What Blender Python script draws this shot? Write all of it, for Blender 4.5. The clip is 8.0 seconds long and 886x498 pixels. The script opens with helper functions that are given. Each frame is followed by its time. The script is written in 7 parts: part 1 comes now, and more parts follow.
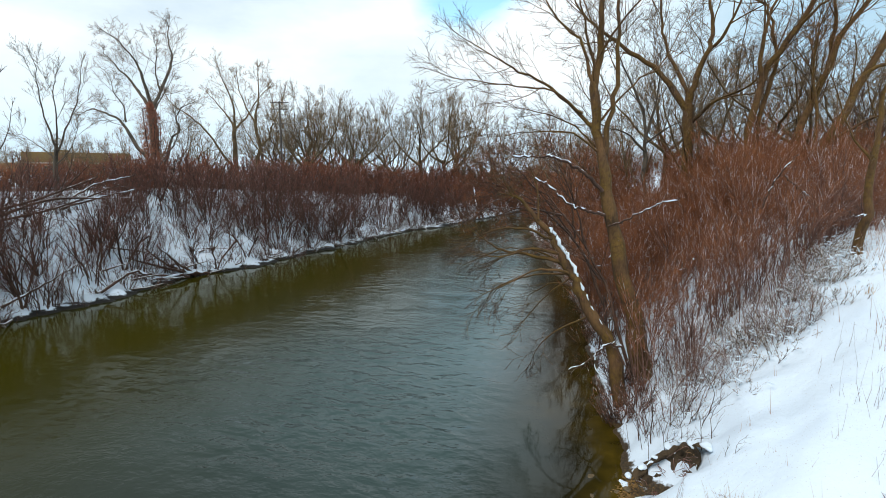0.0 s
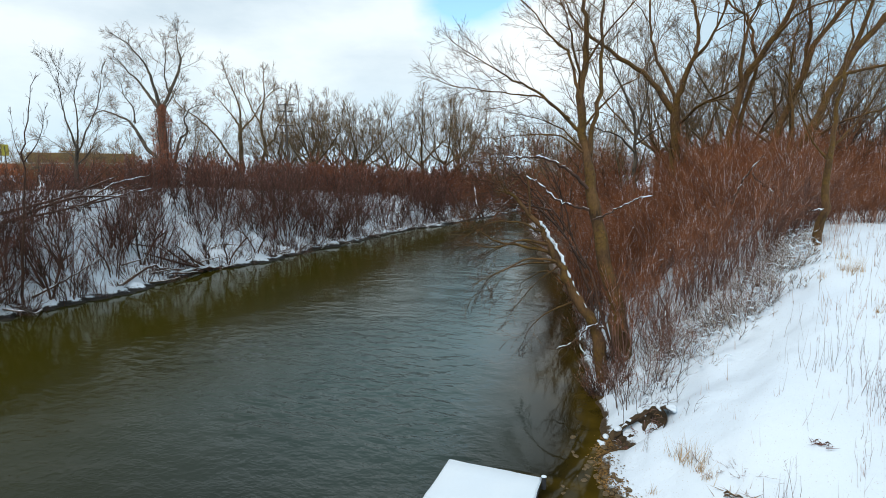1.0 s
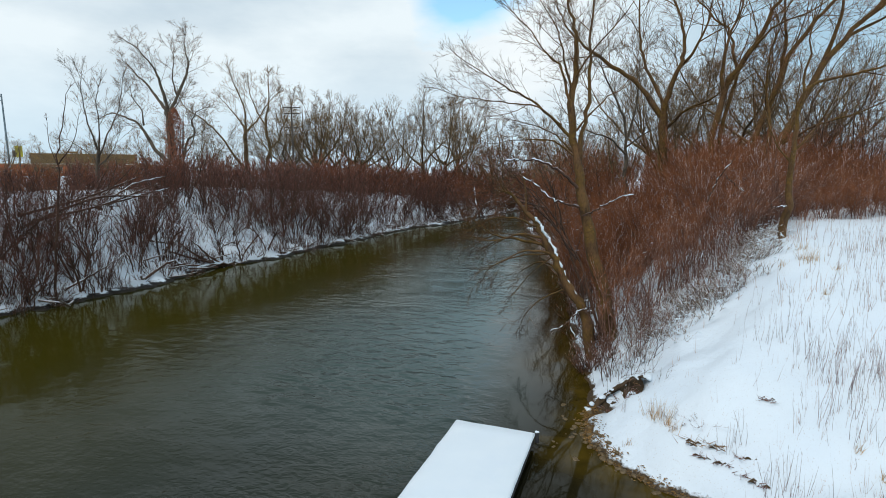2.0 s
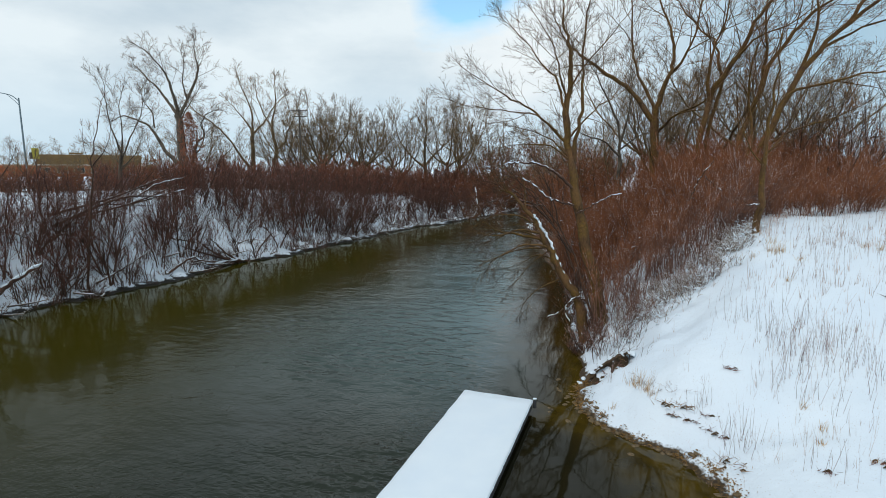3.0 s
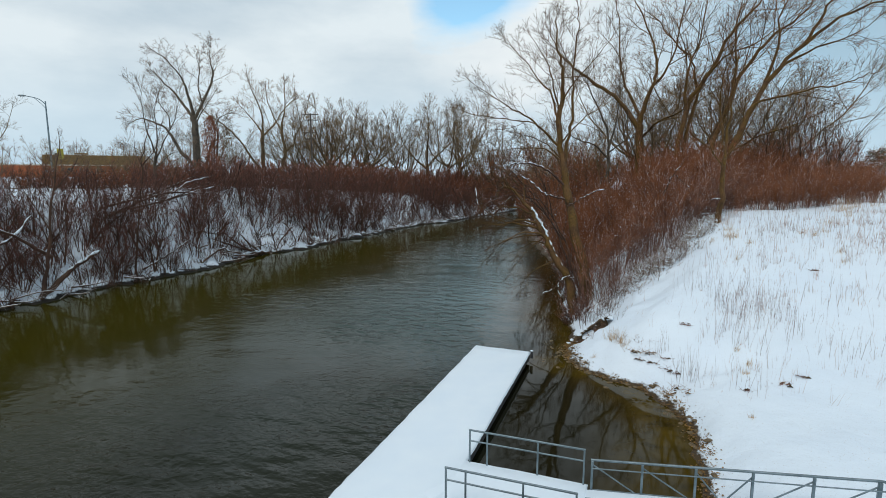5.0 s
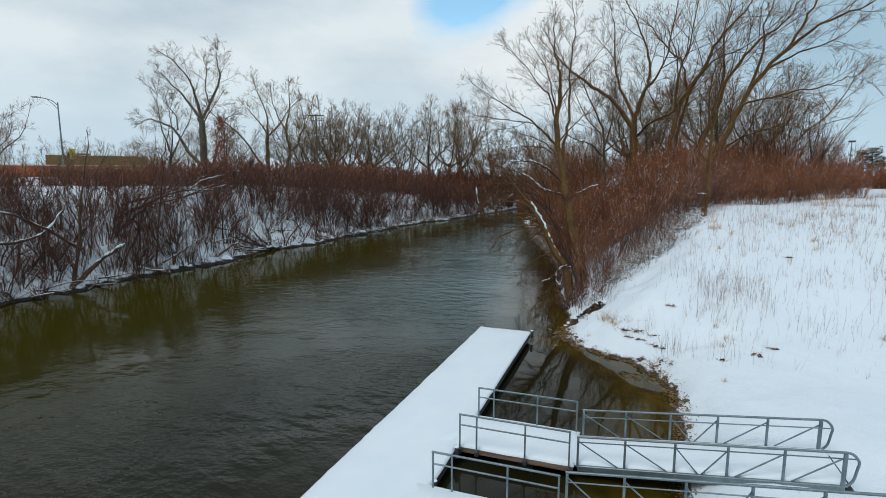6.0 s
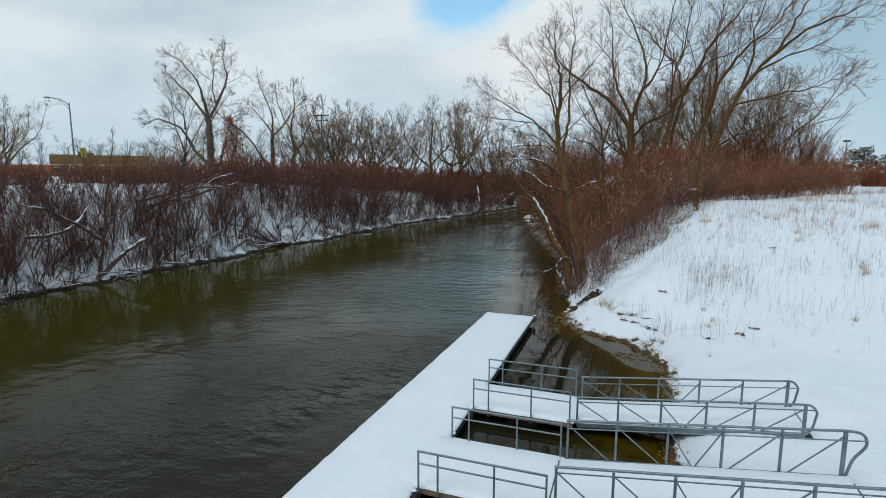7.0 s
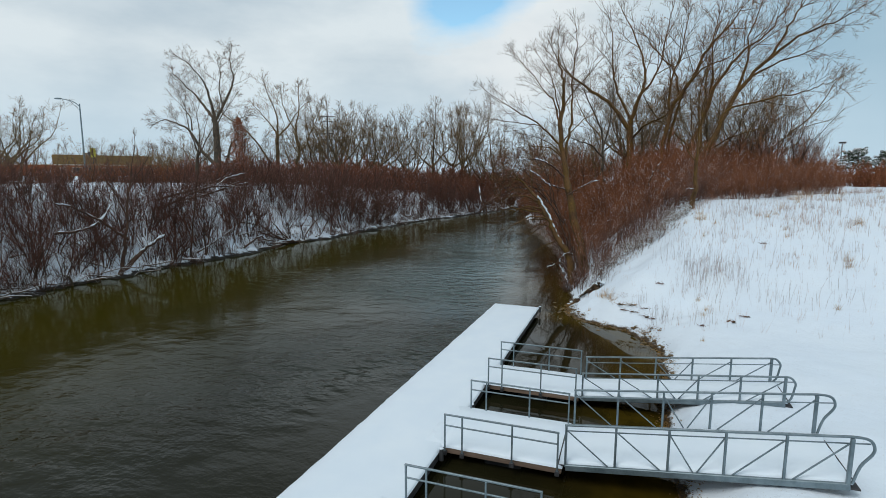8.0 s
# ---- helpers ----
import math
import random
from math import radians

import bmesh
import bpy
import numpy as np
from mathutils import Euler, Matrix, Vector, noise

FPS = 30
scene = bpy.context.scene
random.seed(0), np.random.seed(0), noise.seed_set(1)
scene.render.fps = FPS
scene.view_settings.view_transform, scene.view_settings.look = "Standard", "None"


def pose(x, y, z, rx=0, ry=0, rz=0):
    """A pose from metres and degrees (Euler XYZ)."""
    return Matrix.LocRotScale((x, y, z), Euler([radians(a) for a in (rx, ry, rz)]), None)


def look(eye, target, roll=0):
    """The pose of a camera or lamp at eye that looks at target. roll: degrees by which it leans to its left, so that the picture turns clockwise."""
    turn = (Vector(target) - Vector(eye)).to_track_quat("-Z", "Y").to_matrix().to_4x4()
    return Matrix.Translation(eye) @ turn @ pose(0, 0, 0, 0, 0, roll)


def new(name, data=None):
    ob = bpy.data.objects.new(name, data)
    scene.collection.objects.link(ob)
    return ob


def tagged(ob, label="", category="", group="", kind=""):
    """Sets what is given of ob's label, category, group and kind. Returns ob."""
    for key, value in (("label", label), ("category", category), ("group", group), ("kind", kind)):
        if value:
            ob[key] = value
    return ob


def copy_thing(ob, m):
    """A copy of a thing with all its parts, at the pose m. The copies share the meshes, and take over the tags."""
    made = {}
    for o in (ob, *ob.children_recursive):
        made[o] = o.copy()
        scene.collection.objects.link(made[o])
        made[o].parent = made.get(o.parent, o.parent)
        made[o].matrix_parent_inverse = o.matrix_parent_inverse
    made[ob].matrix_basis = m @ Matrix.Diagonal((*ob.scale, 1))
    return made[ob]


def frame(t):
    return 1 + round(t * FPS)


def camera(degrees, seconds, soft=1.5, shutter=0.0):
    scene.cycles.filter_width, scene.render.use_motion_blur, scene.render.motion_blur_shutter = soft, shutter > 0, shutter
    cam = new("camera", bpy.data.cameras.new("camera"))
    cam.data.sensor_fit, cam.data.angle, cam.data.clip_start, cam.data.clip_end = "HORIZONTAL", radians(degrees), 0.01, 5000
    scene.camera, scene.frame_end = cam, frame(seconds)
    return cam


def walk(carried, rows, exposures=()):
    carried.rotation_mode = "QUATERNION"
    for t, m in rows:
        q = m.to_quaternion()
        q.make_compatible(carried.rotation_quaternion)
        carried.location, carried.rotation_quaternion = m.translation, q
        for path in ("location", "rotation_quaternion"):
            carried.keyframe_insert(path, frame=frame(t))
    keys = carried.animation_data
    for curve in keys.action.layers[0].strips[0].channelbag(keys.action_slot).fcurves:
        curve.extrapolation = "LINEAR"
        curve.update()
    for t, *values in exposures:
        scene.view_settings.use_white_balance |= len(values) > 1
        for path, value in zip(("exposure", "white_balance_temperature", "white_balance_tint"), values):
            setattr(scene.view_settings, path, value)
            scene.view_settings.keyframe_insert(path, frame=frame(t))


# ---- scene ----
cam = camera(80.2, 8.0, soft=0.9)
PATH = [
    (0, (1.338, -11.718, 9.099), (0.661, -9.859, 8.803), -0.0),
    (0.5, (1.71, -12.789, 9.105), (1.03, -10.931, 8.807), -0.1),
    (1, (2.147, -13.844, 9.043), (1.465, -11.987, 8.749), 0.0),
    (1.5, (2.475, -15.092, 9.073), (1.796, -13.234, 8.779), -0.0),
    (3, (3.355, -19.169, 9.181), (2.676, -17.311, 8.889), -0.1),
    (3.5, (3.603, -20.493, 9.234), (2.923, -18.635, 8.944), -0.1),
    (4, (3.774, -21.802, 9.176), (3.097, -19.942, 8.888), 0.0),
    (4.5, (4.023, -23.072, 9.097), (3.35, -21.21, 8.811), 0.1),
    (6, (4.727, -26.926, 8.76), (4.06, -25.062, 8.477), 0.1),
    (6.5, (4.844, -28.14, 8.669), (4.178, -26.275, 8.387), 0.1),
    (7, (4.953, -29.243, 8.573), (4.288, -27.378, 8.289), 0.1),
    (7.5, (4.994, -30.299, 8.529), (4.331, -28.434, 8.245), 0.1),
    (8, (4.922, -31.326, 8.483), (4.261, -29.46, 8.202), 0.2),
]
walk(cam, [(t, look(eye, target, roll)) for t, eye, target, roll in PATH],
     exposures=[(0, 0.38), (1.5, 0.16), (3, 0.03), (4.5, -0.03), (6, -0.10), (8, -0.16)])


# ---------------------------------------------------------------- world and light
world = bpy.data.worlds.new("sky")
scene.world = world
world.use_nodes = True
wn, wl = world.node_tree.nodes, world.node_tree.links
wn.clear()
SUN_AZ, SUN_EL = radians(205), radians(56)
w_out = wn.new("ShaderNodeOutputWorld")
w_bg = wn.new("ShaderNodeBackground")
w_sky = wn.new("ShaderNodeTexSky")
w_sky.sky_type, w_sky.sun_disc, w_sky.sun_elevation, w_sky.sun_rotation = "NISHITA", False, SUN_EL, SUN_AZ
w_tc = wn.new("ShaderNodeTexCoord")
w_map = wn.new("ShaderNodeMapping")
w_map.inputs["Scale"].default_value = (1.0, 1.0, 2.6)
w_map.inputs["Location"].default_value = (0.35, 0.1, 0.0)
w_noise = wn.new("ShaderNodeTexNoise")
w_noise.inputs["Scale"].default_value, w_noise.inputs["Detail"].default_value, w_noise.inputs["Roughness"].default_value = 2.2, 6.0, 0.55
w_fine = wn.new("ShaderNodeTexNoise")
w_fine.inputs["Scale"].default_value, w_fine.inputs["Detail"].default_value = 5.0, 5.0
w_tone = wn.new("ShaderNodeValToRGB")
w_tone.color_ramp.elements[0].position, w_tone.color_ramp.elements[0].color = 0.30, (0.455, 0.58, 0.68, 1)
w_tone.color_ramp.elements[1].position, w_tone.color_ramp.elements[1].color = 0.62, (0.79, 0.88, 0.925, 1)
w_gain = wn.new("ShaderNodeVectorMath")
w_gain.operation = "SCALE"
w_gain.inputs["Scale"].default_value = 0.215
# a hole in the cloud, up ahead over the river
w_hole = wn.new("ShaderNodeVectorMath")
w_hole.operation = "DISTANCE"
w_hole.inputs[1].default_value = (-0.284, 0.916, 0.283 * 2.2)
w_flat = wn.new("ShaderNodeMapping")
w_flat.inputs["Scale"].default_value = (1.0, 1.0, 2.2)
w_add = wn.new("ShaderNodeMath")
w_add.operation = "MULTIPLY_ADD"
w_add.inputs[1].default_value = 0.28
w_cov = wn.new("ShaderNodeMapRange")
w_cov.inputs["From Min"].default_value, w_cov.inputs["From Max"].default_value = 0.20, 0.29
w_mix = wn.new("ShaderNodeMix")
w_mix.data_type = "RGBA"
wl.new(w_tc.outputs["Generated"], w_map.inputs["Vector"])
wl.new(w_map.outputs[0], w_noise.inputs["Vector"])
wl.new(w_map.outputs[0], w_fine.inputs["Vector"])
wl.new(w_noise.outputs["Fac"], w_tone.inputs["Fac"])
wl.new(w_tc.outputs["Generated"], w_flat.inputs["Vector"])
wl.new(w_flat.outputs[0], w_hole.inputs[0])
wl.new(w_fine.outputs["Fac"], w_add.inputs[0])
wl.new(w_hole.outputs["Value"], w_add.inputs[2])
wl.new(w_add.outputs[0], w_cov.inputs["Value"])
wl.new(w_sky.outputs[0], w_gain.inputs[0])
wl.new(w_cov.outputs[0], w_mix.inputs["Factor"])
w_tint = wn.new("ShaderNodeVectorMath")
w_tint.operation = "MULTIPLY"
w_tint.inputs[1].default_value = (0.92, 1.14, 1.05)
wl.new(w_gain.outputs[0], w_tint.inputs[0])
wl.new(w_tint.outputs[0], w_mix.inputs["A"])
w_sep = wn.new("ShaderNodeVectorMath")
w_sep.operation = "DOT_PRODUCT"
w_sep.inputs[1].default_value = Vector((-0.35, -0.25, 0.90)).normalized()
w_up = wn.new("ShaderNodeMapRange")
w_up.inputs["From Min"].default_value, w_up.inputs["From Max"].default_value = 0.36, 0.52
w_up.inputs["To Max"].default_value = 0.78
w_zen = wn.new("ShaderNodeMix")
w_zen.data_type = "RGBA"
w_zen.inputs["B"].default_value = (0.232, 0.297, 0.340, 1)
wl.new(w_tc.outputs["Generated"], w_sep.inputs[0])
wl.new(w_sep.outputs["Value"], w_up.inputs["Value"])
wl.new(w_up.outputs[0], w_zen.inputs["Factor"])
wl.new(w_tone.outputs["Color"], w_zen.inputs["A"])
# thin bluish cloud over the field
w_thin = wn.new("ShaderNodeVectorMath")
w_thin.operation = "DISTANCE"
w_thin.inputs[1].default_value = Vector((0.36, 0.90, 0.20)).normalized()
w_veil = wn.new("ShaderNodeMapRange")
w_veil.interpolation_type = "SMOOTHSTEP"
w_veil.inputs["From Min"].default_value, w_veil.inputs["From Max"].default_value = 0.12, 0.5
w_veil.inputs["To Min"].default_value, w_veil.inputs["To Max"].default_value = 0.72, 0.0
w_blue = wn.new("ShaderNodeMix")
w_blue.data_type = "RGBA"
w_blue.inputs["B"].default_value = (0.34, 0.55, 0.70, 1)
wl.new(w_tc.outputs["Generated"], w_thin.inputs[0])
wl.new(w_thin.outputs["Value"], w_veil.inputs["Value"])
wl.new(w_veil.outputs[0], w_blue.inputs["Factor"])
wl.new(w_zen.outputs["Result"], w_blue.inputs["A"])
# a bright heap of cloud beside the hole, and clearer pale blue air towards the horizon
w_heap = wn.new("ShaderNodeVectorMath")
w_heap.operation = "DISTANCE"
w_heap.inputs[1].default_value = Vector((-0.19, 0.93, 0.235)).normalized()
w_edge = wn.new("ShaderNodeMath")
w_edge.operation = "MULTIPLY_ADD"
w_edge.inputs[1].default_value = 0.30
w_puff = wn.new("ShaderNodeMapRange")
w_puff.interpolation_type = "SMOOTHSTEP"
w_puff.inputs["From Min"].default_value, w_puff.inputs["From Max"].default_value = 0.16, 0.36
w_puff.inputs["To Min"].default_value, w_puff.inputs["To Max"].default_value = 0.75, 0.0
w_white = wn.new("ShaderNodeMix")
w_white.data_type = "RGBA"
w_white.inputs["B"].default_value = (0.93, 0.97, 0.98, 1)
w_xyz = wn.new("ShaderNodeSeparateXYZ")
w_low = wn.new("ShaderNodeMapRange")
w_low.interpolation_type = "SMOOTHSTEP"
w_low.inputs["From Min"].default_value, w_low.inputs["From Max"].default_value = 0.02, 0.22
w_low.inputs["To Min"].default_value, w_low.inputs["To Max"].default_value = 0.62, 0.0
w_air = wn.new("ShaderNodeMix")
w_air.data_type = "RGBA"
w_air.inputs["B"].default_value = (0.60, 0.78, 0.90, 1)
wl.new(w_tc.outputs["Generated"], w_heap.inputs[0])
wl.new(w_fine.outputs["Fac"], w_edge.inputs[0])
wl.new(w_heap.outputs["Value"], w_edge.inputs[2])
wl.new(w_edge.outputs[0], w_puff.inputs["Value"])
wl.new(w_tc.outputs["Generated"], w_xyz.inputs[0])
wl.new(w_xyz.outputs["Z"], w_low.inputs["Value"])
wl.new(w_low.outputs[0], w_air.inputs["Factor"])
wl.new(w_blue.outputs["Result"], w_air.inputs["A"])
wl.new(w_puff.outputs[0], w_white.inputs["Factor"])
wl.new(w_air.outputs["Result"], w_white.inputs["A"])
wl.new(w_white.outputs["Result"], w_mix.inputs["B"])
wl.new(w_mix.outputs["Result"], w_bg.inputs["Color"])
w_bg.inputs["Strength"].default_value = 1.0
wl.new(w_bg.outputs[0], w_out.inputs["Surface"])

sun = new("sun", bpy.data.lights.new("sun", "SUN"))
sun.data.energy, sun.data.angle, sun.data.color = 1.6, radians(30), (1.0, 0.98, 0.95)
sun.matrix_world = look((0, 0, 40), (40 * math.sin(SUN_AZ) * -1, 40 * math.cos(SUN_AZ) * -1, 40 - 40 * math.tan(SUN_EL)))


# ---------------------------------------------------------------- materials
def nodes_of(name, rough=0.8, metal=0.0):
    m = bpy.data.materials.new(name)
    m.use_nodes = True
    b = m.node_tree.nodes["Principled BSDF"]
    b.inputs["Roughness"].default_value, b.inputs["Metallic"].default_value = rough, metal
    return m, m.node_tree.nodes, m.node_tree.links, b


def noisy(n, l, scale, detail=4.0, coord="Object", stretch=(1, 1, 1), rough=0.5):
    tc, mp, nz = n.new("ShaderNodeTexCoord"), n.new("ShaderNodeMapping"), n.new("ShaderNodeTexNoise")
    mp.inputs["Scale"].default_value = stretch
    nz.inputs["Scale"].default_value, nz.inputs["Detail"].default_value, nz.inputs["Roughness"].default_value = scale, detail, rough
    l.new(tc.outputs[coord], mp.inputs["Vector"])
    l.new(mp.outputs[0], nz.inputs["Vector"])
    return nz.outputs["Fac"]


def ramp(n, l, fac, stops):
    r = n.new("ShaderNodeValToRGB")
    e = r.color_ramp.elements
    while len(e) < len(stops):
        e.new(0.5)
    for k, (at, c) in zip(e, stops):
        k.position, k.color = at, (*c, 1)
    l.new(fac, r.inputs["Fac"])
    return r.outputs["Color"]


def mixed(n, l, fac, a, b):
    m = n.new("ShaderNodeMix")
    m.data_type = "RGBA"
    for s, v in (("Factor", fac), ("A", a), ("B", b)):
        if isinstance(v, (tuple, float)):
            m.inputs[s].default_value = (*v, 1) if isinstance(v, tuple) else v
        else:
            l.new(v, m.inputs[s])
    return m.outputs["Result"]


def bumped(n, l, b, height, strength, distance):
    k = n.new("ShaderNodeBump")
    k.inputs["Strength"].default_value, k.inputs["Distance"].default_value = strength, distance
    l.new(height, k.inputs["Height"])
    l.new(k.outputs[0], b.inputs["Normal"])


def mapped(n, l, v, lo, hi, a=0.0, z=1.0):
    r = n.new("ShaderNodeMapRange")
    for s, x in (("From Min", lo), ("From Max", hi), ("To Min", a), ("To Max", z)):
        r.inputs[s].default_value = x
    l.new(v, r.inputs["Value"])
    return r.outputs[0]


def summed(n, l, a, b, k=1.0):
    m = n.new("ShaderNodeMath")
    m.operation = "MULTIPLY_ADD"
    l.new(a, m.inputs[0])
    m.inputs[1].default_value = k
    l.new(b, m.inputs[2])
    return m.outputs[0]


def mat_two(name, a, b, scale, rough=0.8, metal=0.0, bump=0.3, dist=0.01, stretch=(1, 1, 1)):
    m, n, l, p = nodes_of(name, rough, metal)
    big, small = noisy(n, l, scale, 5, stretch=stretch), noisy(n, l, scale * 6.0, 4, stretch=stretch)
    l.new(ramp(n, l, summed(n, l, small, big, 0.5), [(0.5, a), (0.95, b)]), p.inputs["Base Color"])
    l.new(mapped(n, l, small, 0.2, 0.8, rough - 0.12, min(1.0, rough + 0.12)), p.inputs["Roughness"])
    bumped(n, l, p, small, bump, dist)
    return m


def mat_bark(name, a, b, snow=0.0, vary=0.35):
    """Ridged bark; snow: how far the upper sides are snowed over."""
    m, n, l, p = nodes_of(name, 0.9)
    big, small = noisy(n, l, 1.3, 4), noisy(n, l, 14.0, 4, stretch=(1, 1, 0.25))
    col = ramp(n, l, summed(n, l, small, big, 0.6), [(0.55, a), (0.95, b)])
    g = n.new("ShaderNodeNewGeometry")
    h = n.new("ShaderNodeHueSaturation")
    l.new(mapped(n, l, g.outputs["Random Per Island"], 0, 1, 1.0 - vary, 1.0 + vary), h.inputs["Value"])
    l.new(col, h.inputs["Color"])
    col = h.outputs["Color"]
    if snow > 0:
        g2, sep = n.new("ShaderNodeNewGeometry"), n.new("ShaderNodeSeparateXYZ")
        l.new(g2.outputs["Normal"], sep.inputs[0])
        fac = mapped(n, l, summed(n, l, noisy(n, l, 3.0, 3, "Object"), sep.outputs["Z"], 0.8), 1.45 - snow, 1.55 - snow)
        col = mixed(n, l, fac, col, (0.80, 0.83, 0.88))
    l.new(col, p.inputs["Base Color"])
    bumped(n, l, p, small, 0.8, 0.035)
    return m


def mat_mossy():
    """Grey-brown bark overgrown in patches with yellow-olive moss."""
    m = mat_bark("mossy_bark", (0.034, 0.0165, 0.006), (0.138, 0.070, 0.025))
    n, l = m.node_tree.nodes, m.node_tree.links
    p = n["Principled BSDF"]
    col = p.inputs["Base Color"].links[0].from_socket
    moss = mapped(n, l, noisy(n, l, 0.9, 5, rough=0.65), 0.42, 0.62, 0.0, 0.85)
    hue = ramp(n, l, noisy(n, l, 7.0, 4), [(0.3, (0.055, 0.028, 0.0035)), (0.7, (0.175, 0.098, 0.013))])
    l.new(mixed(n, l, moss, col, hue), p.inputs["Base Color"])
    return m


def mat_ground():
    """Snow over everything, with bare wet mud and leaf litter just above the water."""
    m, n, l, p = nodes_of("snowy_ground", 0.65)
    geo, sep = n.new("ShaderNodeNewGeometry"), n.new("ShaderNodeSeparateXYZ")
    l.new(geo.outputs["Position"], sep.inputs[0])
    mid, fine = noisy(n, l, 1.6, 5), noisy(n, l, 9.0, 5)
    edge = summed(n, l, mid, sep.outputs["Z"], -0.34)
    edge = summed(n, l, fine, edge, -0.24)
    near_side = mapped(n, l, sep.outputs["X"], -6.0, -4.0, 0.0, 0.15)
    edge = summed(n, l, near_side, edge, 1.0)
    # along the far bank the snow hangs down to the water in places
    far = mapped(n, l, sep.outputs["X"], -24.0, -20.0, 1.0, 0.0)
    ragged = n.new("ShaderNodeMath")
    ragged.operation = "MULTIPLY"
    l.new(far, ragged.inputs[0])
    l.new(mapped(n, l, noisy(n, l, 0.55, 5, rough=0.7), 0.3, 0.7, -0.06, 0.17), ragged.inputs[1])
    edge = summed(n, l, ragged.outputs[0], edge, 1.0)
    bare = mapped(n, l, edge, -0.05, 0.03)
    mud = ramp(n, l, noisy(n, l, 14.0, 5), [(0.3, (0.012, 0.007, 0.002)), (0.55, (0.055, 0.032, 0.009)), (0.75, (0.16, 0.095, 0.030))])
    wet = mapped(n, l, sep.outputs["X"], -24.0, -20.0, 1.0, 0.0)
    mud = mixed(n, l, wet, mud, (0.008, 0.006, 0.004))
    snow = ramp(n, l, noisy(n, l, 0.35, 4), [(0.3, (0.72, 0.82, 0.92)), (0.7, (0.77, 0.86, 0.94))])
    litter = mapped(n, l, noisy(n, l, 26.0, 3), 0.655, 0.70, 0.0, 0.5)
    snow = mixed(n, l, litter, snow, (0.34, 0.25, 0.17))
    lit = n.new("ShaderNodeAttribute")
    lit.attribute_name = "litter"
    patch = mapped(n, l, summed(n, l, noisy(n, l, 4.0, 5), lit.outputs["Fac"], 0.9), 0.75, 0.95)
    duff = ramp(n, l, noisy(n, l, 18.0, 4), [(0.3, (0.05, 0.028, 0.016)), (0.7, (0.16, 0.10, 0.062))])
    snow = mixed(n, l, patch, snow, duff)
    l.new(mixed(n, l, bare, mud, snow), p.inputs["Base Color"])
    p.inputs["Subsurface Weight"].default_value = 0.0
    bumped(n, l, p, summed(n, l, fine, noisy(n, l, 2.2, 5), 0.35), 0.5, 0.10)
    return m


def mat_snow():
    m, n, l, p = nodes_of("snow", 0.6)
    l.new(ramp(n, l, noisy(n, l, 0.8, 4), [(0.3, (0.74, 0.84, 0.93)), (0.7, (0.79, 0.88, 0.95))]), p.inputs["Base Color"])
    bumped(n, l, p, summed(n, l, noisy(n, l, 40.0, 4), noisy(n, l, 3.0, 4), 0.3), 0.25, 0.03)
    return m


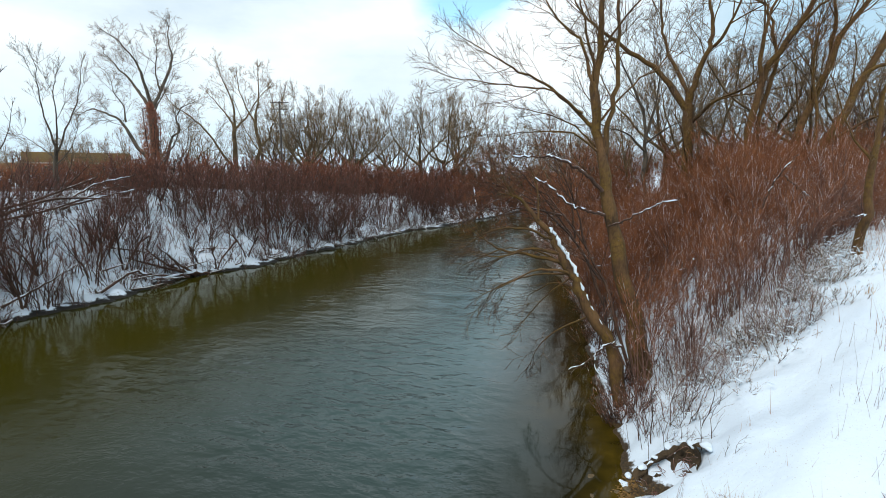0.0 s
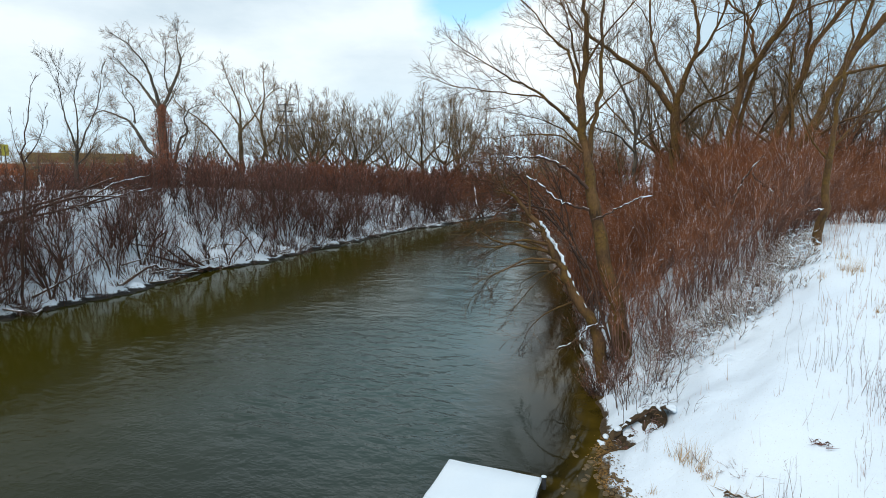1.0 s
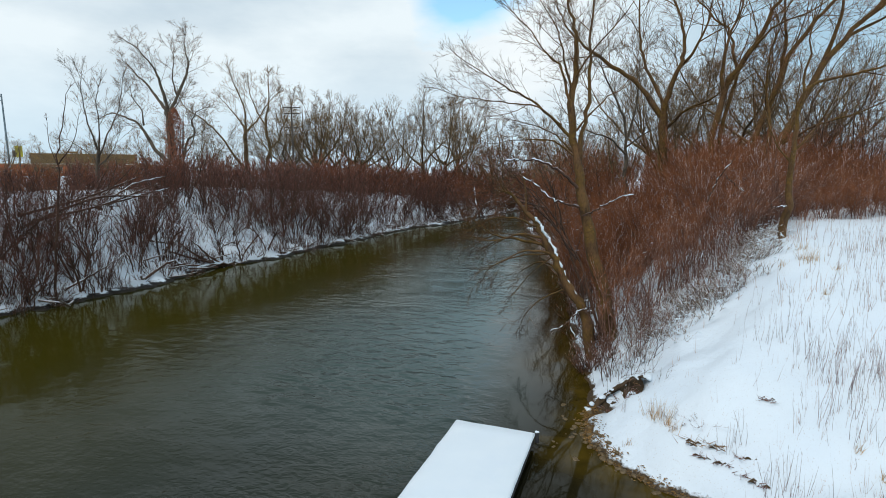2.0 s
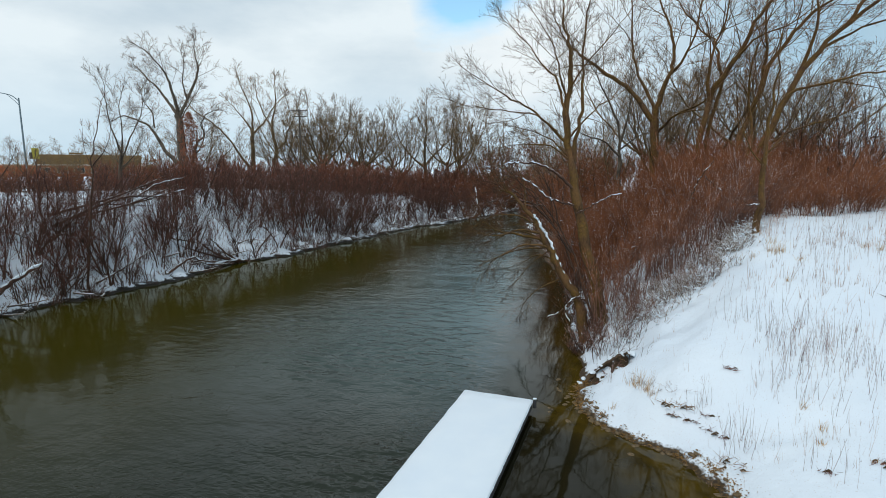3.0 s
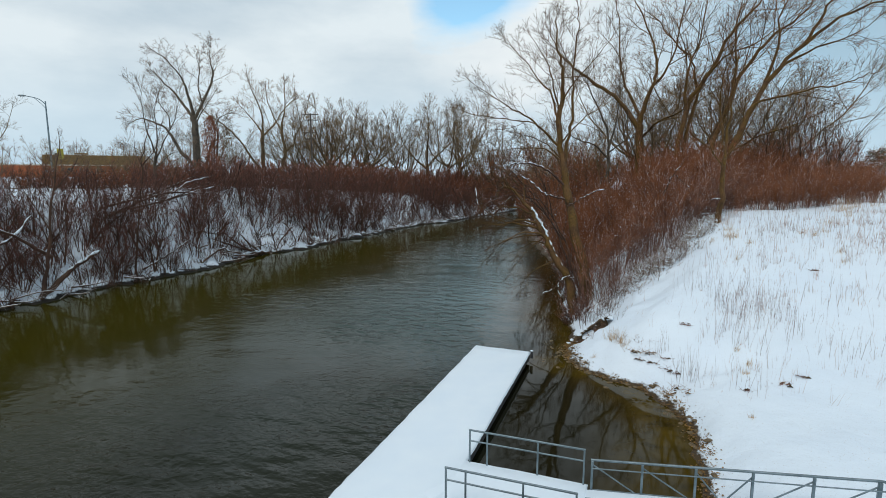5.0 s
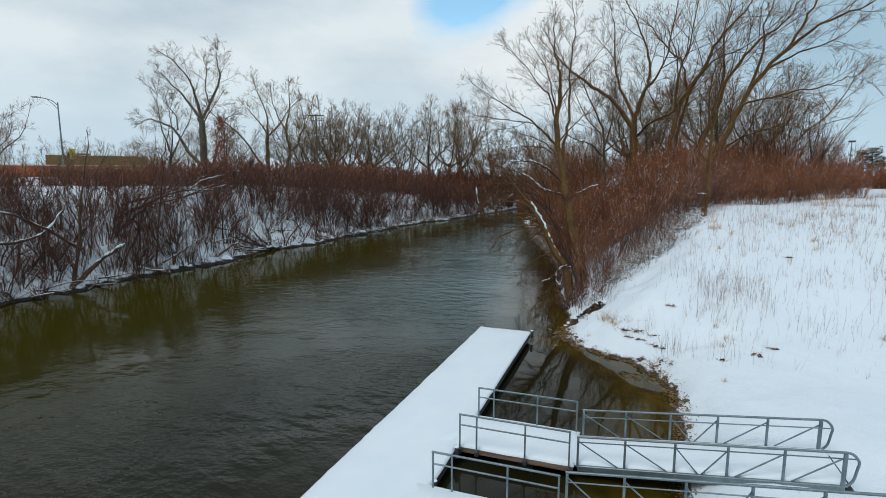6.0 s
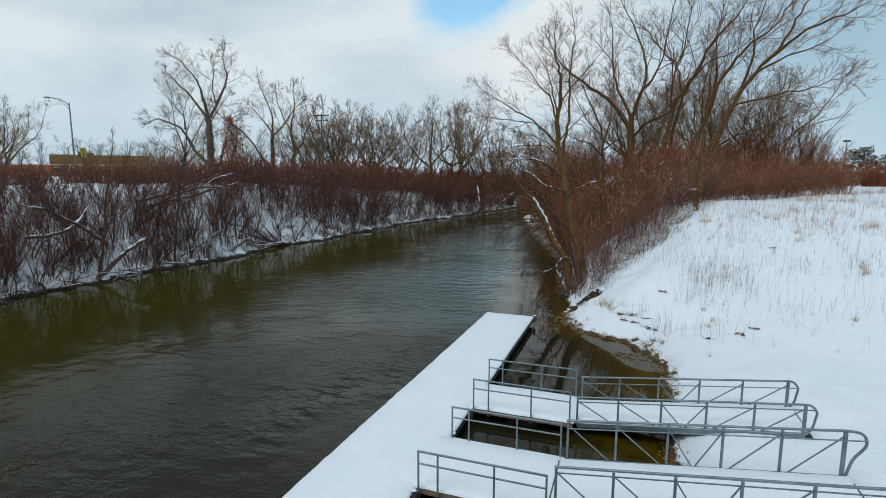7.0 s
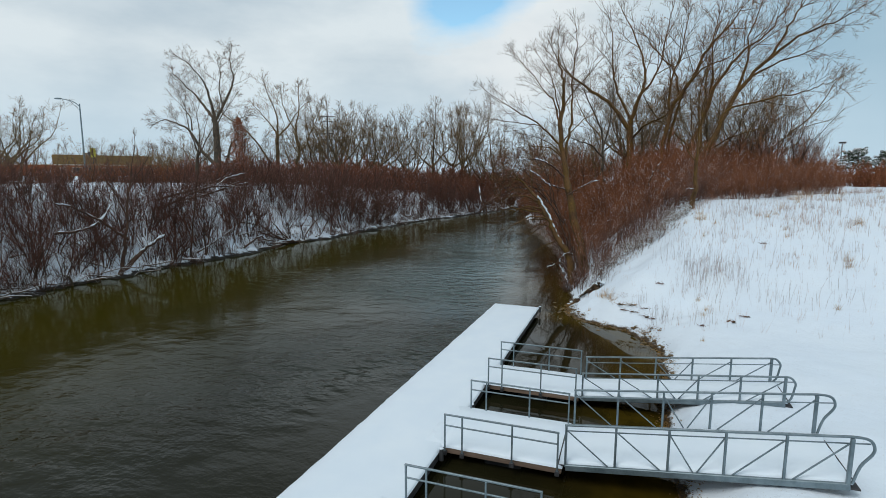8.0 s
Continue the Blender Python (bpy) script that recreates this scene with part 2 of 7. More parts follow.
def mat_water():
    """Murky river: green-brown in the deep, silt brown over the shallows, wind ripples; sky and bank reflections tint
    the base colour.
    """
    m, n, l, p = nodes_of("river_water", 0.03)
    a = n.new("ShaderNodeAttribute")
    a.attribute_name = "shallow"
    deep = ramp(n, l, noisy(n, l, 0.08, 3), [(0.3, (0.020, 0.030, 0.023)), (0.7, (0.030, 0.043, 0.034))])
    # darker base off the dock, bluer and lighter upriver: sky reflection put in colour
    geo, sep = n.new("ShaderNodeNewGeometry"), n.new("ShaderNodeSeparateXYZ")
    l.new(geo.outputs["Position"], sep.inputs[0])
    drift = noisy(n, l, 0.09, 4)
    sky_tint = mapped(n, l, summed(n, l, drift, sep.outputs["Y"], 14.0), -12.0, 14.0)
    clear = mixed(n, l, mapped(n, l, sep.outputs["X"], -1.5, 0.5), (0.0105, 0.0095, 0.0018), (0.0165, 0.0155, 0.006))
    deep = mixed(n, l, sky_tint, clear, deep)
    # olive base towards the far bank, partly standing in for the bank's reflection
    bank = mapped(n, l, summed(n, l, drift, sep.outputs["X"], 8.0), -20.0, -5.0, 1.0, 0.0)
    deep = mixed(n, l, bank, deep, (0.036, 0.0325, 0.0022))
    # teal sky reflection painted into the base colour, near side upstream
    sky_sheen = n.new("ShaderNodeMath")
    sky_sheen.operation = "MULTIPLY"
    l.new(mapped(n, l, summed(n, l, drift, sep.outputs["X"], 6.0), -15.0, -3.0), sky_sheen.inputs[0])
    l.new(mapped(n, l, sep.outputs["Y"], -4.0, 14.0), sky_sheen.inputs[1])
    deep = mixed(n, l, sky_sheen.outputs[0], deep, (0.082, 0.138, 0.142))
    # the near bank's dark reflection put in as colour; mask also stills ripples
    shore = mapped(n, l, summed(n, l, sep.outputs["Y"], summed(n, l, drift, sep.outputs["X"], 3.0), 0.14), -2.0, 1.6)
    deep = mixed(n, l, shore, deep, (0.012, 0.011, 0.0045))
    silt = ramp(n, l, noisy(n, l, 1.1, 5), [(0.3, (0.026, 0.019, 0.002)), (0.7, (0.082, 0.054, 0.006))])
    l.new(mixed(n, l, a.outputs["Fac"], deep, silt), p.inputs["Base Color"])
    p.inputs["IOR"].default_value = 1.33
    dull = n.new("ShaderNodeMath")
    dull.operation = "MULTIPLY"
    # specular lowered under the far bank and in the inlet to weaken sky reflection
    l.new(mapped(n, l, summed(n, l, drift, sep.outputs["X"], 8.0), -17.0, -3.0, 0.22, 0.5), dull.inputs[0])
    l.new(mapped(n, l, sep.outputs["X"], -1.5, 0.8, 1.0, 0.62), dull.inputs[1])
    l.new(dull.outputs[0], p.inputs["Specular IOR Level"])
    r1 = noisy(n, l, 1.35, 4, stretch=(1.2, 1.45, 1), rough=0.55)
    r2 = noisy(n, l, 0.5, 2, stretch=(0.6, 1.2, 1))
    calm = mapped(n, l, noisy(n, l, 0.07, 3), 0.38, 0.62, 0.15, 1.0)
    lee = mapped(n, l, summed(n, l, drift, sep.outputs["X"], 8.0), -19.0, -6.0, 0.05, 1.0)
    shelter = n.new("ShaderNodeMath")
    shelter.operation = "MULTIPLY"
    l.new(calm, shelter.inputs[0])
    l.new(lee, shelter.inputs[1])
    slack = n.new("ShaderNodeMath")
    slack.operation = "MULTIPLY"
    l.new(shelter.outputs[0], slack.inputs[0])
    l.new(mapped(n, l, shore, 0.0, 1.0, 1.0, 0.12), slack.inputs[1])
    inlet = n.new("ShaderNodeMath")
    inlet.operation = "MULTIPLY"
    l.new(slack.outputs[0], inlet.inputs[0])
    l.new(mapped(n, l, sep.outputs["X"], -2.0, 0.3, 1.0, 0.06), inlet.inputs[1])
    calm = inlet.outputs[0]
    wave = n.new("ShaderNodeMath")
    wave.operation = "MULTIPLY"
    r3 = noisy(n, l, 5.5, 3, stretch=(0.8, 1.25, 1))
    l.new(summed(n, l, r3, summed(n, l, r1, r2, 0.5), 0.22), wave.inputs[0])
    still = n.new("ShaderNodeMath")
    still.operation = "MULTIPLY"
    l.new(calm, still.inputs[0])
    l.new(mapped(n, l, a.outputs["Fac"], 0.0, 0.8, 1.0, 0.05), still.inputs[1])
    l.new(still.outputs[0], wave.inputs[1])
    gust = mapped(n, l, noisy(n, l, 0.11, 4, stretch=(1.0, 0.6, 1)), 0.44, 0.58)
    chop = n.new("ShaderNodeMath")
    chop.operation = "MULTIPLY"
    l.new(gust, chop.inputs[0])
    l.new(mapped(n, l, noisy(n, l, 0.95, 2, stretch=(0.95, 1.5, 1), rough=0.4), 0.38, 0.66), chop.inputs[1])
    both = n.new("ShaderNodeMath")
    both.operation = "MULTIPLY"
    l.new(chop.outputs[0], both.inputs[0])
    l.new(still.outputs[0], both.inputs[1])
    bumped(n, l, p, summed(n, l, both.outputs[0], wave.outputs[0], 0.55), 1.0, 0.20)
    l.new(mapped(n, l, summed(n, l, drift, sep.outputs["X"], 8.0), -24.0, -10.0, 0.09, 0.04), p.inputs["Roughness"])
    return m


M_GROUND, M_SNOW, M_WATER = mat_ground(), mat_snow(), mat_water()
M_BARK = mat_bark("grey_brown_bark", (0.032, 0.025, 0.019), (0.115, 0.09, 0.064))
M_BARK_OLIVE = mat_mossy()
M_BARK_SNOW = mat_bark("snow_topped_bark", (0.045, 0.034, 0.026), (0.16, 0.12, 0.085), 0.52)
M_STEM = mat_bark("dark_stem", (0.034, 0.018, 0.012), (0.105, 0.056, 0.036), 0.16)
M_TWIG_RED = mat_bark("red_brown_twig", (0.128, 0.046, 0.024), (0.30, 0.110, 0.056), vary=0.2)
M_TWIG_RUST = mat_bark("rust_brown_twig", (0.158, 0.055, 0.019), (0.30, 0.107, 0.039), vary=0.10)
M_TWIG_DARK = mat_bark("purple_brown_twig", (0.085, 0.036, 0.028), (0.23, 0.10, 0.075), vary=0.25)
M_BRUSH = mat_bark("snow_dusted_brush", (0.17, 0.115, 0.066), (0.40, 0.28, 0.175), 0.72)
M_STEM_WARM = mat_bark("warm_brown_stem", (0.085, 0.042, 0.030), (0.24, 0.125, 0.092), 0.22)
M_TWIG_TAN = mat_bark("tan_twig", (0.15, 0.088, 0.043), (0.35, 0.21, 0.102))
M_BARK_TAN = mat_bark("tan_bark", (0.060, 0.042, 0.022), (0.20, 0.138, 0.07))
M_TWIG_FAR = mat_bark("far_twig", (0.125, 0.08, 0.05), (0.31, 0.2, 0.12))
M_TWIG_CROWN = mat_bark("dark_crown_twig", (0.078, 0.054, 0.037), (0.215, 0.15, 0.102))
M_TWIG_GOLD = mat_bark("golden_twig", (0.16, 0.070, 0.028), (0.37, 0.170, 0.068))
M_TWIG_MAUVE = mat_bark("mauve_brown_twig", (0.15, 0.078, 0.056), (0.36, 0.2, 0.145), 0.3)
M_STALK = mat_bark("grey_purple_stalk", (0.15, 0.108, 0.108), (0.34, 0.25, 0.25))
M_STRAW = mat_bark("straw_grass", (0.26, 0.155, 0.06), (0.56, 0.37, 0.17))
M_GRASS = mat_bark("dry_grass", (0.22, 0.135, 0.105), (0.46, 0.305, 0.235))
M_STEEL = mat_two("galvanised_steel", (0.12, 0.165, 0.185), (0.23, 0.29, 0.32), 3.0, 0.48, 0.55, 0.1, 0.002)
M_TIMBER = mat_two("weathered_timber", (0.11, 0.072, 0.05), (0.27, 0.19, 0.14), 2.0, 0.85, 0, 0.4, 0.006, (0.3, 4, 4))
M_FASCIA = mat_two("dark_dock_frame", (0.018, 0.019, 0.022), (0.055, 0.056, 0.06), 2.5, 0.7, 0, 0.3, 0.005)
M_FLOAT = mat_two("black_float", (0.010, 0.010, 0.011), (0.03, 0.03, 0.032), 3.0, 0.5)
M_STONE = mat_two("wet_stone", (0.040, 0.027, 0.011), (0.20, 0.137, 0.065), 2.0, 0.5, 0, 0.5, 0.02)
M_SOIL = mat_two("bare_soil", (0.026, 0.017, 0.008), (0.098, 0.062, 0.030), 3.5, 0.95, 0, 0.8, 0.05)
M_LEAF = mat_bark("fallen_leaves", (0.08, 0.040, 0.012), (0.30, 0.17, 0.05))
M_NEEDLE = mat_bark("spruce_needles", (0.012, 0.028, 0.020), (0.035, 0.065, 0.042))
M_NEEDLE_SNOW = mat_bark("snowy_needles", (0.014, 0.032, 0.016), (0.05, 0.085, 0.04), 0.55)
M_OCHRE = mat_two("ochre_cladding", (0.14, 0.078, 0.020), (0.22, 0.125, 0.032), 0.7, 0.7)
M_BRICK = mat_two("orange_red_wall", (0.27, 0.072, 0.028), (0.44, 0.13, 0.052), 0.6, 0.85)
M_PALE = mat_two("pale_panel", (0.45, 0.40, 0.33), (0.62, 0.57, 0.50), 0.7, 0.7)
M_GLASS = mat_two("dark_glass", (0.02, 0.025, 0.03), (0.05, 0.055, 0.06), 0.8, 0.12)
M_POLE = mat_two("weathered_pole_wood", (0.055, 0.045, 0.04), (0.15, 0.125, 0.105), 1.5, 0.9, 0, 0.4, 0.01, (4, 4, 0.4))
M_YELLOW = mat_two("yellow_sign_paint", (0.38, 0.33, 0.03), (0.52, 0.45, 0.05), 2.0, 0.5)


# ---------------------------------------------------------------- building helpers
def link(name, me, material, parent=None, label="", smooth=False):
    if material:
        me.materials.append(material)
    if smooth:
        me.polygons.foreach_set("use_smooth", [True] * len(me.polygons))
    ob = new(name, me)
    ob.parent = parent
    if label:
        tagged(ob, label)
    return ob


def part(name, bm, material, parent=None, label="", smooth=False):
    me = bpy.data.meshes.new(name)
    bm.to_mesh(me)
    bm.free()
    return link(name, me, material, parent, label, smooth)


def thing(name, label, category, at=(0, 0, 0), group="", kind=""):
    ob = new(name)
    ob.empty_display_size = 0.2
    ob.location = at
    return tagged(ob, label, category, group, kind)


class Tubes:
    """Collects tapered tubes, spikes and loose faces, and turns them into one mesh."""

    def __init__(self):
        self.v, self.f, self.t, self.n = [], [], [], 0

    def tube(self, pts, radii, sides):
        pts, radii = np.asarray(pts, float), np.asarray(radii, float)
        m = len(pts)
        t = np.empty_like(pts)
        t[1:-1], t[0], t[-1] = pts[2:] - pts[:-2], pts[1] - pts[0], pts[-1] - pts[-2]
        t /= np.linalg.norm(t, axis=1)[:, None] + 1e-9
        ref = np.eye(3)[np.argmin(np.abs(t).mean(axis=0))]
        a = np.cross(t, ref)
        a /= np.linalg.norm(a, axis=1)[:, None] + 1e-9
        b = np.cross(t, a)
        an = np.arange(sides) * (2 * math.pi / sides)
        ring = a[:, None] * np.cos(an)[None, :, None] + b[:, None] * np.sin(an)[None, :, None]
        self.v.append((pts[:, None] + ring * radii[:, None, None]).reshape(-1, 3))
        k = np.arange(sides)
        base = self.n + np.arange(m - 1)[:, None] * sides
        q = np.stack([base + k, base + (k + 1) % sides, base + sides + (k + 1) % sides, base + sides + k], -1).reshape(-1, 4)
        self.f.append(q)
        self.n += m * sides

    def spikes(self, foot, tip, r):
        """Many three-sided tapering twigs at once: rows of feet and tips."""
        foot, tip = np.asarray(foot, float), np.asarray(tip, float)
        d = tip - foot
        d /= np.linalg.norm(d, axis=1)[:, None] + 1e-9
        ref = np.where(np.abs(d[:, 2:3]) < 0.9, np.array([[0.0, 0.0, 1.0]]), np.array([[1.0, 0.0, 0.0]]))
        a = np.cross(d, ref)
        a /= np.linalg.norm(a, axis=1)[:, None] + 1e-9
        b = np.cross(d, a)
        r = np.broadcast_to(np.asarray(r, float), (len(foot),))[:, None]
        rows = [foot + r * (a * math.cos(w) + b * math.sin(w)) for w in (0.0, 2.094, 4.189)] + [tip]
        self.v.append(np.stack(rows, 1).reshape(-1, 3))
        o = self.n + 4 * np.arange(len(foot))[:, None]
        self.t.append(np.concatenate([o + (0, 1, 3), o + (1, 2, 3), o + (2, 0, 3)]))
        self.n += 4 * len(foot)

    def needles(self, rng, foot, tip, r):
        """Hair-thin far twigs, one sliver each."""
        foot, tip = np.asarray(foot, float), np.asarray(tip, float)
        d = tip - foot
        a = np.cross(d, rng.normal(size=d.shape))
        a *= np.broadcast_to(np.asarray(r, float), (len(foot),))[:, None] / (np.linalg.norm(a, axis=1)[:, None] + 1e-9)
        self.v.append(np.stack([foot - a, foot + a, tip], 1).reshape(-1, 3))
        self.t.append(self.n + 3 * np.arange(len(foot))[:, None] + np.array((0, 1, 2)))
        self.n += 3 * len(foot)

    def mesh(self, name):
        me = bpy.data.meshes.new(name)
        v, f, t = self.arrays()
        loops = np.concatenate([f.ravel(), t.ravel()]).astype(np.int32)
        me.vertices.add(len(v))
        me.vertices.foreach_set("co", v.astype(np.float32).ravel())
        me.loops.add(len(loops))
        me.loops.foreach_set("vertex_index", loops)
        me.polygons.add(len(f) + len(t))
        starts = np.concatenate([np.arange(len(f)) * 4, len(f) * 4 + np.arange(len(t)) * 3]).astype(np.int32)
        me.polygons.foreach_set("loop_start", starts)
        me.polygons.foreach_set("use_smooth", np.ones(len(f) + len(t), dtype=bool))
        me.update(calc_edges=True)
        return me

    def arrays(self):
        f = np.concatenate(self.f) if self.f else np.zeros((0, 4), int)
        t = np.concatenate(self.t) if self.t else np.zeros((0, 3), int)
        return np.concatenate(self.v), f, t

    def paste(self, arrays, at, turn, size, tall=1.0):
        v, f, t = arrays
        c, s = math.cos(turn), math.sin(turn)
        w = v * size
        self.v.append(np.stack([w[:, 0] * c - w[:, 1] * s + at[0], w[:, 0] * s + w[:, 1] * c + at[1], w[:, 2] * tall + at[2]], 1))
        self.f.append(f + self.n)
        self.t.append(t + self.n)
        self.n += len(v)


def unit(v):
    return v / (np.linalg.norm(v) + 1e-9)


def spline(ctrl, per=4):
    """A smooth run of points through the given ones."""
    c = np.asarray(ctrl, float)
    if len(c) == 2:
        return np.linspace(c[0], c[1], per + 1)
    p = np.vstack([2 * c[0] - c[1], c, 2 * c[-1] - c[-2]])
    out = []
    for i in range(1, len(p) - 2):
        for u in np.arange(per) / per:
            out.append(0.5 * (2 * p[i] + (p[i + 1] - p[i - 1]) * u + (2 * p[i - 1] - 5 * p[i] + 4 * p[i + 1] - p[i + 2]) * u * u
                              + (3 * p[i] - p[i - 1] - 3 * p[i + 1] + p[i + 2]) * u ** 3))
    out.append(c[-1])
    return np.array(out)


def sides_for(r):
    return 8 if r > 0.12 else 5 if r > 0.04 else 3


def along(path, u):
    x = u * (len(path) - 1)
    i = min(int(x), len(path) - 2)
    return path[i] + (path[i + 1] - path[i]) * (x - i), unit(path[i + 1] - path[i])


def twiggy(twig, rng, path, count, length, r, rise=0.2, start=0.15, wide=0.42, solid=True):
    """Fine twigs all along a branch, and one at its end."""
    u = start + (1 - start) * rng.random(count)
    u[0] = 0.97
    x = u * (len(path) - 1)
    i = np.minimum(x.astype(int), len(path) - 2)
    foot = path[i] + (path[i + 1] - path[i]) * (x - i)[:, None]
    t = path[i + 1] - path[i]
    t = t / (np.linalg.norm(t, axis=1)[:, None] + 1e-9)
    d = t * rng.uniform(0.6, 1.1, (count, 1)) + rng.normal(size=(count, 3)) * wide + np.array((0, 0, rise))
    d /= np.linalg.norm(d, axis=1)[:, None] + 1e-9
    tip = foot + d * (length * rng.uniform(0.4, 1.3, (count, 1)) * (1.15 - 0.5 * u[:, None]))
    if solid:
        twig.spikes(foot, tip, r)
    else:
        twig.needles(rng, foot, tip, r)


def ramify(wood, twig, rng, p, d, L, r, depth, tmin, rise, spread, tw, solid):
    """A crooked branch that divides into thinner ones, down to the twigs."""
    m = 3 + min(depth, 2)
    pts = [np.asarray(p, float)]
    for _ in range(m):
        d = unit(d + rng.normal(size=3) * 0.13 + np.array((0, 0, rise * 0.22)))
        pts.append(pts[-1] + d * L / m)
    pts = np.array(pts)
    if depth == 0 and not solid:
        pts = pts[::3]
    r1 = max(tmin * 0.5, r * 0.4)
    wood.tube(pts, np.linspace(r, r1, len(pts)), sides_for(r))
    twiggy(twig, rng, pts, tw if depth == 0 else max(2, tw // 2), min(L * 0.55, 0.9 + tmin * 30), tmin * 0.7, rise * 0.4, 0.2, 0.5, solid)
    if depth == 0:
        return
    n, phase = int(rng.integers(3, 6)), rng.uniform(0, 6.28)
    for k in range(n):
        u = 0.25 + 0.75 * (k + rng.random()) / n
        q, t = along(pts, min(u, 0.98))
        a = unit(np.cross(t, (0.3, 0.5, 0.8)))
        side = a * math.cos(phase + 2.4 * k) + np.cross(t, a) * math.sin(phase + 2.4 * k)
        an = spread * rng.uniform(0.45, 1.0)
        way = unit(t * math.cos(an) + side * math.sin(an) + np.array((0, 0, rise * 0.35)))
        ramify(wood, twig, rng, q, way, L * rng.uniform(0.42, 0.72) * (1.2 - 0.45 * u), max(tmin, (r + (r1 - r) * u) * 0.6), depth - 1, tmin, rise, spread, tw, solid)


def sprout(wood, twig, rng, path, r0, r1, level, kids, length, spread=0.9, rise=0.25, start=0.25, tmin=0.006, tw=6, solid=True):
    """Grows side branches off a path, and twigs off those."""
    phase = rng.uniform(0, 6.28)
    for k in range(kids):
        u = min(0.99, start + (1 - start) * (k + rng.random()) / kids)
        p, t = along(path, u)
        a = unit(np.cross(t, (0.3, 0.5, 0.8)))
        side = a * math.cos(phase + 2.4 * k) + np.cross(t, a) * math.sin(phase + 2.4 * k)
        an = spread * rng.uniform(0.55, 1.05)
        d = unit(t * math.cos(an) + side * math.sin(an) + np.array((0, 0, rise * 0.6)))
        L = length * rng.uniform(0.5, 1.3) * (1.15 - 0.55 * u)
        r = max(tmin, min((r0 + (r1 - r0) * u) * 0.5, L * 0.012))
        ramify(wood, twig, rng, p, d, L, r, level - 1, tmin, rise, spread, tw, solid)


def limb_tree(limbs, seed, level=2, kids=7, reach=2.4, spread=0.8, rise=0.25, tmin=0.007, fork=0.3, tw=7, solid=True):
    """A tree from its main limbs: (control points, first radius, last radius)."""
    rng = np.random.default_rng(seed)
    wood, twig = Tubes(), Tubes()
    for ctrl, r0, r1 in limbs:
        path = spline(ctrl)
        run = np.linalg.norm(np.diff(path, axis=0), axis=1).sum()
        jit = rng.normal(size=path.shape) * min(0.07, 0.005 * run)
        jit[0] = 0
        path = path + jit
        u = np.linspace(0, 1, len(path))
        wood.tube(path, (r0 + (r1 - r0) * u ** 0.7) * rng.uniform(0.9, 1.1, len(path)), sides_for(r0))
        sprout(wood, twig, rng, path, r0, r1, level, max(3, int(kids * run / 6)), reach, spread, rise, fork, tmin, tw, solid)
        if r1 < 0.1:
            for _ in range(3):
                ramify(wood, twig, rng, path[-1], unit(path[-1] - path[-2] + rng.normal(size=3) * 0.12 * reach / 3), reach * rng.uniform(0.3, 0.55), r1, max(0, level - 2), tmin, rise, spread, tw, solid)
    return wood, twig


def free_tree(seed, height=14.0, trunk=0.22, stems=1, crown=0.5, lean=0.0, tmin=0.012, kids=6, level=2, reach=None, tw=6, solid=False):
    """A bare tree of its own making: a short trunk, or several, whose limbs sweep out and then upwards."""
    rng = np.random.default_rng(seed)
    limbs = []
    for s in range(stems):
        a = rng.uniform(0, 6.28)
        top = height * rng.uniform(0.18, 0.34)
        tilt = lean + (0.35 if stems > 1 else 0.08) * rng.uniform(0.5, 1.2)
        p1 = np.array((math.cos(a) * top * tilt, math.sin(a) * top * tilt, top))
        limbs.append(([(0, 0, -0.4), p1 * 0.5 + rng.normal(size=3) * 0.1, p1], trunk, trunk * 0.75))
        n = int(rng.integers(3, 6)) if stems < 3 else 2
        for k in range(n):
            b = a + k * 6.28 / n + rng.uniform(-0.6, 0.6)
            start = p1 * rng.uniform(0.7, 1.0)
            up = (height - start[2]) * rng.uniform(0.6, 1.0)
            out = crown * up * rng.uniform(0.25, 0.75)
            flat = np.array((math.cos(b), math.sin(b), 0.0))
            bend = height * 0.02
            ctrl = [start, start + flat * out * 0.45 + (0, 0, up * 0.25) + rng.normal(size=3) * bend,
                    start + flat * out * 0.8 + (0, 0, up * 0.58) + rng.normal(size=3) * bend, start + flat * out + (0, 0, up)]
            limbs.append((ctrl, trunk * 0.55, trunk * 0.08))
    return limb_tree(limbs, seed + 77, level, kids, reach or height * 0.2, 0.8, 0.2, tmin, 0.22, tw, solid)


def make_tree(name, label, wood, twig, bark, twig_mat, at=(0, 0, 0), category="tree", group=""):
    t = thing(name, label, category, at, group)
    link("trunk", wood.mesh("trunk"), bark, t)
    if twig.n:
        link("crown", twig.mesh("crown"), twig_mat, t, "bare twigs")
    return t


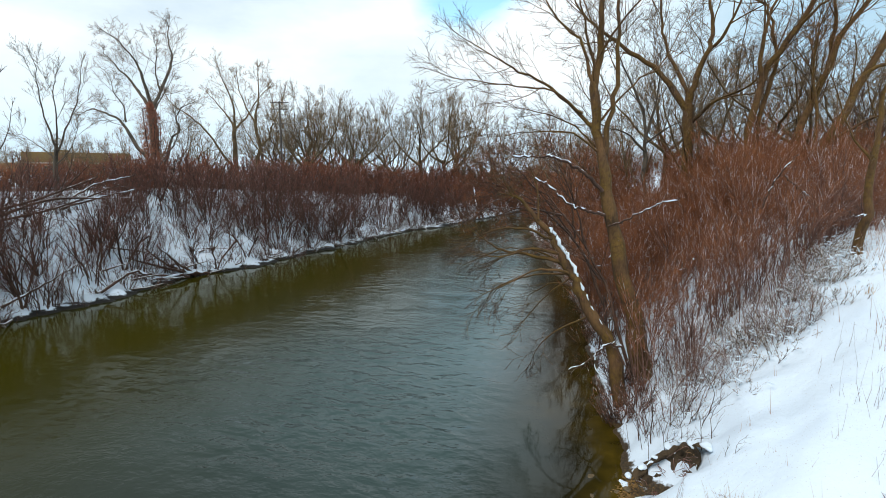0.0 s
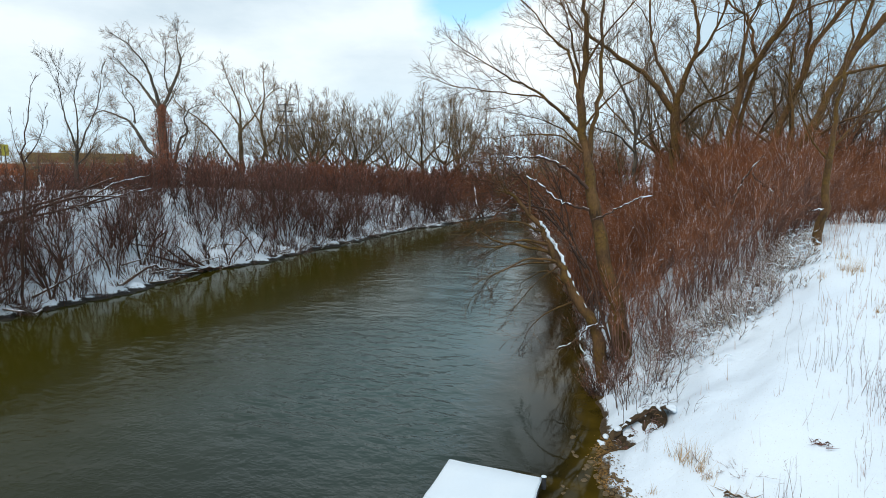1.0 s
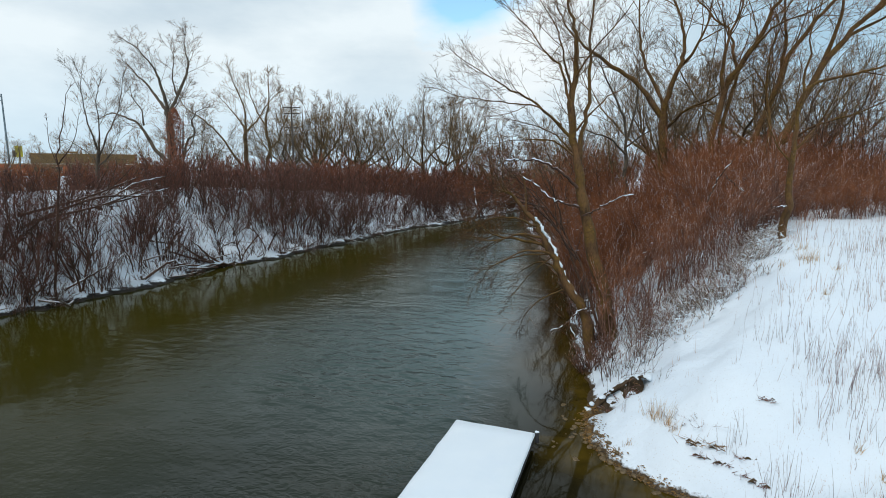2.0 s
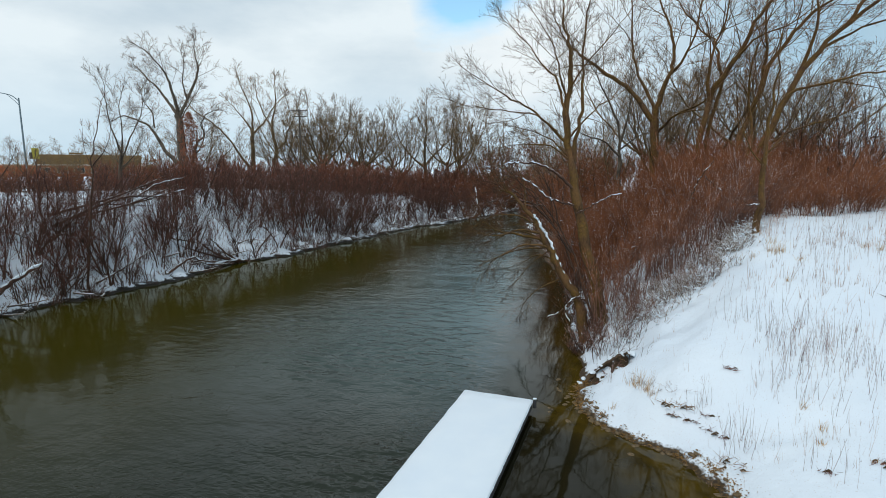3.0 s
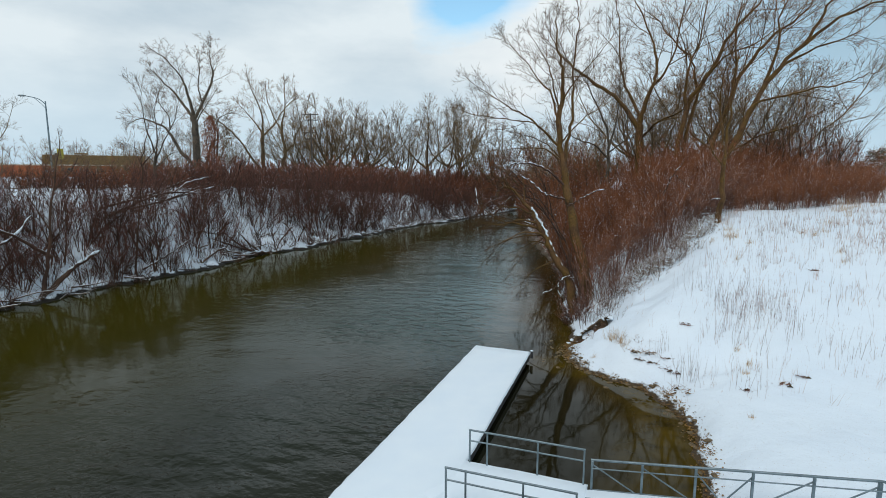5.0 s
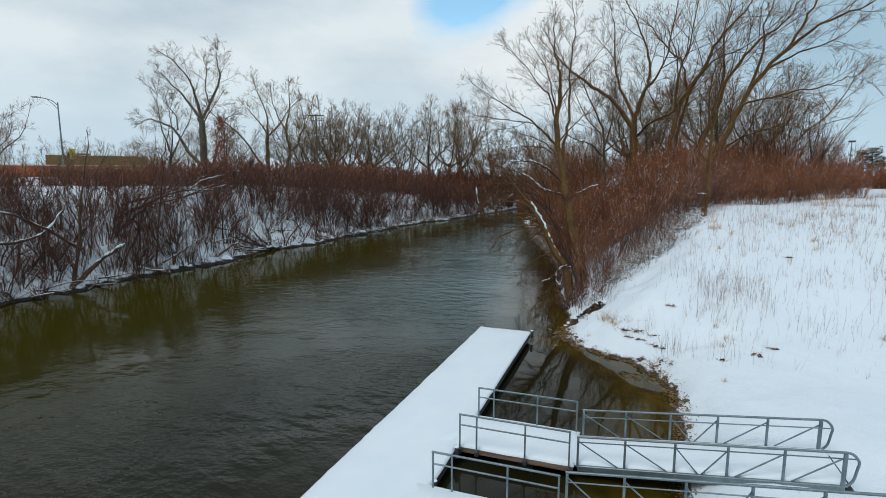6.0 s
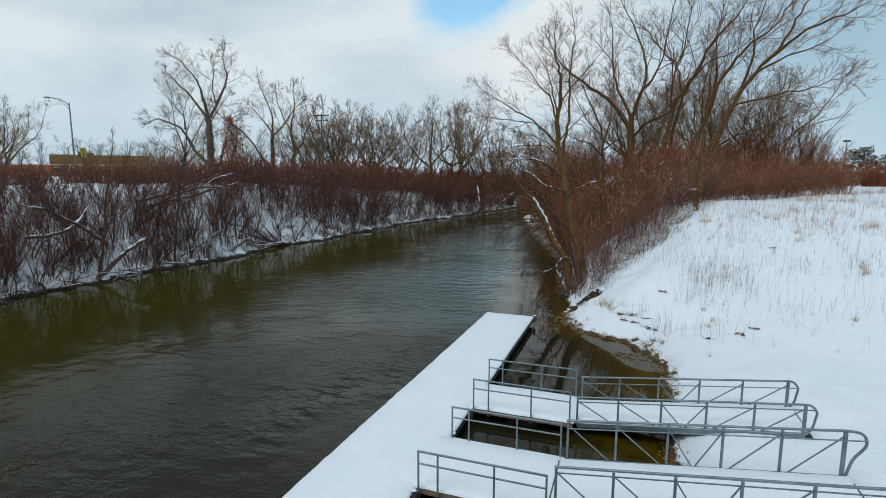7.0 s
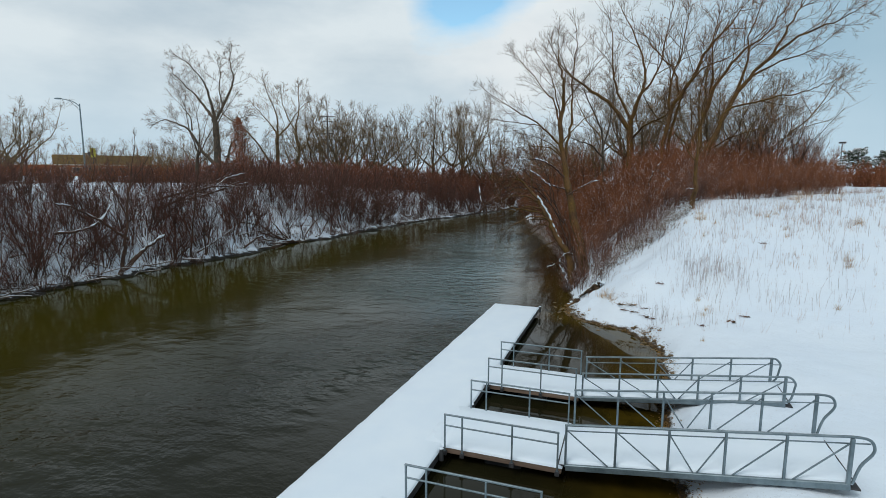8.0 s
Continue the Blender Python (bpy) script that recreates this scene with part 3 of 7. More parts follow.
def shrub_arrays(seed, height=3.0, stems=9, fan=0.55, twigs=4, kids=6, tmin=0.006, r=0.022, low=0.3):
    """A bare many-stemmed shrub; low: where up the stems the side twigs begin."""
    rng = np.random.default_rng(seed)
    wood, twig = Tubes(), Tubes()
    for s in range(stems):
        a, tilt = rng.uniform(0, 6.28), fan * rng.uniform(0.1, 1.0)
        h = height * rng.uniform(0.55, 1.05)
        base = np.array((math.cos(a), math.sin(a), 0)) * rng.uniform(0.0, 0.35)
        d = unit(np.array((math.cos(a) * tilt, math.sin(a) * tilt, 1.0)))
        pts = [base + np.array((0, 0, -0.3))]
        for k in range(5):
            pts.append(pts[-1] + d * (h + 0.3) / 5)
            d = unit(d + rng.normal(size=3) * 0.14)
        pts = np.array(pts)
        rr = r * rng.uniform(0.55, 1.3)
        wood.tube(pts, np.linspace(rr, rr * 0.3, 6), 3)
        for k in range(kids):
            u = low + (1 - low) * (k + rng.random()) / kids
            p, t = along(pts, u)
            d2 = unit(t * 0.85 + rng.normal(size=3) * 0.42 + np.array((0, 0, 0.3)))
            L = h * rng.uniform(0.22, 0.42) * (1.2 - 0.5 * u)
            q = np.array([p, p + d2 * L])
            wood.spikes(q[:1], q[1:], tmin * 1.7)
            twiggy(twig, rng, q, twigs, min(L * 0.5, 0.75), tmin, 0.25, 0.1, 0.48, False)
    return wood, twig


def stem_arrays(seed, height=4.5, stems=6, fan=0.5, r=0.045, forks=3, twigs=5, tmin=0.010):
    """A clump of long dark stems that fork a few times and carry few twigs."""
    rng = np.random.default_rng(seed)
    wood, twig = Tubes(), Tubes()
    for s in range(stems):
        a, tilt = rng.uniform(0, 6.28), fan * rng.uniform(0.1, 1.0)
        h = height * rng.uniform(0.5, 1.1)
        d = unit(np.array((math.cos(a) * tilt, math.sin(a) * tilt, 1.0)))
        pts = [np.array((math.cos(a), math.sin(a), 0)) * rng.uniform(0.0, 0.45) + np.array((0, 0, -0.3))]
        for k in range(6):
            pts.append(pts[-1] + d * (h + 0.3) / 6)
            d = unit(d + rng.normal(size=3) * 0.16)
        pts = np.array(pts)
        rr = r * rng.uniform(0.5, 1.3)
        wood.tube(pts, np.linspace(rr, rr * 0.28, 7), 4 if rr > 0.03 else 3)
        for k in range(forks):
            u = 0.22 + 0.7 * (k + rng.random()) / forks
            p, t = along(pts, u)
            d2 = unit(t + unit(np.cross(t, rng.normal(size=3))) * rng.uniform(0.35, 0.9) + np.array((0, 0, 0.2)))
            L = h * rng.uniform(0.3, 0.55) * (1.15 - 0.6 * u)
            q = [p]
            for j in range(3):
                q.append(q[-1] + d2 * L / 3)
                d2 = unit(d2 + rng.normal(size=3) * 0.2 + np.array((0, 0, 0.1)))
            q = np.array(q)
            wood.tube(q, np.linspace(rr * 0.5, rr * 0.16, 4), 3)
            twiggy(twig, rng, q, twigs, L * 0.5, tmin, 0.25, 0.25, 0.36, False)
        twiggy(twig, rng, pts, twigs * 2, h * 0.22, tmin, 0.3, 0.5, 0.3, False)
    return wood, twig


# ---------------------------------------------------------------- lie of the land
def lattice(x, y, seed):
    """Smooth value noise in the plane, from -1 to 1."""
    xi, yi = np.floor(x), np.floor(y)
    u, v = x - xi, y - yi
    u, v = u * u * (3 - 2 * u), v * v * (3 - 2 * v)

    def h(a, b):
        return np.modf(np.abs(np.sin(a * 127.1 + b * 311.7 + seed * 74.7) * 43758.5453))[0] * 2 - 1

    return (h(xi, yi) * (1 - u) + h(xi + 1, yi) * u) * (1 - v) + (h(xi, yi + 1) * (1 - u) + h(xi + 1, yi + 1) * u) * v


LEFT_Y = [-300, -10, 3, 14, 22, 27, 40, 50, 61, 67, 75, 84, 97, 110, 130, 150, 400]
LEFT_X = [-34, -34.4, -34.5, -33.2, -34.2, -32.8, -32, -31.6, -30.9, -28.4, -27.2, -25.2, -23.6, -20.5, -13, -3, 160]
RIGHT_Y = [-300, -30, -17, -12.6, -7.5, -5, -3.5, -2.4, -1.5, -0.95, -0.1, 1.1, 2.6, 4.2, 5.3, 9.6, 18.8, 30, 45.5, 74, 96, 110, 130, 150, 400]
RIGHT_X = [6.5, 6.5, 6.8, 6.5, 6.9, 6.8, 6.45, 5.95, 5.0, 3.65, 2.6, 1.85, 1.6, 1.75, 1.45, 0.5, -0.8, -3, -8, -15.0, -14.2, -9, -1, 12, 175]


def smooth(x):
    x = np.clip(x, 0, 1)
    return x * x * (3 - 2 * x)


def land(x, y):
    """The ground's height."""
    x, y = np.asarray(x, float), np.asarray(y, float)
    xr, xl = np.interp(y, RIGHT_Y, RIGHT_X), np.interp(y, LEFT_Y, LEFT_X)
    slope = (np.interp(y + 0.5, RIGHT_Y, RIGHT_X) - np.interp(y - 0.5, RIGHT_Y, RIGHT_X))
    wob = 0.22 * lattice(x * 0.9, y * 0.9, 3) + 0.13 * lattice(x * 2.7, y * 2.7, 4)
    dr = (x - xr) / np.sqrt(1 + slope ** 2) + wob
    dl = (xl - x) + wob * 2.6 + 0.45 * lattice(x * 0.3, y * 0.3, 5) + 0.3 * lattice(x * 1.7, y * 1.7, 15)
    hill = 0.95 + 5.5 * smooth((y + 5.0) / 18.5) + 0.035 * np.clip(x - 10, 0, 16)
    rise = 0.30 + 0.64 * np.maximum(dr, 0) - 0.22 * np.exp(-np.maximum(dr, 0) * 4)
    k = 0.35
    right = -k * np.log(np.exp(-hill / k) + np.exp(-np.minimum(rise, 40) / k))
    right = np.where(dr > 0, right, np.maximum(-1.5, 0.06 + dr * 0.35))
    crest = np.interp(y, [-40, 10, 35, 50, 70, 95, 150], [7.3, 7.2, 6.8, 6.0, 5.0, 4.6, 5.0])
    hump = 0.16 * lattice(x * 1.1, y * 1.1, 16) + 0.10 * lattice(x * 2.3, y * 2.3, 17)
    left = 0.30 - 0.24 * np.exp(-np.maximum(dl, 0) * 5) + hump * smooth(dl / 0.5) * smooth((4 - dl) / 3) + crest * smooth(np.maximum(dl, 0) / 12.5) ** 0.85
    left = np.where(dl > 0, left, np.maximum(-1.5, 0.06 + dl * 0.5))
    hollow = 1.1 * np.exp(-(((x - 2.45) / 0.85) ** 2 + ((y - 3.2) / 0.66) ** 2) ** 2)
    right = np.where(dr > 0, np.maximum(right - hollow, 0.03), right)
    z = np.where(dr > -(xr - xl) * 0.5, right, left)
    bump = 0.10 * lattice(x * 0.35, y * 0.35, 7) + 0.05 * lattice(x * 1.3, y * 1.3, 8) + 0.02 * lattice(x * 4, y * 4, 9)
    return z + bump * smooth((z - 0.2) / 0.8)


EDGE_X, EDGE_Y = [2.2, 3.1, 4.2, 5.2, 6.5, 7.6, 9.0, 12.0, 16.0, 24.0, 40.0], [5.0, 5.6, 6.6, 7.2, 8.1, 9.3, 11.7, 17.0, 20.5, 26.0, 40.0]


def brushline(x):
    """Where the near thicket ends and the open snow begins."""
    return np.interp(x, EDGE_X, EDGE_Y)


def axis(spans):
    """Grid lines: (from, to, step) one after the other."""
    return np.unique(np.concatenate([np.arange(a, b, s) for a, b, s in spans] + [[spans[-1][1]]]))


def sheet(name, xs, ys, height, material):
    gx, gy = np.meshgrid(xs, ys)
    z = height(gx, gy)
    v = np.stack([gx, gy, z], -1).reshape(-1, 3)
    nx, ny = len(xs), len(ys)
    i = (np.arange(ny - 1)[:, None] * nx + np.arange(nx - 1)).ravel()
    tb = Tubes()
    tb.v, tb.f, tb.n = [v], [np.stack([i, i + 1, i + nx + 1, i + nx], -1)], len(v)
    return link(name, tb.mesh(name), material), v


GX = axis([(-2400, -300, 150), (-300, -100, 12), (-100, -52, 2.0), (-52, -37, 0.6), (-38, -29, 0.22), (-29, -2, 1.3), (-2, 14, 0.25), (14, 34, 0.6), (34, 100, 3), (100, 300, 14), (300, 2400, 150)])
GY = axis([(-600, -100, 60), (-100, -24, 4), (-24, -16, 0.6), (-16, 14, 0.25), (14, 46, 0.4), (46, 70, 0.8), (70, 160, 2.5), (160, 400, 14), (400, 3000, 160)])
ground, gv = sheet("ground", GX, GY, land, M_GROUND)
gr, gl = np.interp(gv[:, 1], RIGHT_Y, RIGHT_X), np.interp(gv[:, 1], LEFT_Y, LEFT_X)
under = 0.7 * smooth((gv[:, 1] - brushline(gv[:, 0]) - 9) / 5) * (gv[:, 0] > gr - 2) * (gv[:, 0] < 15) * smooth((70 - gv[:, 1]) / 20)
under = np.maximum(under, 0.75 * smooth((gl - gv[:, 0] - 11.5) / 2) * smooth((gv[:, 0] - gl + 21) / 2) * (gv[:, 1] < 130))
under = np.maximum(under, 0.12 * (gv[:, 0] < gl))
ground.data.attributes.new("litter", "FLOAT", "POINT").data.foreach_set("value", (under * 0.75).astype(np.float32))
tagged(ground, "snow-covered river banks and fields with muddy waterline", "ground", kind="structure")

WX = axis([(-60, 0, 3.0), (0, 8, 0.25), (8, 60, 4)])
WY = axis([(-300, -20, 10), (-20, 6, 0.25), (6, 200, 5)])
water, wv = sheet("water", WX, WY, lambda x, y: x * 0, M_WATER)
tagged(water, "dark green-brown river water with wind ripples", "river", kind="structure")
sr = np.interp(wv[:, 1], RIGHT_Y, RIGHT_X)
depth = smooth(1 - (sr - wv[:, 0] - 0.2) / np.where(wv[:, 1] < 1, 4.2, 1.8))
water.data.attributes.new("shallow", "FLOAT", "POINT").data.foreach_set("value", depth.astype(np.float32))


# ---------------------------------------------------------------- dock
def box(bm, x0, y0, z0, x1, y1, z1, bevel=0.0):
    made = bmesh.ops.create_cube(bm, size=1.0, matrix=Matrix.LocRotScale(((x0 + x1) / 2, (y0 + y1) / 2, (z0 + z1) / 2), None, (x1 - x0, y1 - y0, z1 - z0)))
    if bevel:
        ed = {e for v in made["verts"] for e in v.link_edges}
        bmesh.ops.bevel(bm, geom=list(ed), offset=bevel, segments=1, affect="EDGES")
    return bm


def bar(bm, a, b, w, h=None):
    """A square tube from a to b."""
    a, b = Vector(a), Vector(b)
    d = b - a
    q = d.to_track_quat("Z", "Y") if abs(d.normalized().z) < 0.99 else Euler((0, 0, 0)).to_quaternion()
    made = bmesh.ops.create_cube(bm, size=1.0, matrix=Matrix.LocRotScale((a + b) / 2, q, (w, h or w, d.length)))
    ed = {e for v in made["verts"] for e in v.link_edges}
    bmesh.ops.bevel(bm, geom=list(ed), offset=w * 0.15, segments=1, affect="EDGES")
    return bm


def blanket(x0, y0, x1, y1, z0, z1, seed):
    """A layer of snow: level top with soft, slightly ragged edges; z1 may be a function of x."""
    top = z1 if callable(z1) else (lambda x: z1)
    bot = z0 if callable(z0) else (lambda x: z0)
    nx, ny = max(3, int((x1 - x0) / 0.3)), max(3, int((y1 - y0) / 0.3))
    gx, gy = np.linspace(x0, x1, nx + 1), np.linspace(y0, y1, ny + 1)
    gx[1], gx[-2], gy[1], gy[-2] = x0 + 0.06, x1 - 0.06, y0 + 0.06, y1 - 0.06
    bm = bmesh.new()
    rng = np.random.default_rng(seed)
    grid = []
    for j in range(ny + 1):
        row = []
        for i in range(nx + 1):
            x, y = gx[i], gy[j]
            edge = min(i, j, nx - i, ny - j)
            z = top(x) + 0.012 * float(lattice(x * 1.1, y * 1.1, seed)) + rng.normal() * 0.003
            if edge == 0:
                z -= 0.045 + abs(rng.normal()) * 0.012
                cx, cy = (x0 + x1) / 2, (y0 + y1) / 2
                if i in (0, nx):
                    x += math.copysign(0.015 + rng.normal() * 0.007, x - cx)
                if j in (0, ny):
                    y += math.copysign(0.015 + rng.normal() * 0.007, y - cy)
            row.append(bm.verts.new((x, y, z)))
        grid.append(row)
    for j in range(ny):
        for i in range(nx):
            bm.faces.new((grid[j][i], grid[j][i + 1], grid[j + 1][i + 1], grid[j + 1][i]))
    rim = [grid[0][i] for i in range(nx + 1)] + [grid[j][nx] for j in range(1, ny + 1)] + [grid[ny][i] for i in range(nx - 1, -1, -1)] + [grid[j][0] for j in range(ny - 1, 0, -1)]
    low = [bm.verts.new((v.co.x, v.co.y, bot(v.co.x))) for v in rim]
    for i in range(len(rim)):
        k = (i + 1) % len(rim)
        bm.faces.new((rim[k], rim[i], low[i], low[k]))
    bm.faces.new(low)
    return bm


def flare(bm):
    """The dock widens a little towards its landward end: its river edge stands askew."""
    for v in bm.verts:
        v.co.x += v.co.y * 0.0135 * min(1.0, max(0.0, -v.co.x / 2.7))
    return bm


DECK, SNOWTOP = 0.43, 0.52
DOCK_W, DOCK_END = 2.72, -34.0


def platform(name, label, x0, y0, x1, y1, edge_mat, edge_label, shape=lambda bm: bm):
    t = thing(name, label, "dock")
    bm = box(bmesh.new(), x0 + 0.06, y0 + 0.06, DECK - 0.08, x1 - 0.06, y1 - 0.06, DECK)
    part("deck", shape(bm), M_TIMBER, t)
    long_y = (y1 - y0) > (x1 - x0)
    for k, (a, b, c, d) in enumerate(((x0, y0, x0 + 0.055, y1), (x1 - 0.055, y0, x1, y1), (x0 + 0.056, y0, x1 - 0.056, y0 + 0.055), (x0 + 0.056, y1 - 0.055, x1 - 0.056, y1))):
        part("fascia", shape(box(bmesh.new(), a, b, DECK - (0.27 if long_y else 0.17), c, d, DECK - 0.004, 0.008)), edge_mat, t, edge_label)
    n = int(max(x1 - x0, y1 - y0) / 2.4)
    for k in range(n):
        u = (k + 0.5) / n
        cx, cy = ((x0 + x1) / 2, y0 + (y1 - y0) * u) if long_y else (x0 + (x1 - x0) * u, (y0 + y1) / 2)
        hx, hy = ((x1 - x0) * 0.42, 0.8) if long_y else (0.55, (y1 - y0) * 0.4)
        part("float", shape(box(bmesh.new(), cx - hx, cy - hy, -0.25, cx + hx, cy + hy, DECK - 0.085, 0.05)), M_FLOAT, t, "black plastic float")
    return t


platform("floating_dock", "long floating dock on black floats along the river", -DOCK_W, DOCK_END, 0.0, 0.0, M_FASCIA, "dark grey edge board", flare)
tagged(part("snow_cover", flare(blanket(-DOCK_W - 0.01, DOCK_END, 0.01, 0.01, DECK + 0.003, SNOWTOP, 11)), M_SNOW, None, "", True),
       "smooth untouched snow lying on the floating dock", "snow")

FINGERS = ((-12.42, -10.32), (-17.44, -14.74), (-23.3, -20.34))
for k, (ya, yb) in enumerate(FINGERS):
    platform("dock_finger", "short dock finger with brown timber edge boards", 0.02, ya, 3.5, yb, M_TIMBER, "brown weathered timber board")
    tagged(part("snow_cover", blanket(-0.62, ya - 0.01, 3.51, yb + 0.01, DECK + 0.003, SNOWTOP + 0.001, 20 + k), M_SNOW, None, "", True),
           "smooth snow lying on the dock finger", "snow", "snow on the dock fingers")


def finger_rail(y):
    t = thing("dock_railing", "galvanised steel railing with one middle rail on the dock finger", "railing", (0, y, DECK), "railings on the dock")
    top = 1.08
    for x in (0.13, 0.66, 2.13, 3.40):
        part("post", bar(bmesh.new(), (x, 0, -0.17), (x, 0, top), 0.047), M_STEEL, t)
        part("bracket", box(bmesh.new(), x - 0.06, -0.045, -0.16, x + 0.06, 0.045, -0.02, 0.008), M_FASCIA, t, "dark bolted bracket")
    part("top_rail", bar(bmesh.new(), (0.10, 0, top + 0.02), (3.43, 0, top + 0.02), 0.047), M_STEEL, t)
    part("middle_rail", bar(bmesh.new(), (0.13, 0, 0.77), (3.40, 0, 0.77), 0.038), M_STEEL, t)
    return t


for y in (-10.40, -12.52, -14.84, -17.58, -20.44):
    finger_rail(y)


def gangway(ya, yb, x0, x1, z0, z1, xend, H):
    """A sloping footbridge with truss sides, from the finger up to the shore."""
    t = thing("gangway", "sloping galvanised steel gangway with truss railings and snowy deck", "gangway", (x0, 0, 0), "gangways to the shore")

    def zz(x):
        return z0 + (z1 - z0) * (x - x0) / (x1 - x0)

    def at(x, y, h):
        return (x - x0, y, zz(x) + h)

    n = 5
    xs = [x0 + (x1 - x0) * i / n for i in range(n + 1)]
    bm = box(bmesh.new(), 0, ya + 0.05, -0.05, x1 - x0, yb - 0.05, -0.01)
    for v in bm.verts:
        v.co.z += zz(x0 + v.co.x)
    part("deck", bm, M_TIMBER, t)
    for y, inner in ((ya, 1), (yb, -1)):
        side = part("side_truss", bar(bmesh.new(), at(x0, y, -0.02), at(x1 + 0.05, y, -0.02), 0.09, 0.17), M_STEEL, t, "steel bottom chord")
        for i, x in enumerate(xs):
            part("post", bar(bmesh.new(), at(x, y, 0), at(x, y, H), 0.085 if i == n else 0.062), M_STEEL, side)
        for i in range(n):
            a, b = xs[i], xs[i + 1]
            if i < 2:
                ends = [(a, H - 0.11, a + (b - a) * 0.87, 0.06)]
            elif i > 2:
                ends = [(b, H - 0.11, b + (a - b) * 0.85, 0.06)]
            else:
                ends = [(a, H - 0.11, (a + b) / 2 - 0.04, 0.06), (b, H - 0.11, (a + b) / 2 + 0.04, 0.06)]
            for p, hp, q, hq in ends:
                part("brace", bar(bmesh.new(), at(p, y + 0.02, hp), at(q, y + 0.02, hq), 0.032), M_STEEL, side, "thin diagonal brace")
        part("handrail", bar(bmesh.new(), at(x0, y + 0.085 * inner, H - 0.17), at(xend - 0.05, y + 0.085 * inner, H - 0.17), 0.028), M_STEEL, side, "thin inner handrail")
        tb = Tubes()
        e = xend
        loop = [at(x0 - 0.04, y, H + 0.03), at(x1 - 0.4, y, H + 0.03), at(x1 + 0.02, y, H + 0.03), at(e - 0.12, y, H - 0.03), at(e - 0.01, y, H - 0.2), at(e - 0.03, y, H - 0.38), at(x1 + 0.2, y, H - 0.68), at(x1 + 0.08, y, 0.06)]
        path = np.vstack([spline(loop[:2], 1)[:-1], spline(loop[1:], 5)])
        tb.tube(path, np.full(len(path), 0.034), 8)
        link("top_rail", tb.mesh("top_rail"), M_STEEL, side, "top rail bent round to the deck")
    part("hinge_plate", box(bmesh.new(), -0.22, ya + 0.05, z0 - 0.03, 0.06, yb - 0.05, z0 + 0.015, 0.006), M_FASCIA, t, "dark steel hinge plate")
    part("toe_plate", box(bmesh.new(), x1 - x0 - 0.02, ya + 0.02, z1 - 0.10, x1 - x0 + 0.28, yb - 0.02, z1 - 0.06, 0.006), M_FASCIA, t, "dark steel landing plate")
    zt = lambda x: zz(x) + 0.13
    tagged(part("snow_cover", blanket(x0 - 0.16, ya + 0.07, x1 + 0.12, yb - 0.07, lambda x: zz(x) - 0.005, zt, int(-ya * 10)), M_SNOW, None, "", True),
           "smooth snow lying on the gangway deck", "snow", "snow on the gangways")
    return t


gangway(-12.30, -10.46, 3.62, 9.96, 0.38, 1.105, 10.25, 0.90)
gangway(-17.46, -14.96, 3.60, 10.03, 0.52, 1.33, 10.46, 1.18)


def cleat(x, y, z):
    t = thing("bumper_post", "short dark post with a cap of snow at the dock corner", "post", (x, y, z), "bumper posts on the dock")
    bm = bmesh.new()
    bmesh.ops.create_cone(bm, cap_ends=True, segments=12, radius1=0.07, radius2=0.06, depth=0.36, matrix=pose(0, 0, -0.04))
    part("post", bm, M_FASCIA, t)
    bm = bmesh.new()
    bmesh.ops.create_icosphere(bm, subdivisions=2, radius=0.075, matrix=Matrix.LocRotScale((0, 0, 0.14), None, (1.0, 0.9, 0.5)))
    for v in bm.verts:
        v.co += v.normal * noise.noise(v.co * 9 + Vector((x, y, 0))) * 0.02
    part("snow_cap", bm, M_SNOW, t, "rounded snow cap", True)
    return t


for x, y in ((0.10, -0.06), (0.10, -12.72), (0.10, -17.80), (0.1, -14.6)):
    cleat(x, y, DECK)


# ---------------------------------------------------------------- river-side trees
def group_tree(name, label, limbs, seed, bark, twig_mat, **kw):
    """limbs are in world places; the tree's foot is the first limb's first point."""
    foot = np.array(limbs[0][0][0], float)
    foot[2] = float(land(foot[0], foot[1]))
    shifted = [([tuple(np.array(p, float) - foot) for p in c], a, b) for c, a, b in limbs]
    first = shifted[0]
    shifted[0] = ([(first[0][0][0], first[0][0][1], -0.4)] + first[0][1:], first[1], first[2])
    wood, twig = limb_tree(shifted, seed, **kw)
    return make_tree(name, label, wood, twig, bark, twig_mat, tuple(foot)), foot


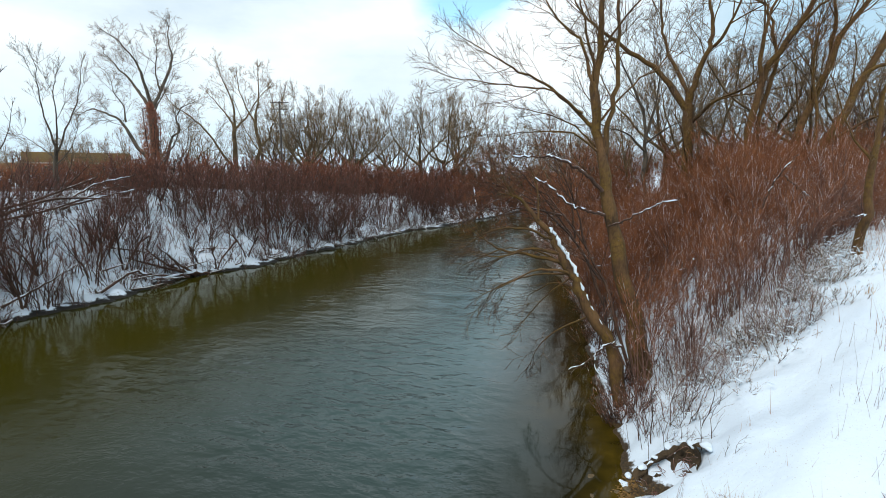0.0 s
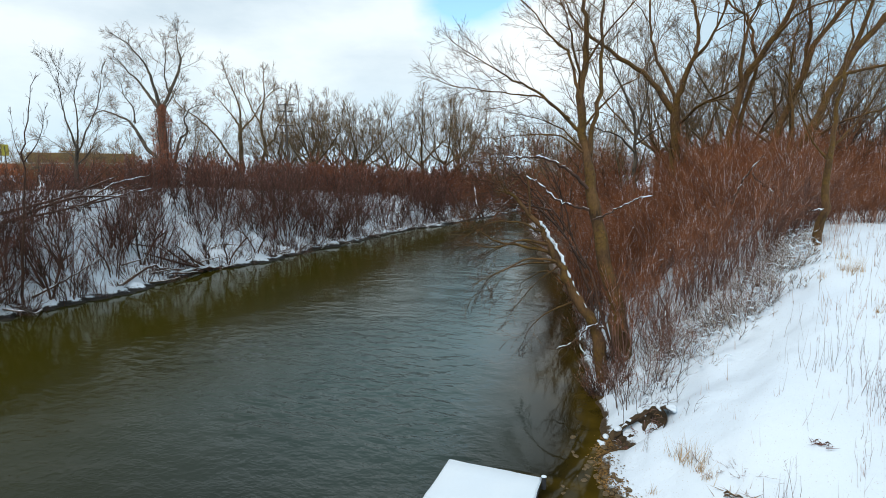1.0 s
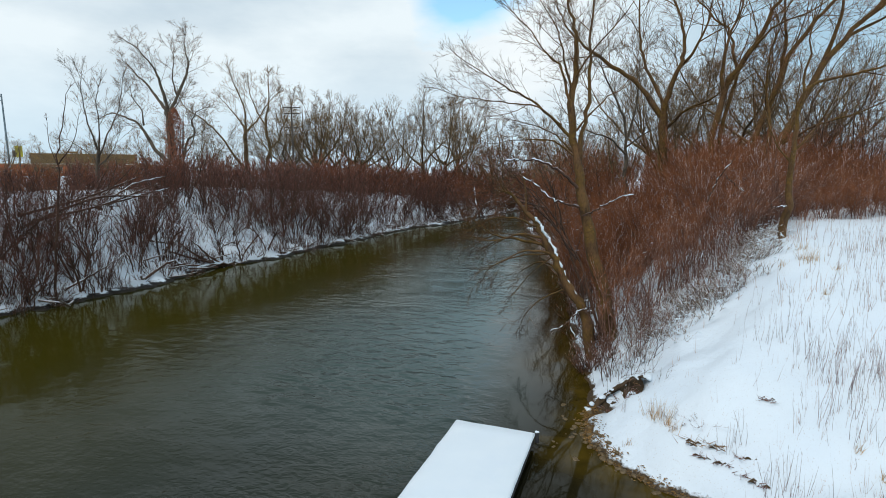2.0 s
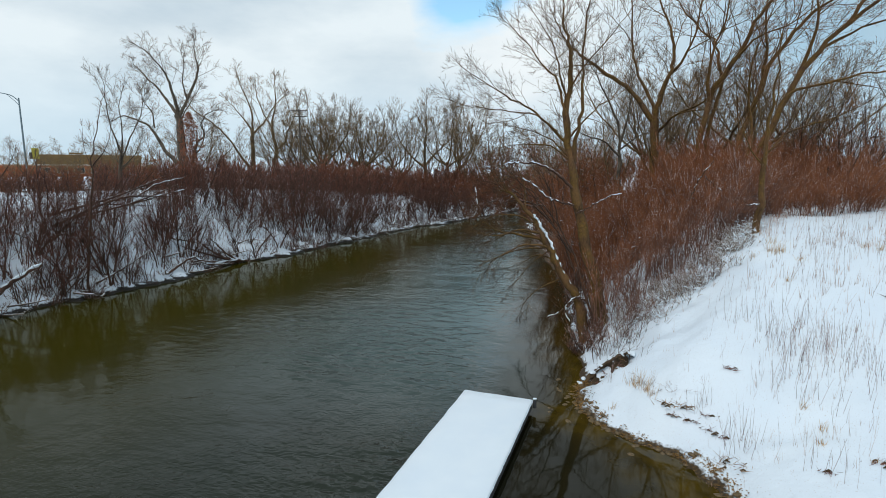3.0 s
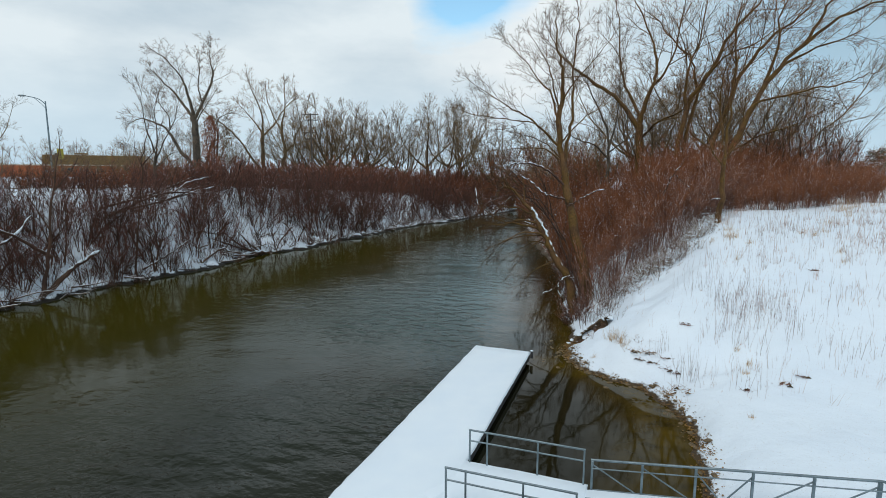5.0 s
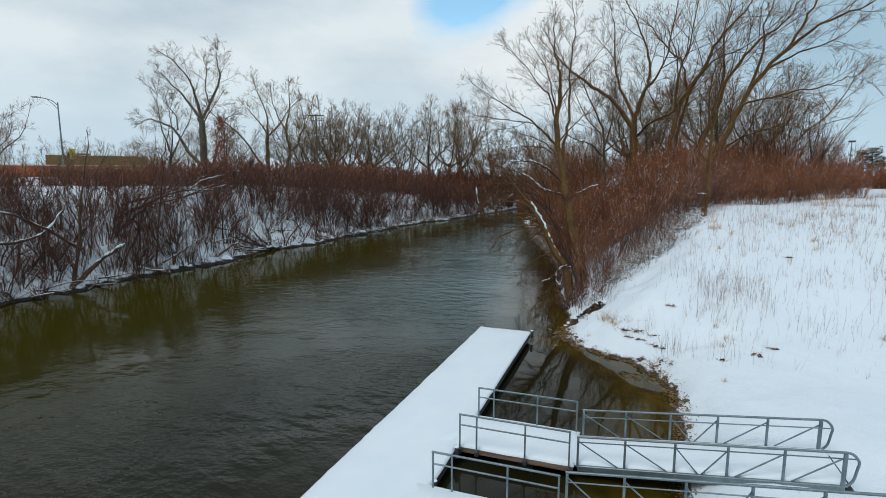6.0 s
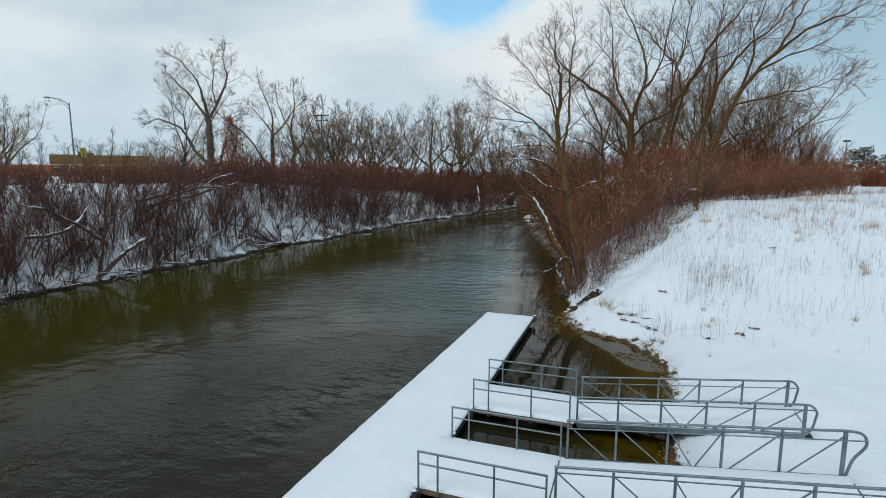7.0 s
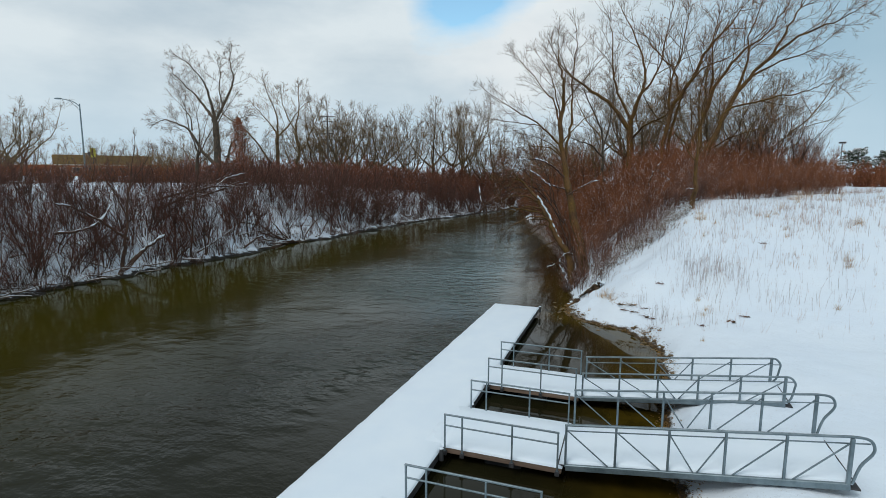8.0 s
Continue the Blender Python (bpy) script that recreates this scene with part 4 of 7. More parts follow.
# tall tree on the bank, forking over the river
group_tree("bare_tree", "tall bare tree leaning over the river from the bank", [
    ([(2, 8.9, 1.4), (1.31, 9.1, 4.4), (0.57, 9.5, 7), (0.15, 9.8, 9.5), (-0.3, 10.1, 11.8), (-0.25, 10.3, 13.8), (-0.25, 10.4, 15.5), (-0.65, 10.6, 17.1), (-0.75, 10.8, 18.9)], 0.41, 0.02),
    ([(0.1, 9.8, 9.4), (0.2, 9.9, 10.6), (0.45, 10.1, 12.3), (0.45, 10.3, 14.2), (0.45, 10.6, 16.1), (0.55, 10.8, 17.8), (0.55, 11, 19.4)], 0.14, 0.02),
    ([(-0.25, 10, 11.6), (-0.85, 10.4, 13.9), (-1.65, 10.8, 14.8), (-2.85, 11.1, 16.4), (-4.25, 11.5, 17.7)], 0.085, 0.015),
    ([(-0.3, 10.2, 12.7), (-0.85, 10, 14.8), (-1.15, 9.7, 15.8), (-2.15, 9.5, 17.4)], 0.07, 0.015),
    ([(-0.25, 10.3, 13.4), (0.45, 10.1, 14.5), (1.45, 9.7, 15.5), (2.55, 9.4, 16.7)], 0.06, 0.015),
    ([(0.05, 9.85, 9.7), (-1.05, 9.5, 10.5), (-2.65, 9.2, 10.6), (-3.85, 8.8, 10.4)], 0.06, 0.012),
    ([(-0.1, 9.9, 10.6), (-1.65, 10.4, 12.1), (-3.05, 10.9, 13), (-4.85, 11.5, 14), (-6.75, 12, 15.3)], 0.10, 0.015),
    ([(-0.75, 10, 11.3), (-1.85, 9.7, 12.1), (-3.25, 9.4, 12.4), (-4.75, 9.2, 12.6), (-6.25, 9, 12.9)], 0.06, 0.012),
    ([(-0.05, 9.9, 9.9), (-1.05, 10.3, 10.8), (-2.25, 10.6, 11.4), (-3.55, 11, 11.7)], 0.055, 0.012),
    ([(-0.05, 10, 11), (1.05, 10.6, 12.4), (2.05, 11, 13.2), (2.85, 11.4, 14.8)], 0.055, 0.012),
], 5, M_BARK_OLIVE, M_BARK, level=3, kids=8, reach=2.3, spread=0.75, rise=0.12, tmin=0.0075, tw=5, fork=0.34)

# its snowed-on lower boughs, and the old leaning trunk beside it
group_tree("leaning_tree", "old leaning trunk over the water with snow along its upper side", [
    ([(1.3, 8.1, 1.2), (0.75, 8.25, 2.5), (-0.2, 8.4, 4.0), (-0.8, 8.5, 5.2), (-1.4, 8.7, 6.2), (-2.0, 8.9, 6.9), (-2.8, 9.0, 7.8), (-3.4, 9.2, 8.1)], 0.31, 0.05),
    ([(-1.1, 8.6, 5.6), (-2.5, 8.6, 5.8), (-3.5, 8.4, 6.0), (-4.2, 8.2, 6.4), (-4.7, 8.0, 6.8)], 0.090, 0.015),
    ([(-1.2, 8.65, 5.9), (-2.3, 8.3, 6.1), (-3.5, 7.9, 5.8), (-4.7, 7.5, 6.0)], 0.083, 0.012),
    ([(-0.8, 8.5, 5.2), (-1.9, 7.9, 5.4), (-3.0, 7.4, 4.9), (-3.8, 7.1, 4.5)], 0.075, 0.012),
    ([(-2.2, 8.9, 7.2), (-2.3, 8.9, 8.6), (-2.8, 9.0, 9.6)], 0.06, 0.015),
    ([(-0.4, 8.4, 4.5), (-1.5, 8.9, 4.7), (-2.6, 9.4, 4.0)], 0.075, 0.012),
    ([(-1.6, 8.7, 6.5), (-2.6, 8.2, 6.9), (-3.8, 7.8, 6.8), (-4.9, 7.5, 6.1)], 0.07, 0.014),
    ([(-0.9, 8.5, 5.3), (-2.2, 9.2, 5.9), (-3.4, 9.6, 5.7), (-4.4, 9.9, 5.0)], 0.07, 0.014),
    ([(-0.95, 8.5, 5.2), (-2.5, 8.3, 5.0), (-3.8, 8.3, 4.4), (-4.1, 8.3, 3.8)], 0.05, 0.012),
    ([(-0.8, 8.45, 5.1), (-1.7, 8.3, 4.3), (-2.6, 8.3, 3.2)], 0.045, 0.012),
    ([(0.0, 8.35, 3.7), (-1.0, 8.0, 3.2), (-1.8, 8.0, 2.5), (-2.2, 8.0, 1.7)], 0.045, 0.012),
], 8, M_BARK_OLIVE, M_STEM, level=2, kids=9, reach=1.8, spread=0.8, rise=-0.08, tmin=0.010, tw=8, fork=0.42)


group_tree("leaning_sapling", "slender rust-twigged sapling leaning over the water", [
    ([(1.6, 9.6, 1.6), (0.6, 9.7, 4.0), (-0.8, 9.8, 6.6), (-2.4, 9.8, 8.4), (-4.2, 9.8, 9.3)], 0.09, 0.012),
    ([(0.2, 9.7, 4.8), (-1.6, 10.2, 7.0), (-3.4, 10.5, 8.0), (-5.0, 10.8, 8.0)], 0.06, 0.012),
    ([(-0.4, 9.8, 6.0), (-1.0, 9.4, 8.2), (-1.8, 9.2, 9.8)], 0.05, 0.012),
    ([(-1.4, 9.8, 7.3), (-3.0, 9.3, 7.6), (-4.4, 9.0, 7.0)], 0.05, 0.012),
], 41, M_STEM, M_TWIG_RUST, level=3, kids=9, reach=1.9, spread=0.8, rise=0.02, tmin=0.007, tw=9, solid=False)


group_tree("leaning_sapling", "rust-twigged sapling arching low over the water", [
    ([(0.9, 11.2, 1.2), (0.0, 11.3, 4.2), (-1.6, 11.4, 6.8), (-3.6, 11.5, 8.2), (-5.4, 11.6, 8.6)], 0.09, 0.012),
    ([(-0.4, 11.3, 5.2), (-2.2, 11.8, 7.6), (-3.8, 12.0, 9.2), (-4.6, 12.2, 9.8)], 0.06, 0.012),
    ([(-1.0, 11.4, 6.2), (-1.4, 11.0, 8.4), (-2.6, 10.8, 9.9)], 0.05, 0.012),
    ([(-2.0, 11.4, 7.1), (-3.9, 10.9, 7.5), (-5.6, 10.6, 7.2)], 0.05, 0.012),
], 43, M_STEM, M_TWIG_RUST, level=3, kids=10, reach=2.0, spread=0.85, rise=0.02, tmin=0.007, tw=10, solid=False)


def snow_line(name, label, pts, r0, r1, seed):
    """Snow lying in lumps along the top of a bough."""
    rng = np.random.default_rng(seed)
    tb = Tubes()
    path = spline(pts, 8)
    i = 0
    while i < len(path) - 2:
        n = int(rng.integers(4, 11))
        run = path[i:i + n + 1]
        if len(run) >= 3:
            u = np.linspace(0, 1, len(run))
            r = (r0 + (r1 - r0) * i / len(path)) * rng.uniform(0.5, 1.15) * (0.3 + 0.7 * np.sin(np.pi * u) ** 0.4) * rng.uniform(0.55, 1.3, len(run))
            tb.tube(run + rng.normal(size=run.shape) * r0 * 0.28, r, 7)
        i += n + (1 if rng.random() < 0.25 else 0)
    return tagged(link(name, tb.mesh(name), M_SNOW), label, "snow")


snow_line("bough_snow", "lumpy snow lying along the leaning trunk", [(0.60, 8.15, 2.95), (-0.1, 8.3, 4.12), (-0.66, 8.42, 5.32), (-1.2, 8.6, 6.2), (-1.75, 8.8, 6.95)], 0.12, 0.07, 3)


def bough(label, pts, r0, r1, seed, snow=0.06):
    """A bare bough with broken lumps of snow along its top."""
    rng = np.random.default_rng(seed)
    t = thing("broken_bough", label, "branch", pts[0], "snowy boughs")
    rel = [tuple(np.subtract(p, pts[0])) for p in pts]
    wood = Tubes()
    path = spline(rel, 6)
    path[1:] += rng.normal(size=(len(path) - 1, 3)) * 0.035
    wood.tube(path, np.linspace(r0, r1 * 0.6, len(path)), 7)
    sprout(wood, wood, rng, path, r0, r1, 1, 6, 0.9, 0.9, 0.05, 0.25, 0.009, 5)
    link("branch", wood.mesh("branch"), M_STEM, t)
    k = 0
    while k < len(path) - 2:
        n = int(rng.integers(2, 5))
        run = path[k:k + n + 1] + np.array((0, 0, r0 * 0.55))
        if len(run) > 2 and rng.random() < 0.8:
            u = np.linspace(0, 1, len(run))
            tb = Tubes()
            tb.tube(run, snow * 0.7 * rng.uniform(0.5, 1.2) * (0.2 + 0.8 * np.sin(np.pi * u)), 6)
            link("snow_lump", tb.mesh("snow_lump"), M_SNOW, t, "lumpy white snow")
        k += n
    return t


bough("arching bough with snow on its back", [(0.15, 9.4, 8.3), (-0.5, 8.9, 9.0), (-1.2, 8.7, 9.4), (-1.7, 8.5, 9.6), (-2.3, 8.4, 9.62), (-3.1, 8.2, 9.6)], 0.075, 0.03, 1, 0.06)
bough("snowy bough over the river", [(0.3, 9.4, 7.4), (-0.3, 9.0, 7.55), (-1.0, 8.8, 7.8), (-1.8, 8.7, 8.5), (-2.3, 8.5, 8.8)], 0.06, 0.03, 2, 0.055)
bough("bare bough with snow lumps in the thicket", [(0.45, 9.2, 7.0), (1.0, 8.5, 7.3), (1.6, 8.2, 7.6), (2.1, 8.1, 7.9), (2.8, 7.9, 8.2)], 0.04, 0.02, 3, 0.045)
bough("forked dead root whitened with snow above the water", [(1.2, 8.1, 2.6), (0.7, 8.0, 2.75), (0.2, 8.0, 2.2), (0.4, 7.9, 1.4)], 0.05, 0.03, 4, 0.06)
bough("dead branch whitened with snow above the water", [(0.3, 8.0, 2.3), (0.0, 8.0, 2.0), (-0.7, 7.9, 1.6)], 0.04, 0.02, 5, 0.045)

bough("dead limb with broken snow leaning in the thicket", [(6.1, 12.5, 7.6), (6.4, 12.5, 8.4), (6.65, 12.5, 8.9), (7.15, 12.5, 9.7)], 0.05, 0.03, 6, 0.045)
bough("dead limb with broken snow sagging in the thicket", [(6.8, 12.4, 8.9), (7.2, 12.4, 8.5), (7.7, 12.4, 8.15)], 0.04, 0.02, 7, 0.045)
bough("short snowy limb beside the slender tree", [(9.3, 11.6, 7.5), (8.9, 10.8, 7.5), (8.4, 10.5, 7.45)], 0.035, 0.02, 8, 0.04)

# the wood behind the thicket
group_tree("bare_tree", "big bare tree forking low behind the thicket", [
    ([(4.8, 30, 5.9), (4.8, 30, 7.6), (4.7, 30, 9.7), (4.55, 30, 13.6)], 0.48, 0.34),
    ([(4.5, 30, 13.2), (2.75, 30, 15.8), (0.45, 29.5, 17.4), (-1.3, 29, 18.7), (-2.7, 29, 20), (-3.8, 29, 22)], 0.27, 0.04),
    ([(4.55, 30, 13.4), (4.8, 30, 15), (5.5, 30, 17.1), (5.8, 30.4, 18.7), (5.4, 30.6, 20.8), (4.5, 31, 23.2), (3.4, 31, 25.4)], 0.27, 0.04),
    ([(4.5, 30, 13.6), (4.3, 30.3, 14.8), (3.1, 30.8, 17.3), (2.5, 31, 19.5), (2.3, 31, 22.3), (1.9, 31, 25)], 0.2, 0.035),
    ([(5.6, 30.2, 17.3), (6.3, 30, 18.0), (7.2, 29.8, 20), (7.5, 29.7, 22.4), (8.0, 29.5, 25.2)], 0.15, 0.03),
    ([(4.7, 30, 12.3), (6.2, 29.0, 13.8), (8.0, 28.2, 14.6), (10, 27.5, 17.0)], 0.15, 0.03),
], 12, M_BARK_OLIVE, M_TWIG_CROWN, level=3, kids=6, reach=4.2, spread=0.75, rise=0.16, tmin=0.011, tw=6, solid=False)
group_tree("bare_tree", "bare tree with several stems spreading from one foot", [
    ([(7.8, 26, 6.0), (7.65, 26, 8.5), (8.2, 26, 14.4), (9.9, 26, 17.6), (11.1, 26, 20.3), (12.7, 26, 22), (13.6, 26, 23.6)], 0.34, 0.04),
    ([(8.0, 26.3, 6.5), (8.2, 26.4, 9.4), (8.5, 26.5, 13.2), (9.0, 26.6, 15.9), (8.4, 26.8, 18.6), (7.1, 27, 20.1), (5.7, 27, 22)], 0.24, 0.035),
    ([(8.3, 25.9, 6.2), (9.6, 25.9, 8.4), (10.2, 25.8, 10.8), (11.4, 25.6, 15.1), (12.4, 25.4, 17.6), (13.8, 25.2, 19.6), (15.6, 25, 20.9), (16.8, 25, 22.8)], 0.32, 0.04),
    ([(8.2, 26, 14.2), (8.0, 25.5, 17), (8.8, 25.2, 20), (9.2, 25, 23)], 0.16, 0.03),
    ([(11.4, 25.6, 15), (11.8, 26.5, 18), (11.6, 27, 21), (12, 27, 23.5)], 0.15, 0.03),
    ([(9.9, 26, 17.5), (11.0, 25.2, 18.6), (12.8, 24.6, 19.2), (14.6, 24, 20.6)], 0.11, 0.025),
], 14, M_BARK_OLIVE, M_TWIG_GOLD, level=3, kids=6, reach=3.9, spread=0.75, rise=0.16, tmin=0.011, tw=7, solid=False)
group_tree("bare_tree", "bare tree leaning far out over the snowy field", [
    ([(9.3, 24.5, 6.0), (10.2, 24.5, 7.6), (11.0, 24.5, 9.6), (12.5, 24.5, 13.4), (14.1, 24.5, 16.7), (15.8, 24.5, 18.8), (17.1, 24.5, 20.9), (18.0, 24.5, 23)], 0.42, 0.05),
    ([(15.4, 24.5, 18.3), (18.1, 24.3, 20.5), (20.5, 24.1, 21.4), (22.4, 24, 22.4)], 0.16, 0.025),
    ([(12.3, 24.5, 13.0), (13.0, 24.3, 14.5), (15.0, 24, 15.0), (16.7, 23.8, 15.4), (18.5, 23.6, 15.6), (19.6, 23.5, 16.1), (20.9, 23.4, 16.5)], 0.13, 0.02),
    ([(13.2, 24.5, 15.0), (14.4, 24.9, 18.8), (14.4, 25.2, 21), (15.2, 25.4, 23.6)], 0.16, 0.03),
    ([(14.6, 24.5, 17.3), (17.0, 25.1, 18.6), (19.0, 25.6, 19.3), (20.8, 26, 20.4)], 0.12, 0.022),
    ([(11.4, 24.5, 10.6), (13.5, 24, 12.0), (15.4, 23.6, 12.6), (17.2, 23.2, 13.6)], 0.10, 0.02),
    ([(10.6, 24.6, 8.6), (11.0, 25, 12), (10.6, 25.3, 15.5), (11.2, 25.5, 18.5)], 0.15, 0.025),
], 16, M_BARK_OLIVE, M_TWIG_GOLD, level=3, kids=6, reach=3.2, spread=0.78, rise=0.12, tmin=0.011, tw=7, solid=False)
group_tree("bare_tree", "slender bare tree at the edge of the snowy field", [
    ([(9.35, 12.0, 5.9), (9.35, 11.9, 8.0), (9.35, 11.7, 9.7), (9.4, 11.6, 11.4), (9.5, 11.6, 13), (9.6, 11.6, 15.5)], 0.20, 0.03),
    ([(9.4, 11.7, 10.0), (10.2, 11.4, 11.2), (10.8, 11.2, 12.8)], 0.06, 0.015),
    ([(9.4, 11.7, 9.3), (8.6, 12.0, 10.6), (8.0, 12.2, 12.4)], 0.06, 0.015),
], 18, M_BARK_OLIVE, M_TWIG_CROWN, level=2, kids=6, reach=2.0, tmin=0.008, tw=8, solid=False)
group_tree("bare_tree", "slim forked bare tree in the wood", [
    ([(2.3, 30, 5.5), (1.9, 30, 8.7), (1.7, 30, 12.6), (0.6, 30, 15.4), (-0.3, 30, 17.4)], 0.24, 0.04),
    ([(1.8, 30, 11.5), (2.4, 30.3, 14), (2.6, 30.4, 16.5)], 0.13, 0.025),
    ([(1.8, 30, 10.5), (0.4, 29.5, 11.8), (-1.4, 29, 12.4), (-2.6, 28.6, 13.6)], 0.11, 0.02),
    ([(1.8, 30, 11), (3.4, 30, 12.2), (4.6, 30, 12.6)], 0.09, 0.02),
], 21, M_BARK, M_TWIG_CROWN, level=3, kids=6, reach=3.2, tmin=0.011, tw=6, solid=False)

# ---------------------------------------------------------------- trees across the river and far off
group_tree("bare_tree", "tall bare tree with wide crown beyond the far bank", [
    ([(-76.2, 57.3, 7.3), (-76.1, 57.3, 10.8), (-76, 57.3, 14.6), (-76.2, 57.3, 18.8), (-76.4, 57.3, 20.2)], 0.8, 0.5),
    ([(-76.2, 57.3, 19.3), (-74.2, 57.6, 22), (-72.1, 57.9, 25.9), (-71.8, 58.2, 28.1), (-72.8, 58.5, 30.4), (-72.7, 58.8, 32.6)], 0.36, 0.05),
    ([(-76.3, 57.3, 20), (-76.7, 56.9, 23), (-77, 56.5, 25.3), (-78.1, 56.1, 27.7), (-80.3, 55.7, 30.1), (-83.3, 55.3, 32.2)], 0.34, 0.05),
    ([(-76.4, 57.3, 19.5), (-78.7, 57.7, 21.7), (-81.6, 58.1, 24.7), (-84, 58.5, 26.2), (-86.4, 58.9, 28.2), (-88.9, 59.3, 30)], 0.34, 0.05),
    ([(-77, 57.3, 10.6), (-79.6, 56.8, 13.2), (-81.8, 56.3, 17.1), (-84.3, 55.8, 18.6), (-87.5, 55.3, 19.5), (-89.7, 54.8, 18.8)], 0.42, 0.05),
    ([(-75.2, 57.3, 9), (-74.1, 57.8, 11.3), (-73.5, 58.3, 14.1), (-72, 58.8, 15.9), (-73, 59.3, 17.8), (-72.3, 59.8, 19.6), (-70.4, 60.3, 20.5)], 0.34, 0.05),
    ([(-74, 57.3, 11.9), (-71.4, 56.8, 13.1), (-69.7, 56.3, 15.5), (-69.4, 55.8, 18)], 0.18, 0.04),
    ([(-82.3, 57.3, 17.4), (-83, 57.6, 20.2), (-85.2, 57.9, 22.4), (-86, 58.2, 24.4)], 0.16, 0.04),
    ([(-74, 57.3, 22.4), (-75.2, 57.8, 25.5), (-75, 58.3, 28.6), (-76.2, 58.8, 31)], 0.16, 0.04),
    ([(-76.2, 57.3, 17.8), (-74, 56.7, 20), (-71.6, 56.1, 21.8), (-69.5, 55.5, 23.4)], 0.16, 0.04),
], 31, M_BARK, M_TWIG_FAR, level=3, kids=6, reach=3.6, spread=0.8, rise=0.1, tmin=0.02, tw=6, solid=False)
group_tree("bare_tree", "bare yellow-brown tree with a limb leaning aside in the row", [
    ([(-72.9, 73, 7), (-72.9, 73, 11.1), (-72.9, 73, 15.4), (-72.9, 73, 18.1)], 0.5, 0.36),
    ([(-73, 73, 17.8), (-74.9, 73.5, 19.8), (-77.4, 74, 22), (-80.1, 74.5, 24.3)], 0.24, 0.05),
    ([(-73, 73, 17.6), (-72.4, 72.7, 20.7), (-73.2, 72.4, 23.9), (-74.4, 72.1, 26.6), (-74.9, 71.8, 28.8)], 0.26, 0.05),
    ([(-72.8, 73, 17), (-70.2, 73.4, 19.1), (-68, 73.8, 22.1), (-65.3, 74.2, 24.6)], 0.24, 0.05),
    ([(-73.4, 73, 9.5), (-75.8, 72.4, 12.6), (-79.2, 71.8, 17.2), (-82.5, 71.2, 20), (-86, 70.6, 22.3), (-86.5, 70, 24)], 0.3, 0.05),
], 36, M_BARK_TAN, M_TWIG_TAN, level=3, kids=6, reach=3.8, spread=0.8, rise=0.12, tmin=0.02, tw=6, solid=False)
group_tree("bare_tree", "crooked bare grey-brown tree beside the utility pole", [
    ([(-68.6, 73, 7), (-67.9, 73, 10.5), (-66.9, 73, 13.4), (-67.7, 73, 16.9), (-67.8, 73, 19.5)], 0.45, 0.25),
    ([(-67.8, 73, 19.3), (-67, 73.3, 22.6), (-67.1, 73.6, 26.2), (-67.3, 73.9, 28.3)], 0.2, 0.05),
    ([(-67.7, 73, 18), (-69.4, 72.6, 21), (-70.6, 72.2, 24.5), (-70.4, 71.8, 27)], 0.18, 0.05),
    ([(-66.9, 73, 13.7), (-65.2, 73.4, 15.2), (-64.4, 73.8, 17.8), (-63, 74.2, 20.4), (-61.8, 74.6, 24)], 0.24, 0.05),
], 37, M_BARK_TAN, M_TWIG_TAN, level=3, kids=6, reach=3.6, spread=0.8, rise=0.12, tmin=0.02, tw=6, solid=False)
group_tree("bare_tree", "young bare tree with upswept limbs on the far bank", [
    ([(-44.4, 19, 7.8), (-44.3, 19, 9.2), (-43.9, 19, 11)], 0.20, 0.15),
    ([(-43.9, 19, 10.8), (-45, 19, 13.5), (-45.4, 19, 15.8), (-45.6, 19, 18)], 0.10, 0.02),
    ([(-43.9, 19, 10.9), (-43.6, 19, 13), (-44, 19.3, 15.5), (-43.4, 19.3, 17)], 0.09, 0.02),
    ([(-43.9, 19, 10.6), (-42.2, 19, 13), (-40.8, 19, 15), (-40.2, 19, 17)], 0.09, 0.02),
    ([(-44.1, 19, 10), (-45.6, 18.6, 11.2), (-47, 18.4, 12)], 0.06, 0.015),
    ([(-44.1, 19, 9.6), (-42, 18.6, 10.6), (-40.2, 18.2, 12.2)], 0.08, 0.015),
], 33, M_BARK, M_TWIG_FAR, level=3, kids=5, reach=2.6, tmin=0.011, tw=7, solid=False)

